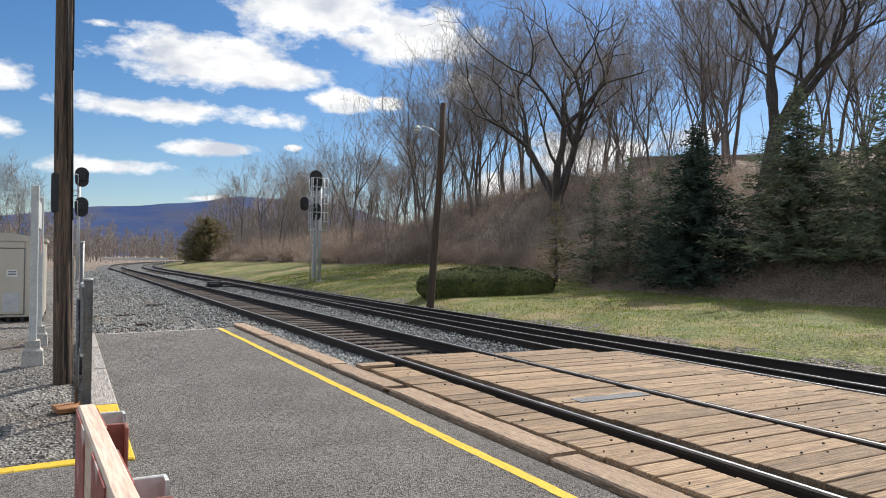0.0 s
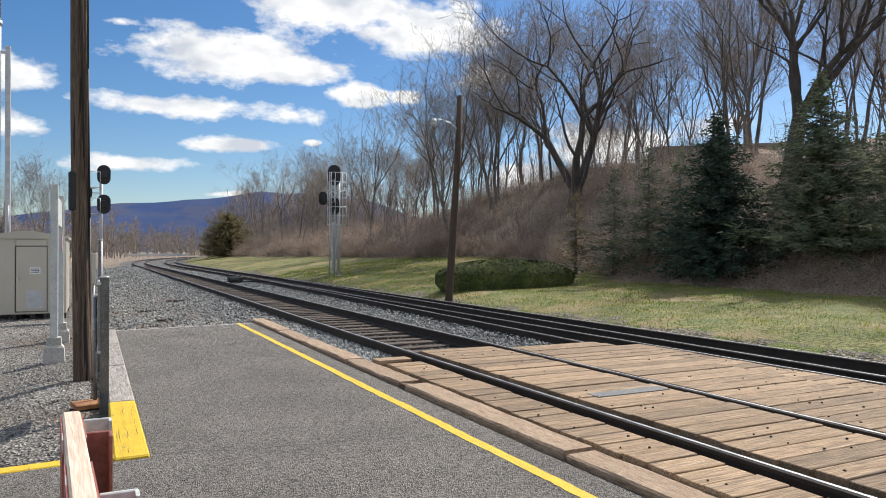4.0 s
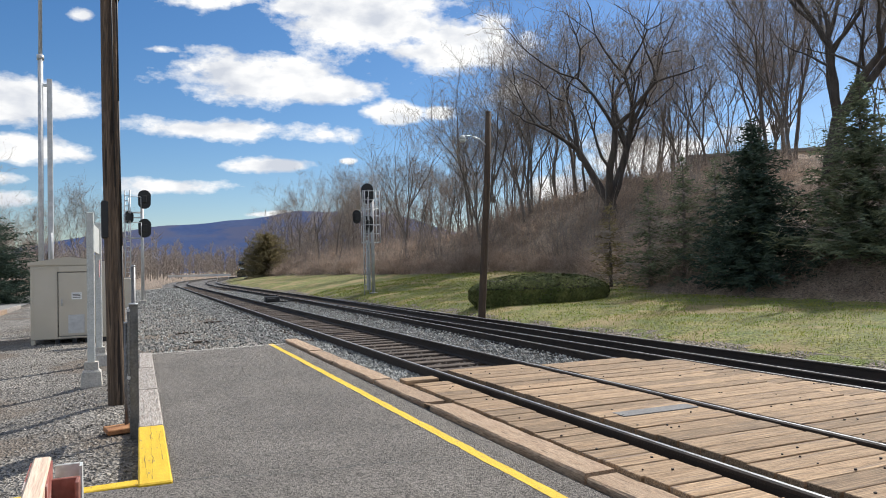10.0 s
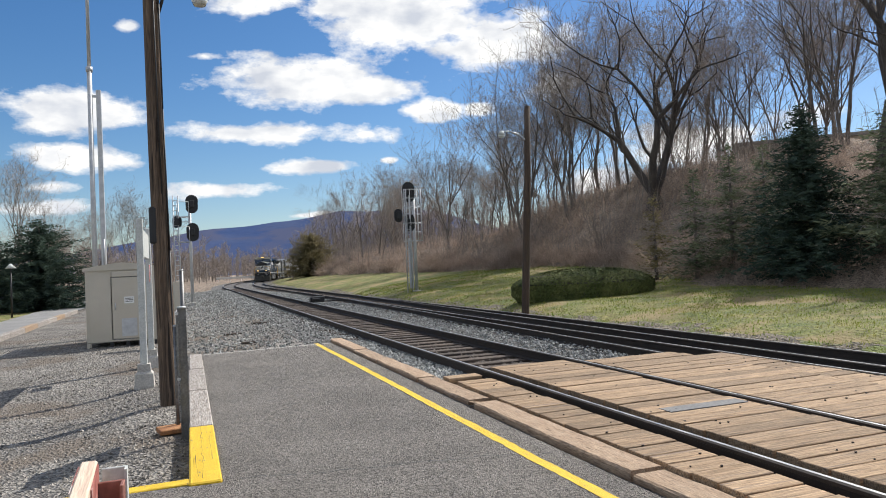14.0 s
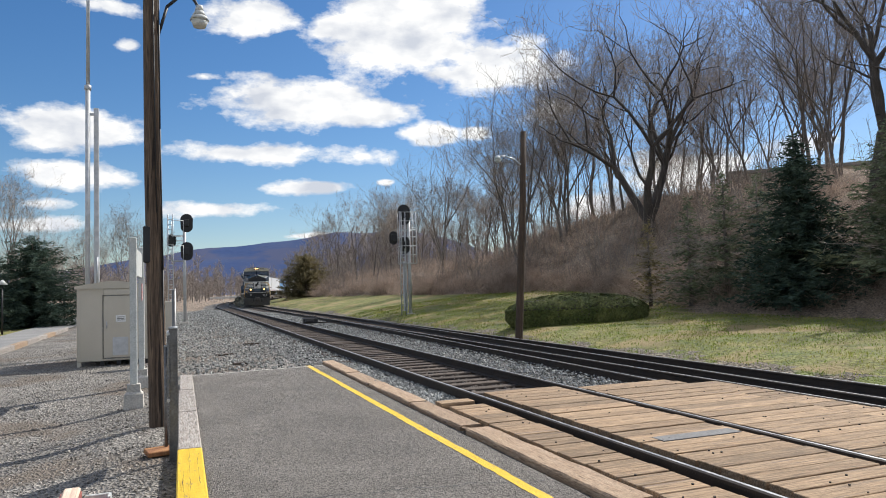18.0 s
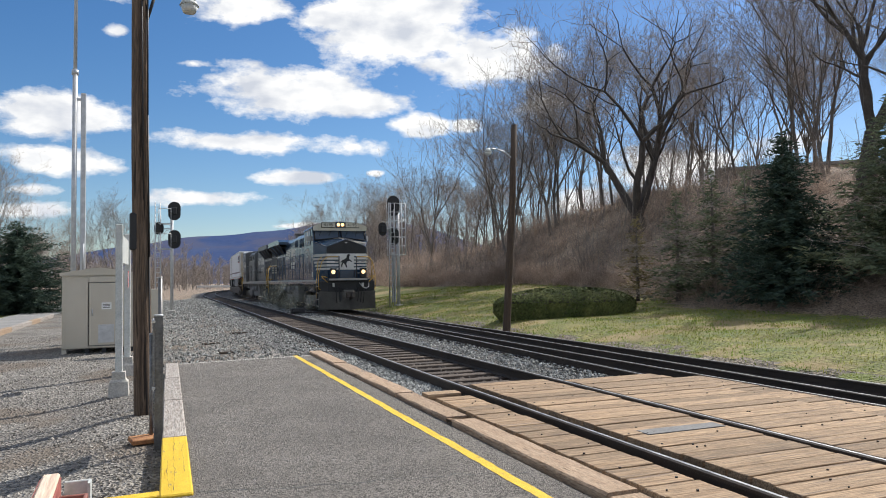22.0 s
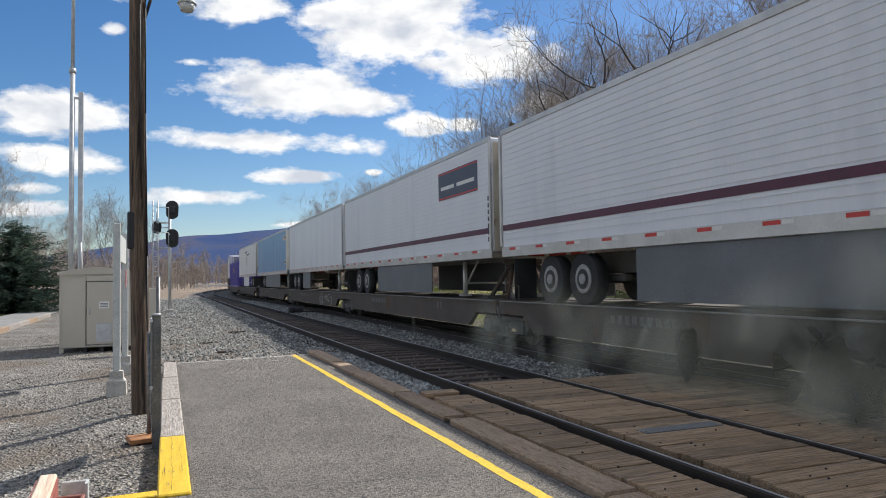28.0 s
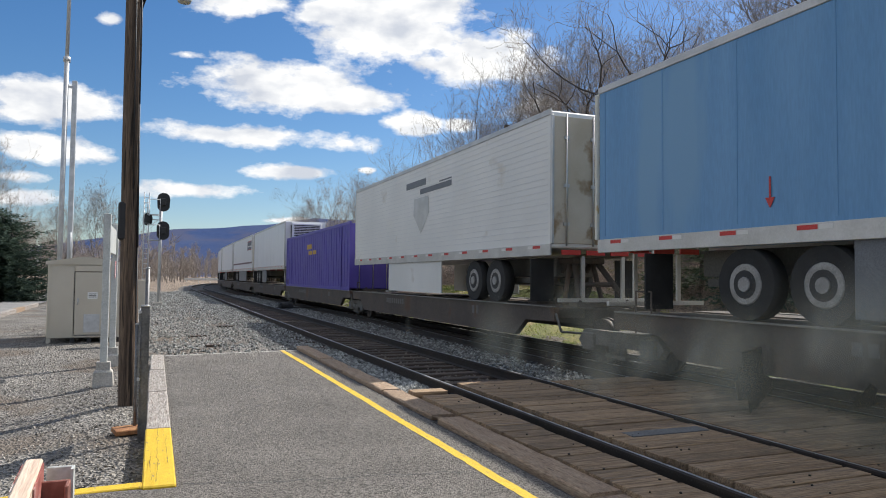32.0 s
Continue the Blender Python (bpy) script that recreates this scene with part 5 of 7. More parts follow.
        lettering("cab_number", number, 0.56, M_WHITE, cab, Matrix.Translation((7.95, s * 1.505, 3.26)) @ turned(s), label="white fleet number")
        bm = B()
        for k in range(3):
            box(bm, 7.75 + 0.13 * k, 7.84 + 0.13 * k, s * 1.504 - 0.003, s * 1.504 + 0.003, 2.96, 3.02)
        part("writing_bar", bm, M_LETTER, cab)
        # worn white emblem blocks and bars on the hood
        y = s * 0.972
        for k in range(6):
            z = 3.76 - k * 0.115
            bm = B()
            prism(bm, side_flip([(-3.14 - 0.02 * k, z), (-1.05 - 0.16 * k, z), (-0.98 - 0.16 * k, z + 0.068), (-3.14 - 0.02 * k, z + 0.068)], s), y - 0.006, y + 0.006)
            part("speed_stripe", bm, M_LETTER, hood, "white speed stripe")
        bm = B()
        prism(bm, side_flip([(-0.92, 3.17), (-0.70, 3.17), (-0.50, 3.52), (-0.40, 3.26), (-0.08, 3.17), (0.14, 3.82), (-0.80, 3.82), (-0.72, 3.58)], s), y - 0.006, y + 0.006)
        part("emblem_block", bm, M_LETTER, hood, "notched white emblem block")
        bm = B()
        prism(bm, side_flip([(0.02, 3.17), (0.78, 3.17), (0.92, 3.30), (1.04, 3.82), (0.34, 3.82), (0.20, 3.70), (0.14, 3.54), (0.55, 3.52), (0.55, 3.44), (0.08, 3.44)], s), y - 0.006, y + 0.006)
        part("emblem_block", bm, M_LETTER, hood, "slotted white emblem block")
        for z, n, x0 in ((2.72, 7, -1.02), (2.47, 8, -1.10)):
            for q in range(n):
                x = x0 + q * 0.235
                bm = B()
                prism(bm, side_flip([(x, z), (x + 0.17, z), (x + 0.21, z + 0.19), (x + 0.04, z + 0.19)], s), y - 0.006, y + 0.006)
                part("writing_bar", bm, M_LETTER, hood)
    # number boards and headlamps over the windscreens
    for y in (-0.66, 0.66):
        bm = B()
        box(bm, 9.60, 9.71, y - 0.40, y + 0.40, 4.52, 4.82, 0.02)
        nb = part("number_board", bm, M_BLACK, lo)
        bm = B()
        box(bm, 9.711, 9.716, y - 0.37, y + 0.37, 4.55, 4.79)
        part("board_face", bm, M_CREAMPAINT, nb)
        lettering("board_number", number, 0.27, M_BLACK, nb, Matrix.Translation((9.718, y, 4.67)) @ Euler((radians(90), 0, radians(90))).to_matrix().to_4x4())
    bm = B()
    box(bm, 9.55, 9.71, -0.25, 0.25, 4.52, 4.86, 0.02)
    hl = part("headlamp_case", bm, paint, lo)
    for y in (-0.115, 0.115):
        bm = B()
        disc(bm, (9.72, y, 4.69), (1, 0, 0), 0.085, 0.03, 16)
        part("headlamp", bm, M_LAMP if lit else M_GLASS, hl)
    # end platforms, pilots, couplers, steps and rails
    for e in (1, -1):
        xe = 10.85 if e > 0 else -9.0

        def along(bm, a, b, y0, y1, z0, z1, bevel=0.0):
            return box(bm, min(xe + e * a, xe + e * b), max(xe + e * a, xe + e * b), y0, y1, z0, z1, bevel)
        bm = B()
        along(bm, -0.05, 0.60, -1.05, 1.05, 1.60, 1.76, 0.02)
        pl = part("end_platform", bm, M_BLACK, lo)
        bm = B()
        along(bm, 0.60, 0.625, -1.02, 1.02, 1.64, 1.74)
        part("platform_edge", bm, M_SILL, pl, "dusty white edge of the end platform")
        bm = B()
        along(bm, 0.30, 0.42, -1.45, 1.45, 0.75, 1.60, 0.02)
        for y in (-0.75, 0.75):
            along(bm, 0.40, 0.46, y - 0.28, y + 0.28, 1.02, 1.45, 0.03)
        part("pilot_plate", bm, M_BLACK, pl)
        for sg in (-1, 1):
            bm = B()
            plate(bm, ((xe + e * 0.42, sg * 1.48, 1.08), (xe + e * 0.72, sg * 0.004, 1.02), (xe + e * 0.90, sg * 0.004, 0.12), (xe + e * 0.50, sg * 1.48, 0.14)), 0.03)
            plate(bm, ((xe + e * 0.42, sg * 1.48, 1.08), (xe + e * 0.50, sg * 1.48, 0.14), (xe + e * 0.05, sg * 1.50, 0.16), (xe + e * 0.05, sg * 1.50, 1.0)), 0.03)
            part("snow_plough", bm, M_UNDER, pl)
            bm = B()
            along(bm, 0.42, 0.62, sg * 0.78 - 0.05, sg * 0.78 + 0.05, 1.30, 1.50, 0.02)
            part("step_light", bm, M_TRIM, pl)
            if e > 0:
                bm = B()
                along(bm, 0.42, 0.62, sg * 0.80 - 0.15, sg * 0.80 + 0.15, 1.76, 2.26, 0.02)
                along(bm, 0.58, 0.70, sg * 0.80 - 0.17, sg * 0.80 + 0.17, 2.24, 2.27)
                dl = part("ditch_lamp", bm, M_BLACK, lo)
                bm = B()
                rod(bm, (xe + 0.615, sg * 0.80, 2.08), (xe + 0.64, sg * 0.80, 2.08), 0.115, 0.125, 16)
                part("bezel", bm, M_TRIM, dl)
                bm = B()
                disc(bm, (xe + 0.645, sg * 0.80, 2.08), (1, 0, 0), 0.092, 0.02, 16)
                part("lamp_lens", bm, M_LAMP2 if lit else M_GLASS, dl)
        bm = B()
        along(bm, 0.35, 0.75, -0.28, 0.28, 0.62, 1.14, 0.03)
        part("draft_gear", bm, M_UNDER, pl)
        bm = B()
        along(bm, 0.7, 1.05, -0.11, 0.11, 0.78, 0.98, 0.03)
        along(bm, 0.98, 1.10, -0.22, -0.02, 0.72, 1.04, 0.03)
        along(bm, 0.98, 1.16, 0.06, 0.22, 0.72, 1.04, 0.03)
        along(bm, 0.92, 1.02, -0.22, 0.22, 0.74, 1.02, 0.03)
        part("coupler", bm, M_WHEEL, pl)
        bm = B()
        pipe(bm, [(xe + e * 0.5, -0.4, 1.20), (xe + e * 0.62, -0.3, 1.24), (xe + e * 0.74, 0.3, 1.10), (xe + e * 0.70, 0.42, 1.22)], 0.016, 5)
        part("uncoupling_lever", bm, M_BLACK, pl)
        for k, y in enumerate((-0.70, -0.52, 0.50, 0.66, 0.82)):
            bm = B()
            pipe(bm, [(xe + e * 0.42, y, 1.30), (xe + e * 0.62, y, 1.20), (xe + e * 0.76, y * 0.97, 0.95), (xe + e * 0.72, y * 0.93, 0.55), (xe + e * 0.66, y * 0.9, 0.42)], 0.022, 6)
            part("air_hose", bm, M_RUBBER, pl)
        bm = B()
        pipe(bm, [(xe + e * 0.46, 0.62, 1.50), (xe + e * 0.70, 0.75, 1.28), (xe + e * 0.74, 0.92, 1.20), (xe + e * 0.66, 1.08, 1.30), (xe + e * 0.5, 1.12, 1.48)], 0.024, 6)
        part("jumper_cable", bm, M_TRIM, pl, "pale jumper cable")
        for s in (-1, 1):
            bm = B()
            for k in range(4):
                z = 0.30 + k * 0.34
                along(bm, -0.18, 0.40, min(s * 1.18, s * 1.52), max(s * 1.18, s * 1.52), z, z + 0.035)
            along(bm, -0.22, -0.18, min(s * 1.18, s * 1.52), max(s * 1.18, s * 1.52), 0.28, 1.5)
            st = part("step_well", bm, M_BLACK, pl)
            for k in range(4):
                z = 0.30 + k * 0.34
                bm = B()
                along(bm, -0.16, 0.38, min(s * 1.515, s * 1.53), max(s * 1.515, s * 1.53), z - 0.005, z + 0.040)
                part("step_edge", bm, M_SILL, st, "worn pale step edge")
            for pts in ([(-0.25, 1.50, 0.75), (-0.25, 1.50, 1.75), (-0.05, 1.46, 2.65), (0.08, 1.30, 2.88)],
                        [(0.40, 1.42, 1.15), (0.34, 1.52, 1.22), (0.34, 1.52, 1.95), (0.42, 1.36, 2.62), (0.50, 1.12, 2.86), (0.50, 0.50, 2.88)],
                        [(0.55, 1.10, 1.55), (0.60, 1.34, 1.75), (0.60, 1.40, 1.86), (0.52, 1.10, 1.80)]):
                bm = B()
                pipe(bm, [(xe + e * a, s * b, c) for a, b, c in pts], 0.023, 7)
                part("grab_rail", bm, M_HANDRAIL, pl, "bronze-yellow grab rail")
            bm = B()
            pipe(bm, [(xe + e * 0.52, s * 0.47, 1.74), (xe + e * 0.52, s * 0.47, 2.90)], 0.03, 7)
            part("rail_post", bm, M_BLACK, pl)
    # side handrails with their stanchions
    for s in (-1, 1):
        for i in range(12):
            x = -8.4 + i * 1.36
            top = 2.72 if x < 2.0 else 3.18
            bm = B()
            rod(bm, (x, s * 1.46, 1.66), (x, s * 1.46, top), 0.022, seg=6)
            part("stanchion", bm, paint, lo)
        bm = B()
        pipe(bm, [(-8.8, s * 1.46, 2.3), (-8.4, s * 1.46, 2.72), (1.6, s * 1.46, 2.72), (2.1, s * 1.46, 3.18), (6.98, s * 1.46, 3.18)], 0.022, 6)
        part("handrail", bm, paint, lo)
    # striped end of the long hood
    for i in range(4):
        z = 2.30 + i * 0.19
        bm = B()
        box(bm, -8.565, -8.553, -0.50, 0.50, z, z + 0.11)
        part("end_stripe", bm, M_CREAMPAINT, hood, "cream stripe on the hood end")
        for sg in (-1, 1):
            bm = B()
            q = [(-8.107, sg * 0.960, z), (-8.560, sg * 0.532, z), (-8.560, sg * 0.532, z + 0.11), (-8.107, sg * 0.960, z + 0.11)]
            plate(bm, q if sg < 0 else q[::-1], -0.006)
            box(bm, -8.09, -7.99, sg * 0.958 - 0.004, sg * 0.958 + 0.004, z, z + 0.11)
            part("corner_stripe", bm, M_CREAMPAINT, hood, "cream stripe round the hood corner")
    for s in (-1, 1):
        for z in (3.72, 3.94):
            if s < 0:
                bm = B()
                rod(bm, (-8.55, 0.0, z), (-8.59, 0.0, z), 0.1, seg=14)
                part("end_lamp", bm, M_TRIM, hood)
        lettering("hood_number", number, 0.36, M_WHITE, hood, Matrix.Translation((-7.55, s * 0.962, 3.80)) @ turned(s))
        ang = math.atan2(0.4275, 0.45)
        lettering("corner_number", number, 0.26, M_WHITE, hood, Matrix.Translation((-8.345, s * 0.757, 3.60)) @ Matrix.Rotation((-(math.pi / 2 - ang) if s < 0 else (math.pi / 2 - ang)) * 1.0, 4, "Z") @ turned(s))
    return lo


def flatcar(kind):
    """One platform of an articulated spine car, centred, with its trucks at the ends."""
    car = thing("flat_car", label="rust-brown intermodal flat car platform", category="flat car", group="train")
    bm = B()
    box(bm, -8.0, 8.0, -0.45, 0.45, 0.62, 1.0, 0.02)
    part("centre_sill", bm, M_FLATCAR, car)
    for s in (-1, 1):
        bm = B()
        prism(bm, [(-7.9, 1.02), (-7.9, 0.74), (-6.7, 0.72), (-6.2, 0.36), (6.2, 0.36), (6.7, 0.72), (7.9, 0.74), (7.9, 1.02)], s * 1.26 - 0.06, s * 1.26 + 0.06)
        part("side_sill", bm, M_FLATCAR, car)
    for x in (-7.6, -5.6, -3.6, -1.2, 1.2, 3.6, 5.6, 7.6):
        bm = B()
        box(bm, x - 0.08, x + 0.08, -1.2, 1.2, 0.80, 0.98)
        part("cross_bearer", bm, M_FLATCAR, car)
    for x0, x1 in ((-8.0, -1.6), (1.6, 8.0)):
        for s in (-1, 1):
            bm = B()
            box(bm, x0, x1, s * 0.85 - 0.36, s * 0.85 + 0.36, 0.985, 1.025)
            part("wheel_ramp", bm, M_FLATCAR, car)
    bogie(car, -8.1, (-0.88, 0.88), 0.42, 1.25)
    bm = B()
    box(bm, 6.55, 7.15, -0.42, 0.42, 1.94, 2.07, 0.02)
    hitch = part("hitch", bm, M_FLATCAR, car, "trailer hitch plate")
    for q in (-1, 1):
        for x0, x1, y1, r in ((7.05, 7.75, 0.62, 0.065), (6.75, 5.75, 0.45, 0.065), (6.85, 6.95, 0.50, 0.055)):
            bm = B()
            rod(bm, (x0, q * 0.30, 1.95), (x1, q * y1, 1.03), r, seg=6)
            part("strut", bm, M_FLATCAR, hitch)
    bm = B()
    rod(bm, (7.4, -0.46, 1.49), (7.4, 0.46, 1.49), 0.05, seg=6)
    part("cross_bar", bm, M_FLATCAR, hitch)
    for x0, x1, y1 in ((5.5, 5.9, 0.6), (7.55, 7.85, 0.75)):
        bm = B()
        box(bm, x0, x1, -y1, y1, 1.02, 1.11)
        part("foot_plate", bm, M_FLATCAR, hitch)
    for s in (-1, 1):
        bm = B()
        box(bm, -7.85, 7.85, s * 1.30 - 0.06, s * 1.30 + 0.06, 1.022, 1.045, 0.005)
        part("top_flange", bm, M_FLANGE, car, "pale top flange")
        for q in range(9):
            x = -3.3 + q * 0.21
            bm = B()
            box(bm, x, x + 0.13, s * 1.323 - 0.003, s * 1.323 + 0.003, 0.74, 0.90)
            part("writing_bar", bm, M_FADED, car)
        for x in (3.9, 4.15):
            bm = B()
            box(bm, x, x + 0.13, s * 1.323 - 0.003, s * 1.323 + 0.003, 0.72, 0.92)
            part("writing_bar", bm, M_FADED, car)
    bm = B()
    pipe(bm, [(7.9, -1.28, 0.9), (8.1, -1.28, 0.55), (8.1, -0.7, 0.5)], 0.025)
    part("brake_hose", bm, M_UNDER, car)
    bm = B()
    pipe(bm, [(-7.3, 1.3, 0.7), (-7.3, 1.3, 1.4), (-6.9, 1.3, 1.4), (-6.9, 1.3, 0.7)], 0.015)
    part("grab_iron", bm, M_FLATCAR, car)
    bm = B()
    pipe(bm, [(-7.3, -1.3, 0.7), (-7.3, -1.3, 1.4), (-6.9, -1.3, 1.4), (-6.9, -1.3, 0.7)], 0.015)
    part("grab_iron", bm, M_FLATCAR, car)
    return car


TL, TW, TZ0, TZ1 = 7.70, 1.29, 2.08, 5.12


def tyre(parent, x, y, rim):
    bm = B()
    s = 1 if y > 0 else -1
    rod(bm, (x, y - 0.13, 1.545), (x, y + 0.13, 1.545), 0.50, seg=24)
    w = part("tyre", bm, M_RUBBER, parent)
    bm = B()
    rod(bm, (x, y + s * 0.125, 1.545), (x, y + s * 0.142, 1.545), 0.30, 0.27, 20)
    rod(bm, (x, y + s * 0.14, 1.545), (x, y + s * 0.17, 1.545), 0.11, 0.10, 12)
    part("rim", bm, rim, w)
    # black disc on the rim, drawn as the shade of a hub recess
    bm = B()
    rod(bm, (x, y + s * 0.138, 1.545), (x, y + s * 0.146, 1.545), 0.20, 0.2, 16)
    part("hub_recess", bm, M_BLACK, w)


def seam_mesh(name, wx, wz, material):
    bm = B()
    box(bm, -wx / 2, wx / 2, -0.004, 0.004, -wz / 2, wz / 2)
    me = bpy.data.meshes.new(name)
    bm.to_mesh(me)
    bm.free()
    me.materials.append(material)
    return me


def trailer(style, label):
    """A highway semi-trailer; front towards +x."""
    body_m = {"blue": M_BLUE, "grey": M_GREY_TRAILER}.get(style, M_TRAILER)
    TB = {"blue": 8.4, "plain": 7.3}.get(style, TL)                # the tail
    tr = thing("semi_trailer", label=label, category="trailer", group="train")
    bm = B()
    box(bm, -TB, TL, -TW, TW, TZ0 + 0.16, TZ1 - 0.03, 0.03)
    part("body", bm, body_m, tr)
    # horizontal beads or upright seams on the sides
    if style in ("stripe", "grey"):
        n = 19
        bead = seam_mesh("bead", (TL + TB) - 0.24, 0.014, M_BEAD)
        for i in range(n):
            z = TZ0 + 0.42 + (TZ1 - TZ0 - 0.65) * i / (n - 1)
            for s in (-1, 1):
                share("side_bead", bead, tr, Matrix.Translation((0, s * (TW + 0.003), z)))
    else:
        upright = seam_mesh("seam", 0.03 if style == "blue" else 0.012, TZ1 - TZ0 - 0.42, body_m)
        for i in range(11):
            x = -TB + 0.2 + ((TL + TB) - 0.4) * i / 10
            for s in (-1, 1):
                share("side_seam", upright, tr, Matrix.Translation((x, s * (TW + 0.003), (TZ0 + TZ1) / 2 + 0.09)))
    for s in (-1, 1):
        bm = B()
        box(bm, -TB, TL, s * TW - 0.02, s * TW + 0.02, TZ1 - 0.12, TZ1, 0.008)
        part("top_rail", bm, M_TRIM, tr)
        bm = B()
        box(bm, -TB, TL, s * TW - 0.025, s * TW + 0.025, TZ0, TZ0 + 0.24, 0.008)
        part("bottom_rail", bm, M_TRIM, tr)
        red_m, white_m = seam_mesh("red_reflector", 0.3, 0.06, M_REDMARK), seam_mesh("white_reflector", 0.2, 0.06, M_WHITE)
        for i in range(12):
            x = -TB + 0.55 + i * ((TL + TB) - 0.8) / 11.6
            share("red_reflector", red_m, tr, Matrix.Translation((x, s * (TW + 0.026), TZ0 + 0.185)))
            if x + 0.37 < TL:
                share("white_reflector", white_m, tr, Matrix.Translation((x + 0.27, s * (TW + 0.026), TZ0 + 0.185)))
        if style == "stripe":
            bm = B()
            box(bm, -TB + 0.05, TL - 0.05, s * (TW + 0.0095) - 0.002, s * (TW + 0.0095) + 0.002, TZ0 + 0.62, TZ0 + 0.76)
            part("stripe", bm, M_MAROON, tr, "maroon stripe along the side")
            bm = B()
            box(bm, 4.1, 6.9, s * (TW + 0.0095) - 0.002, s * (TW + 0.0095) + 0.002, 3.86, 4.66)
            panel = part("panel", bm, M_NAVY, tr, "dark navy logo panel")
            y = s * (TW + 0.013)
            for x0, x1, z0, z1, mm, nm in ((4.3, 5.3, 4.14, 4.24, M_WHITE, "writing_bar"), (5.5, 6.7, 4.14, 4.24, M_WHITE, "writing_bar"), (4.1, 6.9, 4.60, 4.635, M_REDMARK, "red_line"), (4.1, 6.9, 3.885, 3.92, M_REDMARK, "red_line")):
                bm = B()
                box(bm, x0, x1, y - 0.001, y + 0.001, z0, z1)
                part(nm, bm, mm, panel)
        if style == "grey":
            y = s * (TW + 0.011)
            for x0, x1, z0, z1 in ((-0.4, 1.4, 4.42, 4.62), (-2.4, 0.1, 4.16, 4.32), (-2.4, -1.5, 4.36, 4.40)):
                bm = B()
                box(bm, x0, x1, y - 0.001, y + 0.001, z0, z1)
                part("writing_bar", bm, M_SKIRT, tr)
            bm = B()
            prism(bm, [(-0.62, 4.06), (0.62, 4.06), (0.68, 3.55), (0.0, 2.95), (-0.68, 3.55)], y - 0.001, y + 0.001)
            part("crest", bm, M_TRIM, tr, "grey shield emblem")
        if style == "blue":
            y = s * (TW + 0.012)
            bm = B()
            box(bm, 6.12, 7.16, y - 0.001, y + 0.001, 4.37, 4.69)
            mark = part("logo_panel", bm, M_CREAM, tr, "cream logo panel with an orange square")
            y2 = s * (TW + 0.016)
            for x0, x1, z0, z1, mm in ((6.13, 6.42, 4.39, 4.67, M_ORANGE), (6.46, 6.66, 4.45, 4.63, M_NAVY), (6.70, 6.88, 4.45, 4.63, M_NAVY), (6.92, 7.12, 4.45, 4.63, M_NAVY)):
                bm = B()
                box(bm, x0, x1, y2 - 0.001, y2 + 0.001, z0, z1)
                part("logo_bar", bm, mm, mark)
            bm = B()
            box(bm, 6.48, 7.14, y - 0.001, y + 0.001, 2.77, 2.99)
            mark = part("number_panel", bm, M_CREAM, tr)
            for q in range(6):
                bm = B()
                box(bm, 6.51 + q * 0.104, 6.585 + q * 0.104, y2 - 0.001, y2 + 0.001, 2.80, 2.96)
                part("number_bar", bm, M_BLACK, mark)
            bm = B()
            box(bm, 5.03, 5.07, y - 0.001, y + 0.001, 2.99, 3.37)
            part("writing_bar", bm, M_WHITE, tr)
            for x in (5.05, -4.475):
                bm = B()
                box(bm, x - 0.015, x + 0.015, y - 0.002, y + 0.002, 2.70, 2.98)
                prism(bm, [(x - 0.08, 2.70), (x + 0.08, 2.70), (x, 2.56)], y - 0.002, y + 0.002)
                part("arrow", bm, M_REDMARK, tr, "red arrow")
        bm = B()
        box(bm, {"grey": -1.6, "blue": -3.3}.get(style, -2.6), {"plain": -0.4, "blue": 4.2}.get(style, 3.3), s * (TW - 0.05) - 0.015, s * (TW - 0.05) + 0.015, 1.16, TZ0)
        part("side_skirt", bm, M_SKIRT if style != "grey" else M_GREY_TRAILER, tr)
    for i in range(7 if style == "stripe" else 1):
        bm = B()
        box(bm, TL - 0.20, TL - 0.10, -TW - 0.012, -TW - 0.008, 2.5 + i * 0.17, 2.615 + i * 0.17)
        part("code_bar", bm, M_BLACK, tr)
    if style in ("stripe", "plain"):
        bm = B()
        box(bm, TL, TL + 0.36, -0.95, 0.95, 3.25, 5.00, 0.06)
        ru = part("reefer_unit", bm, M_TRAILER, tr, "white cooling unit")
        bm = B()
        for i in range(9):
            box(bm, TL + 0.358, TL + 0.378, -0.8, 0.8, 3.95 + i * 0.105, 4.01 + i * 0.105)
        box(bm, TL + 0.02, TL + 0.33, -0.965, -0.952, 3.9, 4.85)
        part("grille", bm, M_BLACK, ru)
    for x in (-TB, TL):
        for sg in (-1, 1):
            bm = B()
            wide = 0.30 if style == "blue" and x > 0 else 0.06
            box(bm, x - wide, x + 0.012, sg * TW - 0.05, sg * TW + 0.014, TZ0 + 0.24, TZ1 - 0.12, 0.012)
            if wide > 0.1:
                box(bm, x - 0.02, x + 0.03, sg * (TW - 0.09) - 0.1, sg * (TW - 0.09) + 0.1, TZ0 + 0.24, TZ1 - 0.13, 0.02)
            part("corner_post", bm, M_CREAM if style == "blue" else M_TRIM, tr)
    bm = B()
    box(bm, TL, TL + 0.014, -TW + 0.06, TW - 0.06, TZ0 + 0.2, TZ1 - 0.14)
    part("front_wall", bm, M_DIRTY if style == "stripe" else body_m, tr)
    # rear doors with locking bars
    bm = B()
    box(bm, -TB - 0.03, -TB - 0.002, -TW + 0.05, -0.01, TZ0 + 0.25, TZ1 - 0.14, 0.008)
    box(bm, -TB - 0.03, -TB - 0.002, 0.01, TW - 0.05, TZ0 + 0.25, TZ1 - 0.14, 0.008)
    door = part("rear_door", bm, M_DIRTY if style == "grey" else body_m, tr)
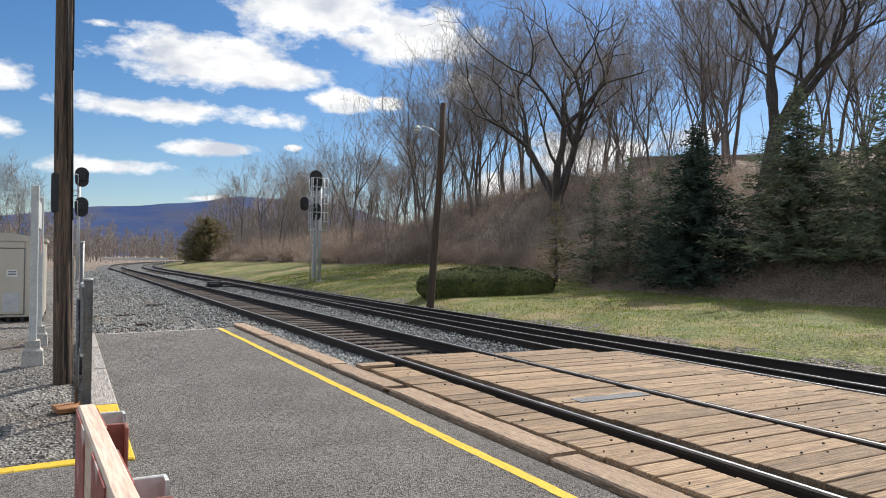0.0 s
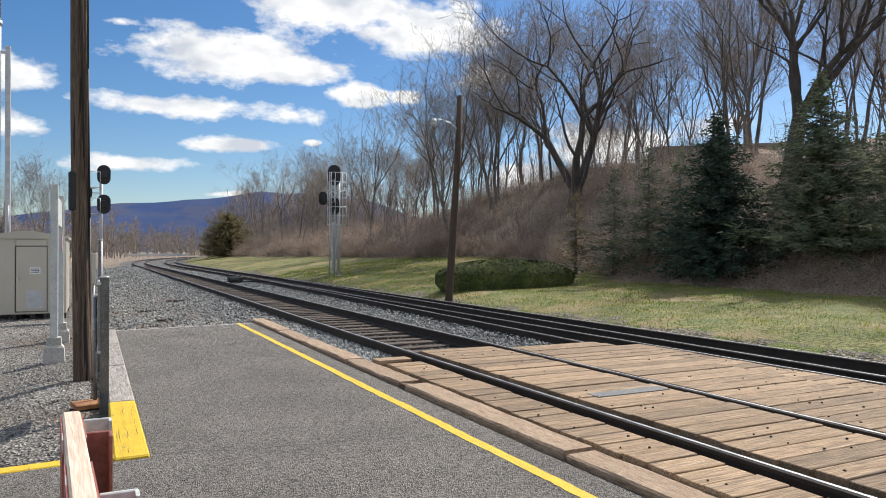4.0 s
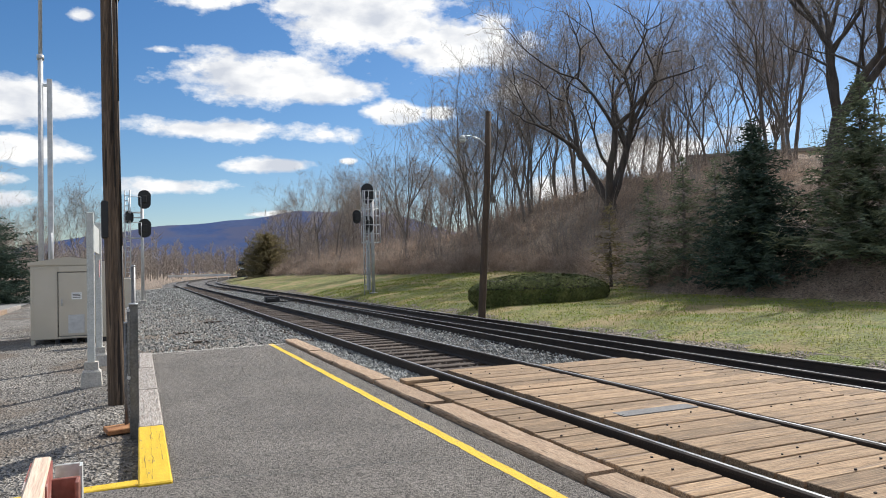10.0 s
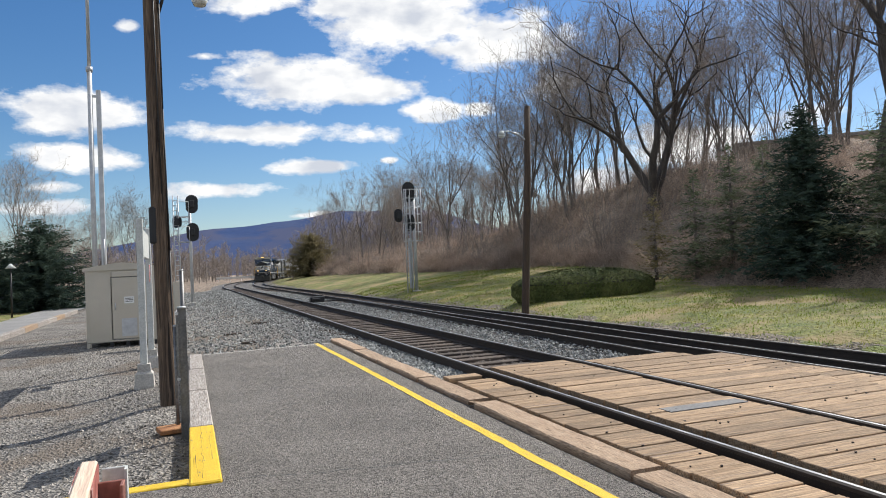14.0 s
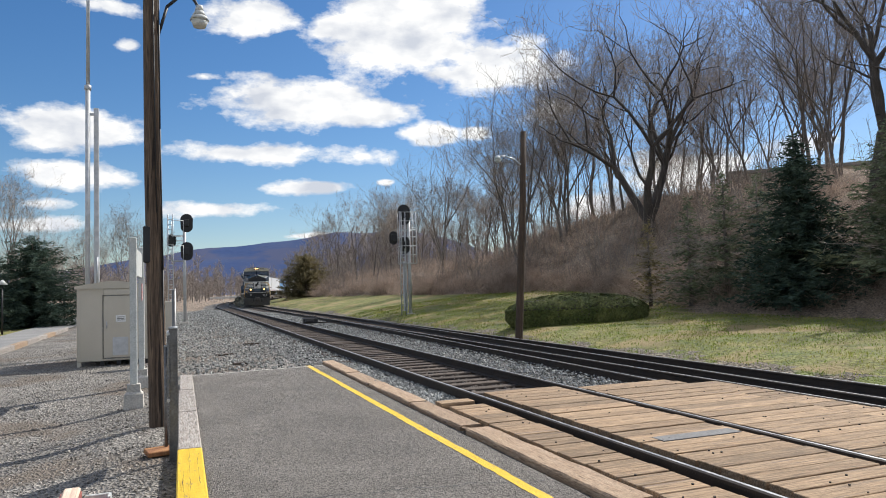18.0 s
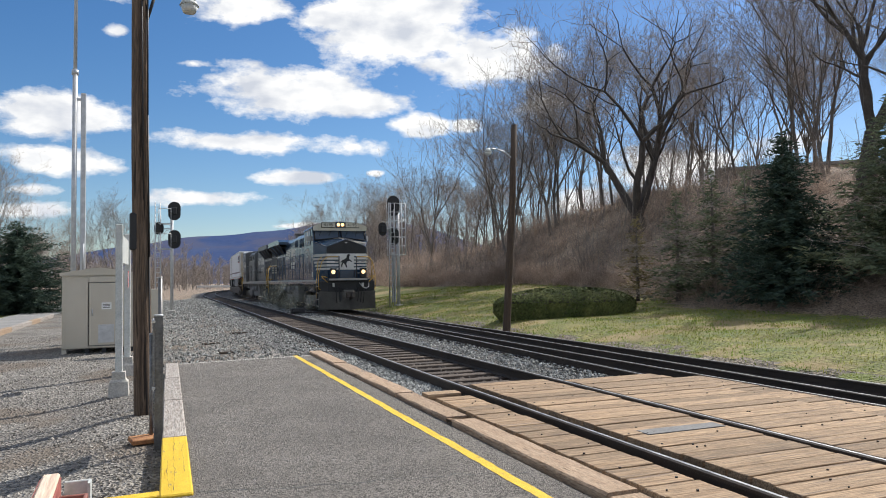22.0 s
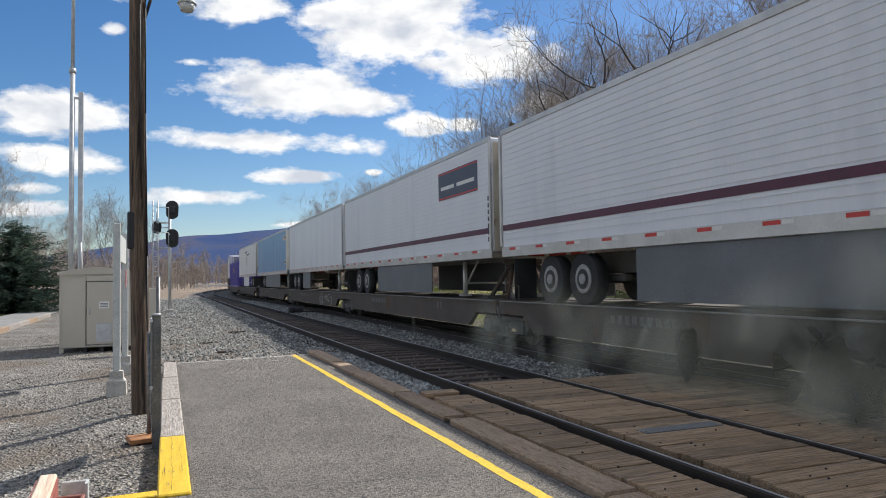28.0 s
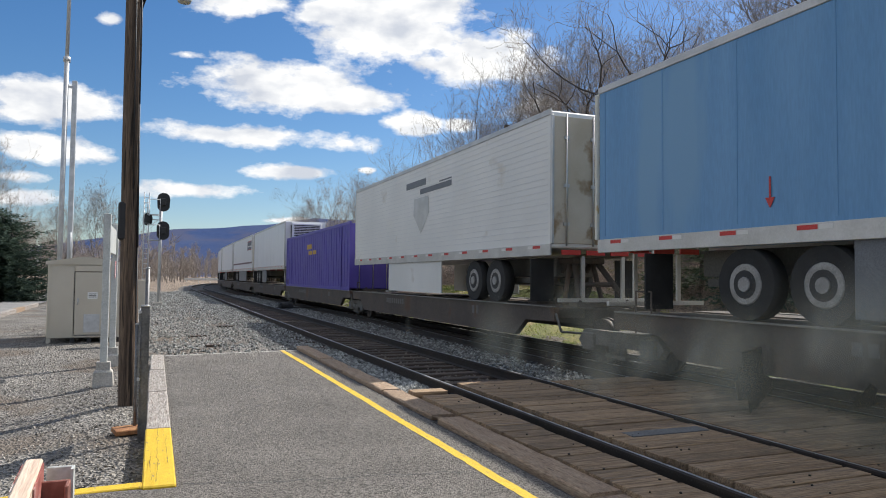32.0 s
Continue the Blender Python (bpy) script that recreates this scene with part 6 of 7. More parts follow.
    for y in (-0.95, -0.30, 0.30, 0.95):
        bm = B()
        rod(bm, (-TB - 0.06, y, TZ0 + 0.2), (-TB - 0.06, y, TZ1 - 0.1), 0.022, seg=6)
        for z in (2.7, 3.5, 4.5):
            box(bm, -TB - 0.075, -TB - 0.03, y - 0.06, y + 0.06, z, z + 0.07)
        part("locking_bar", bm, M_TRIM, door)
    bm = B()
    box(bm, -TB - 0.034, -TB - 0.031, -1.0, -0.1, 4.35, 4.65)
    part("door_writing", bm, M_BLACK, door)
    for y in (-1.2, -0.6, 0.0, 0.6):
        bm = B()
        box(bm, -TB - 0.05, -TB - 0.02, y, y + 0.45, TZ0 + 0.02, TZ0 + 0.12)
        part("rear_reflector", bm, M_REDMARK, tr)
    # running gear
    bm = B()
    box(bm, -6.6, -3.5, -0.5, 0.5, 1.65, TZ0, 0.02)
    axles = (-5.0, -3.75) if style in ("blue", "grey") else (-5.6, -4.35)
    for x in axles:
        rod(bm, (x, -1.0, 1.545), (x, 1.0, 1.545), 0.09, seg=8)
    for s in (-1, 1):
        box(bm, -6.3, -3.7, s * 0.62 - 0.06, s * 0.62 + 0.06, 1.5, 1.62)
    part("axle_frame", bm, M_UNDER, tr)
    for x in axles:
        for y in (-1.08, 1.08):
            tyre(tr, x, y, M_RIM)
    bm = B()
    for y in (-0.75, 0.75):
        rod(bm, (4.7, y, 1.12), (4.7, y, TZ0), 0.07, seg=8)
        box(bm, 4.55, 4.85, y - 0.13, y + 0.13, 1.08, 1.13)
        rod(bm, (4.7, y, 1.3), (5.3, y * 0.8, TZ0), 0.03, seg=6)
    rod(bm, (4.7, -0.75, 1.45), (4.7, 0.75, 1.45), 0.03, seg=6)
    part("landing_gear", bm, M_TRIM, tr)
    for s in (-1, 1):
        bm = B()
        box(bm, -7.0, -6.97, s * 1.08 - 0.28, s * 1.08 + 0.28, 1.12, TZ0 - 0.05)
        part("mud_flap", bm, M_RUBBER, tr)
    bm = B()
    box(bm, -TB - 0.02, -TB + 0.05, -1.1, 1.1, 1.12, 1.2)
    for y in (-0.5, 0.5):
        box(bm, -TB, -TB + 0.05, y - 0.04, y + 0.04, 1.2, TZ0)
    part("bumper_guard", bm, M_TRIM, tr)
    return tr


def container(label):
    ct = thing("container", label=label, category="container", group="train")
    Z0, Z1 = 1.03, 3.95
    bm = B()
    box(bm, -TL, TL, -1.28, 1.28, Z0 + 0.1, Z1 - 0.08, 0.02)
    part("body", bm, M_PURPLE, ct)
    bm = B()
    for s in (-1, 1):
        for z in (Z0, Z1 - 0.14):
            box(bm, -TL, TL, s * 1.28 - 0.03, s * 1.28 + 0.03, z, z + 0.14, 0.01)
        for x in (-TL, -6.1, 6.1, TL - 0.12):
            box(bm, x, x + 0.12, s * 1.29 - 0.03, s * 1.29 + 0.03, Z0, Z1)
        for i in range(30):
            x = -7.5 + i * 0.5
            box(bm, x, x + 0.22, s * 1.284 - 0.014, s * 1.284 + 0.014, Z0 + 0.16, Z1 - 0.16)
    part("frame", bm, M_PURPLE, ct)
    bm = B()
    for s in (-1, 1):
        y = s * 1.302
        for x0, x1, z0, z1 in ((-1.4, -0.2, 3.05, 3.3), (-1.0, -0.1, 2.75, 2.95), (0.1, 0.9, 2.75, 2.95)):
            box(bm, x0, x1, y - 0.002, y + 0.002, z0, z1)
    part("side_mark", bm, M_HANDRAIL, ct, "orange logo blocks")
    bm = B()
    for y0, y1, z0, z1 in ((-1.0, -0.3, 3.3, 3.55), (-0.9, -0.45, 2.6, 2.95)):
        box(bm, TL, TL + 0.006, y0, y1, z0, z1)
    part("end_writing", bm, M_WHITE, ct)
    bm = B()
    for y in (-0.9, -0.3, 0.3, 0.9):
        rod(bm, (TL + 0.03, y, Z0 + 0.1), (TL + 0.03, y, Z1 - 0.1), 0.02, seg=6)
    part("locking_bar", bm, M_TRIM, ct)
    return ct


def scrawl(car):
    """Pale painted loops on the sill of one car."""
    y = -1.326
    car["label"] = "dark flat car platform with pale painted loops on its sill"
    for cx, cz, rx, rz, a0, a1 in ((3.0, 0.66, 0.42, 0.30, 40, 330), (3.05, 0.66, 0.2, 0.14, 0, 360), (3.9, 0.80, 0.14, 0.14, 180, 360), (4.35, 0.64, 0.14, 0.2, -20, 200), (4.85, 0.72, 0.2, 0.18, 60, 280), (5.25, 0.60, 0.12, 0.2, -90, 120)):
        bm = B()
        pts = [(cx + rx * math.cos(radians(a0 + (a1 - a0) * i / 14)), y, cz + rz * math.sin(radians(a0 + (a1 - a0) * i / 14))) for i in range(15)]
        pipe(bm, pts, 0.014, 4)
        part("painted_loop", bm, M_LETTER, car, "pale painted loop")


def build_train():
    far = pose(400, 400, 0)
    lead = locomotive("4195", True, True)
    TRAIN.append((lead, 11.15, False))
    second = locomotive("4104", False, False)
    TRAIN.append((second, 30.0, True))
    stripe = trailer("stripe", "white refrigerated trailer with a maroon stripe and navy panel")
    plain = trailer("plain", "plain white refrigerated trailer")
    blue = trailer("blue", "blue box trailer with a red arrow")
    grey = trailer("grey", "grimy pale grey trailer riding doors first")
    box_ = container("deep purple steel container on a flat car")
    order = [("s", 0), ("s", 0), ("p", 0), ("b", 0), ("g", 1), ("c", 0), ("p", 0), ("s", 0), ("p", 0), ("p", 0), ("p", 0), ("b", 0), ("p", 0)]
    base = {"s": stripe, "p": plain, "b": blue, "g": grey, "c": box_}
    used = set()
    car0 = flatcar(0)
    starts = [45.4, 61.4, 77.3, 93.2, 111.0] + [127.2 + 16.2 * i for i in range(8)]
    for i, (k, flip) in enumerate(order):
        mid = starts[i] + TL
        ob = base[k] if k not in used else copy_thing(base[k], pose(0, 0, 0))
        used.add(k)
        car = car0 if i == 0 else copy_thing(car0, pose(0, 0, 0))
        if i == 2:
            scrawl(car)
        TRAIN.append((ob, mid, bool(flip)))
        TRAIN.append((car, mid, False))


build_train()

# ---------------------------------------------------------------- woods


def tube_mesh(segs, sides):
    """segs: (a, b, ra, rb) tapered limbs, joined into vertex and face lists."""
    verts, faces = [], []
    for a, b, ra, rb in segs:
        d = b - a
        if d.length < 1e-5:
            continue
        d.normalize()
        u = d.orthogonal().normalized()
        v = d.cross(u)
        n = sides if ra > 0.012 else 3
        k = len(verts)
        for c, r in ((a, ra), (b, rb)):
            for i in range(n):
                t = 2 * math.pi * i / n
                verts.append(c + (u * math.cos(t) + v * math.sin(t)) * r)
        for i in range(n):
            j = (i + 1) % n
            faces.append((k + i, k + j, k + n + j, k + n + i))
    return verts, faces


def bare_tree(seed, height, r0, fork, spread, levels, twigs, limb=0.5, lean=0.05, bole=0.3):
    """Tapered trunk with forking limbs, and a crown of bare twigs."""
    rng = random.Random(seed)
    wood, fine = [], []

    def grow(p, d, length, r, level):
        n = 4 if level < 2 else 3
        pts = [p]
        for i in range(n):
            d = (d + Vector((rng.uniform(-1, 1), rng.uniform(-1, 1), rng.uniform(-0.6, 0.9))) * (0.15 + 0.06 * level)).normalized()
            d = (d + Vector((0, 0, 0.06))).normalized()
            q = p + d * length / n
            ra, rb = max(0.008, r * (1 - 0.36 * i / n)), max(0.0065, r * (1 - 0.36 * (i + 1) / n))
            (wood if r > 0.022 else fine).append((p, q, ra, rb))
            p = q
            pts.append((p, d, rb))
            if level >= 1 and i >= 1 and level < levels and rng.random() < limb:
                side = Vector((rng.uniform(-1, 1), rng.uniform(-1, 1), rng.uniform(-0.1, 0.7))).normalized()
                grow(p, (d * 0.65 + side * 0.9).normalized(), length * rng.uniform(0.45, 0.7), rb * rng.uniform(0.4, 0.62), level + 1)
        if level >= levels:
            return
        count = fork + (1 if level == 0 else 0) if level < 2 else (2 if rng.random() < 0.8 else 3)
        base = rng.uniform(0, 6.28)
        for i in range(count):
            a = base + 6.28 * i / count + rng.uniform(-0.5, 0.5)
            s = spread * (0.8 if level == 0 else 1) * rng.uniform(0.6, 1.25)
            u = d.orthogonal().normalized()
            v = d.cross(u)
            nd = (d + (u * math.cos(a) + v * math.sin(a)) * s + Vector((0, 0, 0.12))).normalized()
            grow(p, nd, (height * 0.34 if level == 0 else length) * rng.uniform(0.60, 0.86), pts[-1][2] * rng.uniform(0.66, 0.88), level + 1)

    first = height * bole * rng.uniform(0.85, 1.15)
    grow(Vector((0, 0, -0.3)), Vector((rng.uniform(-lean, lean), rng.uniform(-lean, lean), 1)).normalized(), first, r0, 0)
    ends = [s[1] for s in fine]
    for _ in range(int(twigs * 1.5)):
        p = rng.choice(ends)
        d = Vector((rng.uniform(-1, 1), rng.uniform(-1, 1), rng.uniform(-0.3, 1.1))).normalized()
        q = p + d * rng.uniform(0.4, 1.0)
        fine.append((p, q, 0.0062, 0.004))
        for f in (0.4, 0.75):                            # side shoots
            e = (d + Vector((rng.uniform(-1, 1), rng.uniform(-1, 1), rng.uniform(-0.4, 0.9)))).normalized()
            a = p + (q - p) * f
            fine.append((a, a + e * rng.uniform(0.2, 0.5), 0.0048, 0.003))
    top = max(s[1].z for s in wood + fine)
    k = height / top
    scale = lambda segs: [(a * k, b * k, ra, rb) for a, b, ra, rb in segs]
    return scale(wood), scale(fine)


def make_tree(seed, height, r0, fork, spread, levels, twigs, label, limb=0.5, lean=0.05, bole=0.3, bark=None):
    wood, fine = bare_tree(seed, height, r0, fork, spread, levels, twigs, limb, lean, bole)
    tree = thing("bare_tree", pose(0, 0, 0), label=label, category="tree", group="bare trees on the bank")
    v, f = tube_mesh(wood, 6)
    mesh_of("trunk", v, f, bark or M_BARK, tree, True)
    v, f = tube_mesh(fine, 3)
    mesh_of("crown", v, f, M_TWIG, tree)
    return tree


def build_woods():
    kinds = [make_tree(11, 15, 0.125, 2, 0.55, 5, 330, "slender bare grey-brown tree on the bank", 0.5),
             make_tree(12, 17, 0.135, 2, 0.42, 5, 330, "tall bare straight tree on the bank", 0.5, 0.05, 0.36),
             make_tree(13, 13, 0.115, 2, 0.65, 5, 300, "bare forked tree on the bank", 0.5, 0.08, 0.24),
             make_tree(14, 15, 0.145, 3, 0.55, 4, 360, "bare multi-limbed tree on the bank", 0.6, 0.08, 0.2),
             make_tree(15, 11, 0.08, 2, 0.55, 4, 260, "thin bare young tree on the bank", 0.55)]
    rng = random.Random(77)
    used = set()

    def plant(x, y, k, label=""):
        kd = rng.choice(kinds)
        m = Matrix.Translation((x, y, ground_z(x, y) - 0.1)) @ Matrix.Rotation(rng.uniform(0, 6.28), 4, "Z") @ Matrix.Rotation(rng.uniform(-0.05, 0.05), 4, "X")
        if kd not in used:
            kd.matrix_basis = m
            used.add(kd)
            return
        t = copy_thing(kd, m)
        t.scale = (k, k, k)
        if label:
            t["label"] = label
    for y0, y1, n, d0, d1 in ((4, 24, 11, 24, 44), (24, 44, 38, 18, 46), (44, 64, 34, 11, 40), (64, 110, 40, 9.5, 34), (110, 190, 36, 8, 30)):
        for _ in range(n):
            y = rng.uniform(y0, y1)
            d = rng.uniform(d0, d1)
            far = smooth(32, 70, y)
            plant(10.3 + d + bend(y), y, rng.uniform(0.8, 1.12) * (1 - 0.22 * far))
    for _ in range(10):
        plant(rng.uniform(21, 31), rng.uniform(43, 55), rng.uniform(0.8, 1.0))
    for _ in range(14):
        plant(rng.uniform(-22, -3), rng.uniform(58, 90), rng.uniform(0.5, 0.8), "bare tree beyond the yard")
    for _ in range(7):
        plant(rng.uniform(-9.5, -3.0), rng.uniform(50, 62), rng.uniform(0.5, 0.66), "bare tree beyond the yard")
    rng = random.Random(5)
    for _ in range(8):                                   # the top of the bank above the lawn
        y = rng.uniform(12, 24)
        plant(rng.uniform(36, 50), y, rng.uniform(0.85, 1.1))
    # two big spreading trees
    big = make_tree(33, 15.5, 0.60, 3, 0.95, 6, 900, "large bare spreading tree with dark crooked limbs on the slope", 0.45, 0.05, 0.075, M_BARK_DARK)
    x, y = 26.5, 35.6
    big.matrix_basis = Matrix.Translation((x, y, ground_z(x, y) - 0.2)) @ Matrix.Rotation(0.6, 4, "Z")
    big2 = make_tree(38, 17.0, 0.50, 3, 0.80, 6, 500, "huge dark bare tree with thick crooked limbs", 0.45, 0.16, 0.22, M_BARK_DARK)
    x, y = 29.2, 22.6
    big2.matrix_basis = Matrix.Translation((x, y, ground_z(x, y) - 0.2)) @ Matrix.Rotation(2.2, 4, "Z")


build_woods()


def build_far_woods():
    """The leafless wood beyond the curve: upright stems with rising limbs, too far to tell apart."""
    rng = random.Random(41)
    segs = []
    spots = [(bend(y) + rng.uniform(-75, -4), y) for y in [rng.uniform(135, 340) for _ in range(520)]]
    spots += [(bend(y) + rng.uniform(14, 60), y) for y in [rng.uniform(105, 360) for _ in range(360)]]
    spots += [(bend(y) + rng.uniform(-6, 14), y) for y in [rng.uniform(345, 420) for _ in range(120)]]
    spots += [(rng.uniform(-120, -30), rng.uniform(75, 190)) for _ in range(160)]
    for x, y in spots:
        h = rng.uniform(5, 11)
        p = Vector((x, y, ground_z(x, y) - 0.2))
        d = Vector((rng.uniform(-.12, .12), 0, 1)).normalized()
        r = 0.06 + h * 0.008
        top = p + d * h
        segs.append((p, top, r, 0.03))
        for _ in range(20):
            t = rng.uniform(0.1, 0.95)
            a = p + d * h * t
            L = h * rng.uniform(0.12, 0.34) * (1.15 - t * 0.6)
            q = a + Vector((rng.uniform(-1, 1), rng.uniform(-1, 1), rng.uniform(0.5, 1.6))).normalized() * L
            segs.append((a, q, 0.06, 0.035))
            for _ in range(2):
                b = a + (q - a) * rng.uniform(0.4, 0.9)
                segs.append((b, b + Vector((rng.uniform(-1, 1), rng.uniform(-1, 1), rng.uniform(0.2, 1.4))).normalized() * L * 0.6, 0.05, 0.03))
    v, f = tube_mesh(segs, 3)
    tagged(mesh_of("far_woods", v, f, M_TWIG), "hazy brown leafless wood beyond the curve", "woods", kind="stuff")


build_far_woods()


def spruce_mesh(seed, h, w, dens, droop, power=0.8):
    """Needle sprays in whorls: many thin blades, denser near the trunk."""
    rng = random.Random(seed)
    verts, faces = [], []
    z = 0.35
    while z < h:
        f = 1 - z / h
        reach = w * (f ** power) * rng.uniform(0.85, 1.12) + 0.12
        n = max(4, int(dens * (5 + 9 * f)))
        base = rng.uniform(0, 6.28)
        for i in range(n):
            a = base + 6.28 * i / n + rng.uniform(-0.25, 0.25)
            L = reach * rng.uniform(0.72, 1.1)
            out = Vector((math.cos(a), math.sin(a), 0))
            zb = z + rng.uniform(-0.32, 0.32)
            tip = rng.uniform(-0.25, 0.45)
            if rng.random() < 0.12:
                L *= 0.6
            side = Vector((-math.sin(a), math.cos(a), 0))
            m = max(5, int(L * 15))
            for j in range(m):
                t = (j + rng.random()) / m
                p = out * (L * t) + Vector((0, 0, zb - droop * L * t * (1.1 - 0.6 * t) + tip * t * t * L * 0.6 + rng.uniform(-0.12, 0.12)))
                wd = 0.25 * (1 - 0.4 * t) * (0.6 + L * 0.3)
                for s in (-1, 1):
                    d = (out * rng.uniform(0.5, 1.1) + side * s * rng.uniform(0.5, 1.2) + Vector((0, 0, rng.uniform(-0.6, 0.55)))).normalized()
                    q = p + d * wd * rng.uniform(0.8, 1.5)
                    up = Vector((rng.uniform(-1, 1), rng.uniform(-1, 1), rng.uniform(-0.4, 1))).normalized() * 0.042
                    k = len(verts)
                    verts += [p + up, p - up, q]
                    faces.append((k, k + 1, k + 2))
        z += 0.17 + 0.10 * f
    return verts, faces


def build_spruces():
    def spruce(seed, x, y, h, w, dens, droop, mat, label, power=0.8, dead=0):
        zz = ground_z(x, y)
        t = thing("spruce_tree", pose(x, y, zz - 0.05), label=label, category="tree", group="evergreens on the bank")
        bm = B()
        rod(bm, (0, 0, -0.2), (0.0, 0, h * 0.96), 0.06 + h * 0.012, 0.02, 8)
        part("trunk", bm, M_BARK, t)
        v, f = spruce_mesh(seed, h, w, dens, droop, power)
        mesh_of("crown", v, f, mat, t)
        if dead:
            rng = random.Random(seed + 50)
            segs = []
            for _ in range(dead):
                z = h * rng.uniform(0.04, 0.75)
                a = rng.uniform(0, 6.28)
                L = w * (1 - z / h) ** power * rng.uniform(0.7, 1.15)
                p = Vector((0, 0, z))
                d = Vector((math.cos(a), math.sin(a), rng.uniform(-0.25, 0.2)))
                for j in range(3):
                    q = p + (d + Vector((rng.uniform(-.2, .2), rng.uniform(-.2, .2), rng.uniform(-.15, .15)))) * L / 3
                    segs.append((p, q, 0.016 - 0.004 * j, 0.012 - 0.004 * j))
                    for _ in range(5):
                        e = (d + Vector((rng.uniform(-1.3, 1.3), rng.uniform(-1.3, 1.3), rng.uniform(-.7, .5)))).normalized()
                        segs.append((q, q + e * rng.uniform(0.2, 0.55), 0.006, 0.003))
                    p = q
            v, f = tube_mesh(segs, 3)
            mesh_of("dead_wood", v, f, M_TWIG, t)["label"] = "grey-brown dead branches"
    spruce(1, 20.6, 19.0, 5.9, 2.5, 2.2, 0.32, M_SPRUCE, "dense dark blue-green spruce at the foot of the bank", 0.68)
    spruce(2, 22.6, 16.2, 6.0, 3.3, 1.5, 0.22, M_PINE, "tall loose green spruce at the edge of the lawn", 0.8, 50)
    spruce(3, 20.2, 24.4, 4.6, 1.7, 0.5, 0.12, M_PINE, "thin half-bare evergreen at the foot of the bank", 0.8, 70)
    spruce(4, 20.9, 23.0, 5.0, 1.9, 0.6, 0.15, M_PINE, "thin evergreen at the foot of the bank", 0.8, 70)
    spruce(5, 21.6, 21.9, 4.5, 1.8, 0.55, 0.15, M_PINE, "loose evergreen behind the lawn", 0.8, 60)
    spruce(6, 22.6, 12.4, 6.4, 3.2, 1.4, 0.2, M_PINE, "tall green evergreen with dead lower branches beside the lawn", 0.8, 50)
    spruce(7, 19.6, 26.4, 3.6, 1.5, 0.45, 0.12, M_OLIVE, "small brownish evergreen at the foot of the bank", 0.8, 50)
    spruce(9, 17.9, 110, 6.6, 4.6, 2.0, 0.0, M_OLIVE, "broad olive-brown evergreen beside the far track", 0.34)
    spruce(10, -9.6, 54, 6.0, 4.6, 1.8, 0.2, M_SPRUCE, "broad dark evergreen beyond the side road", 0.5)
    spruce(12, -16.5, 60, 5.6, 3.6, 1.6, 0.2, M_SPRUCE, "rounded dark evergreen beyond the side road", 0.5)
    spruce(11, -13.2, 56, 5.6, 4.4, 1.5, 0.2, M_SPRUCE, "dark evergreen beyond the side road", 0.6)


build_spruces()


def build_hedge():
    h = thing("hedge", pose(14.0, 23.3, 0.1), label="low clipped dark green oval hedge on the lawn", category="hedge")
    rng = random.Random(5)
    verts, faces = [], []

    for _ in range(22000):
        phi = rng.uniform(0, 6.283)
        edge = 1.0 + 0.05 * noise.noise((math.cos(phi) * 3, math.sin(phi) * 3, 0))
        if rng.random() < 0.42:                         # steep sides
            z = rng.uniform(0.0, 0.60)
            r = (0.93 + 0.07 * smooth(0, 0.3, z)) * edge * rng.uniform(0.96, 1.01)
            n = Vector((math.cos(phi) / 3, math.sin(phi) / 1.25, 0.0))
        else:                                           # clipped, gently domed top
            r = math.sqrt(rng.random())
            z = 0.58 + 0.56 * (1 - r ** 2.4) ** 0.62 + 0.03 * noise.noise((r * math.cos(phi) * 4, r * math.sin(phi) * 3, 7)) + rng.uniform(-0.02, 0.02)
            n = Vector((math.cos(phi) * r ** 3 * 0.5, math.sin(phi) * r ** 3 * 0.8, 0.9))
            r *= edge
        p = Vector((3.0 * math.cos(phi) * r, 1.25 * math.sin(phi) * r, z))
        n = (n.normalized() + Vector((rng.uniform(-1, 1), rng.uniform(-1, 1), rng.uniform(-1, 1))) * 0.42).normalized()
        a = n.orthogonal().normalized()
        b = n.cross(a) * 0.04
        a = a * 0.05
        k = len(verts)
        verts += [p + a, p + b, p - a, p - b]
        faces.append((k, k + 1, k + 2, k + 3))
    mesh_of("leaves", verts, faces, M_HEDGE, h)
    # solid dark core, standing in for the shade between the leaves
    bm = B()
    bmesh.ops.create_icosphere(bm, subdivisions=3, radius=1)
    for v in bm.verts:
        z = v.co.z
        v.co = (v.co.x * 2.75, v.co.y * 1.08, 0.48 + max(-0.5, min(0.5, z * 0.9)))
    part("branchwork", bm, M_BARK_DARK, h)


build_hedge()


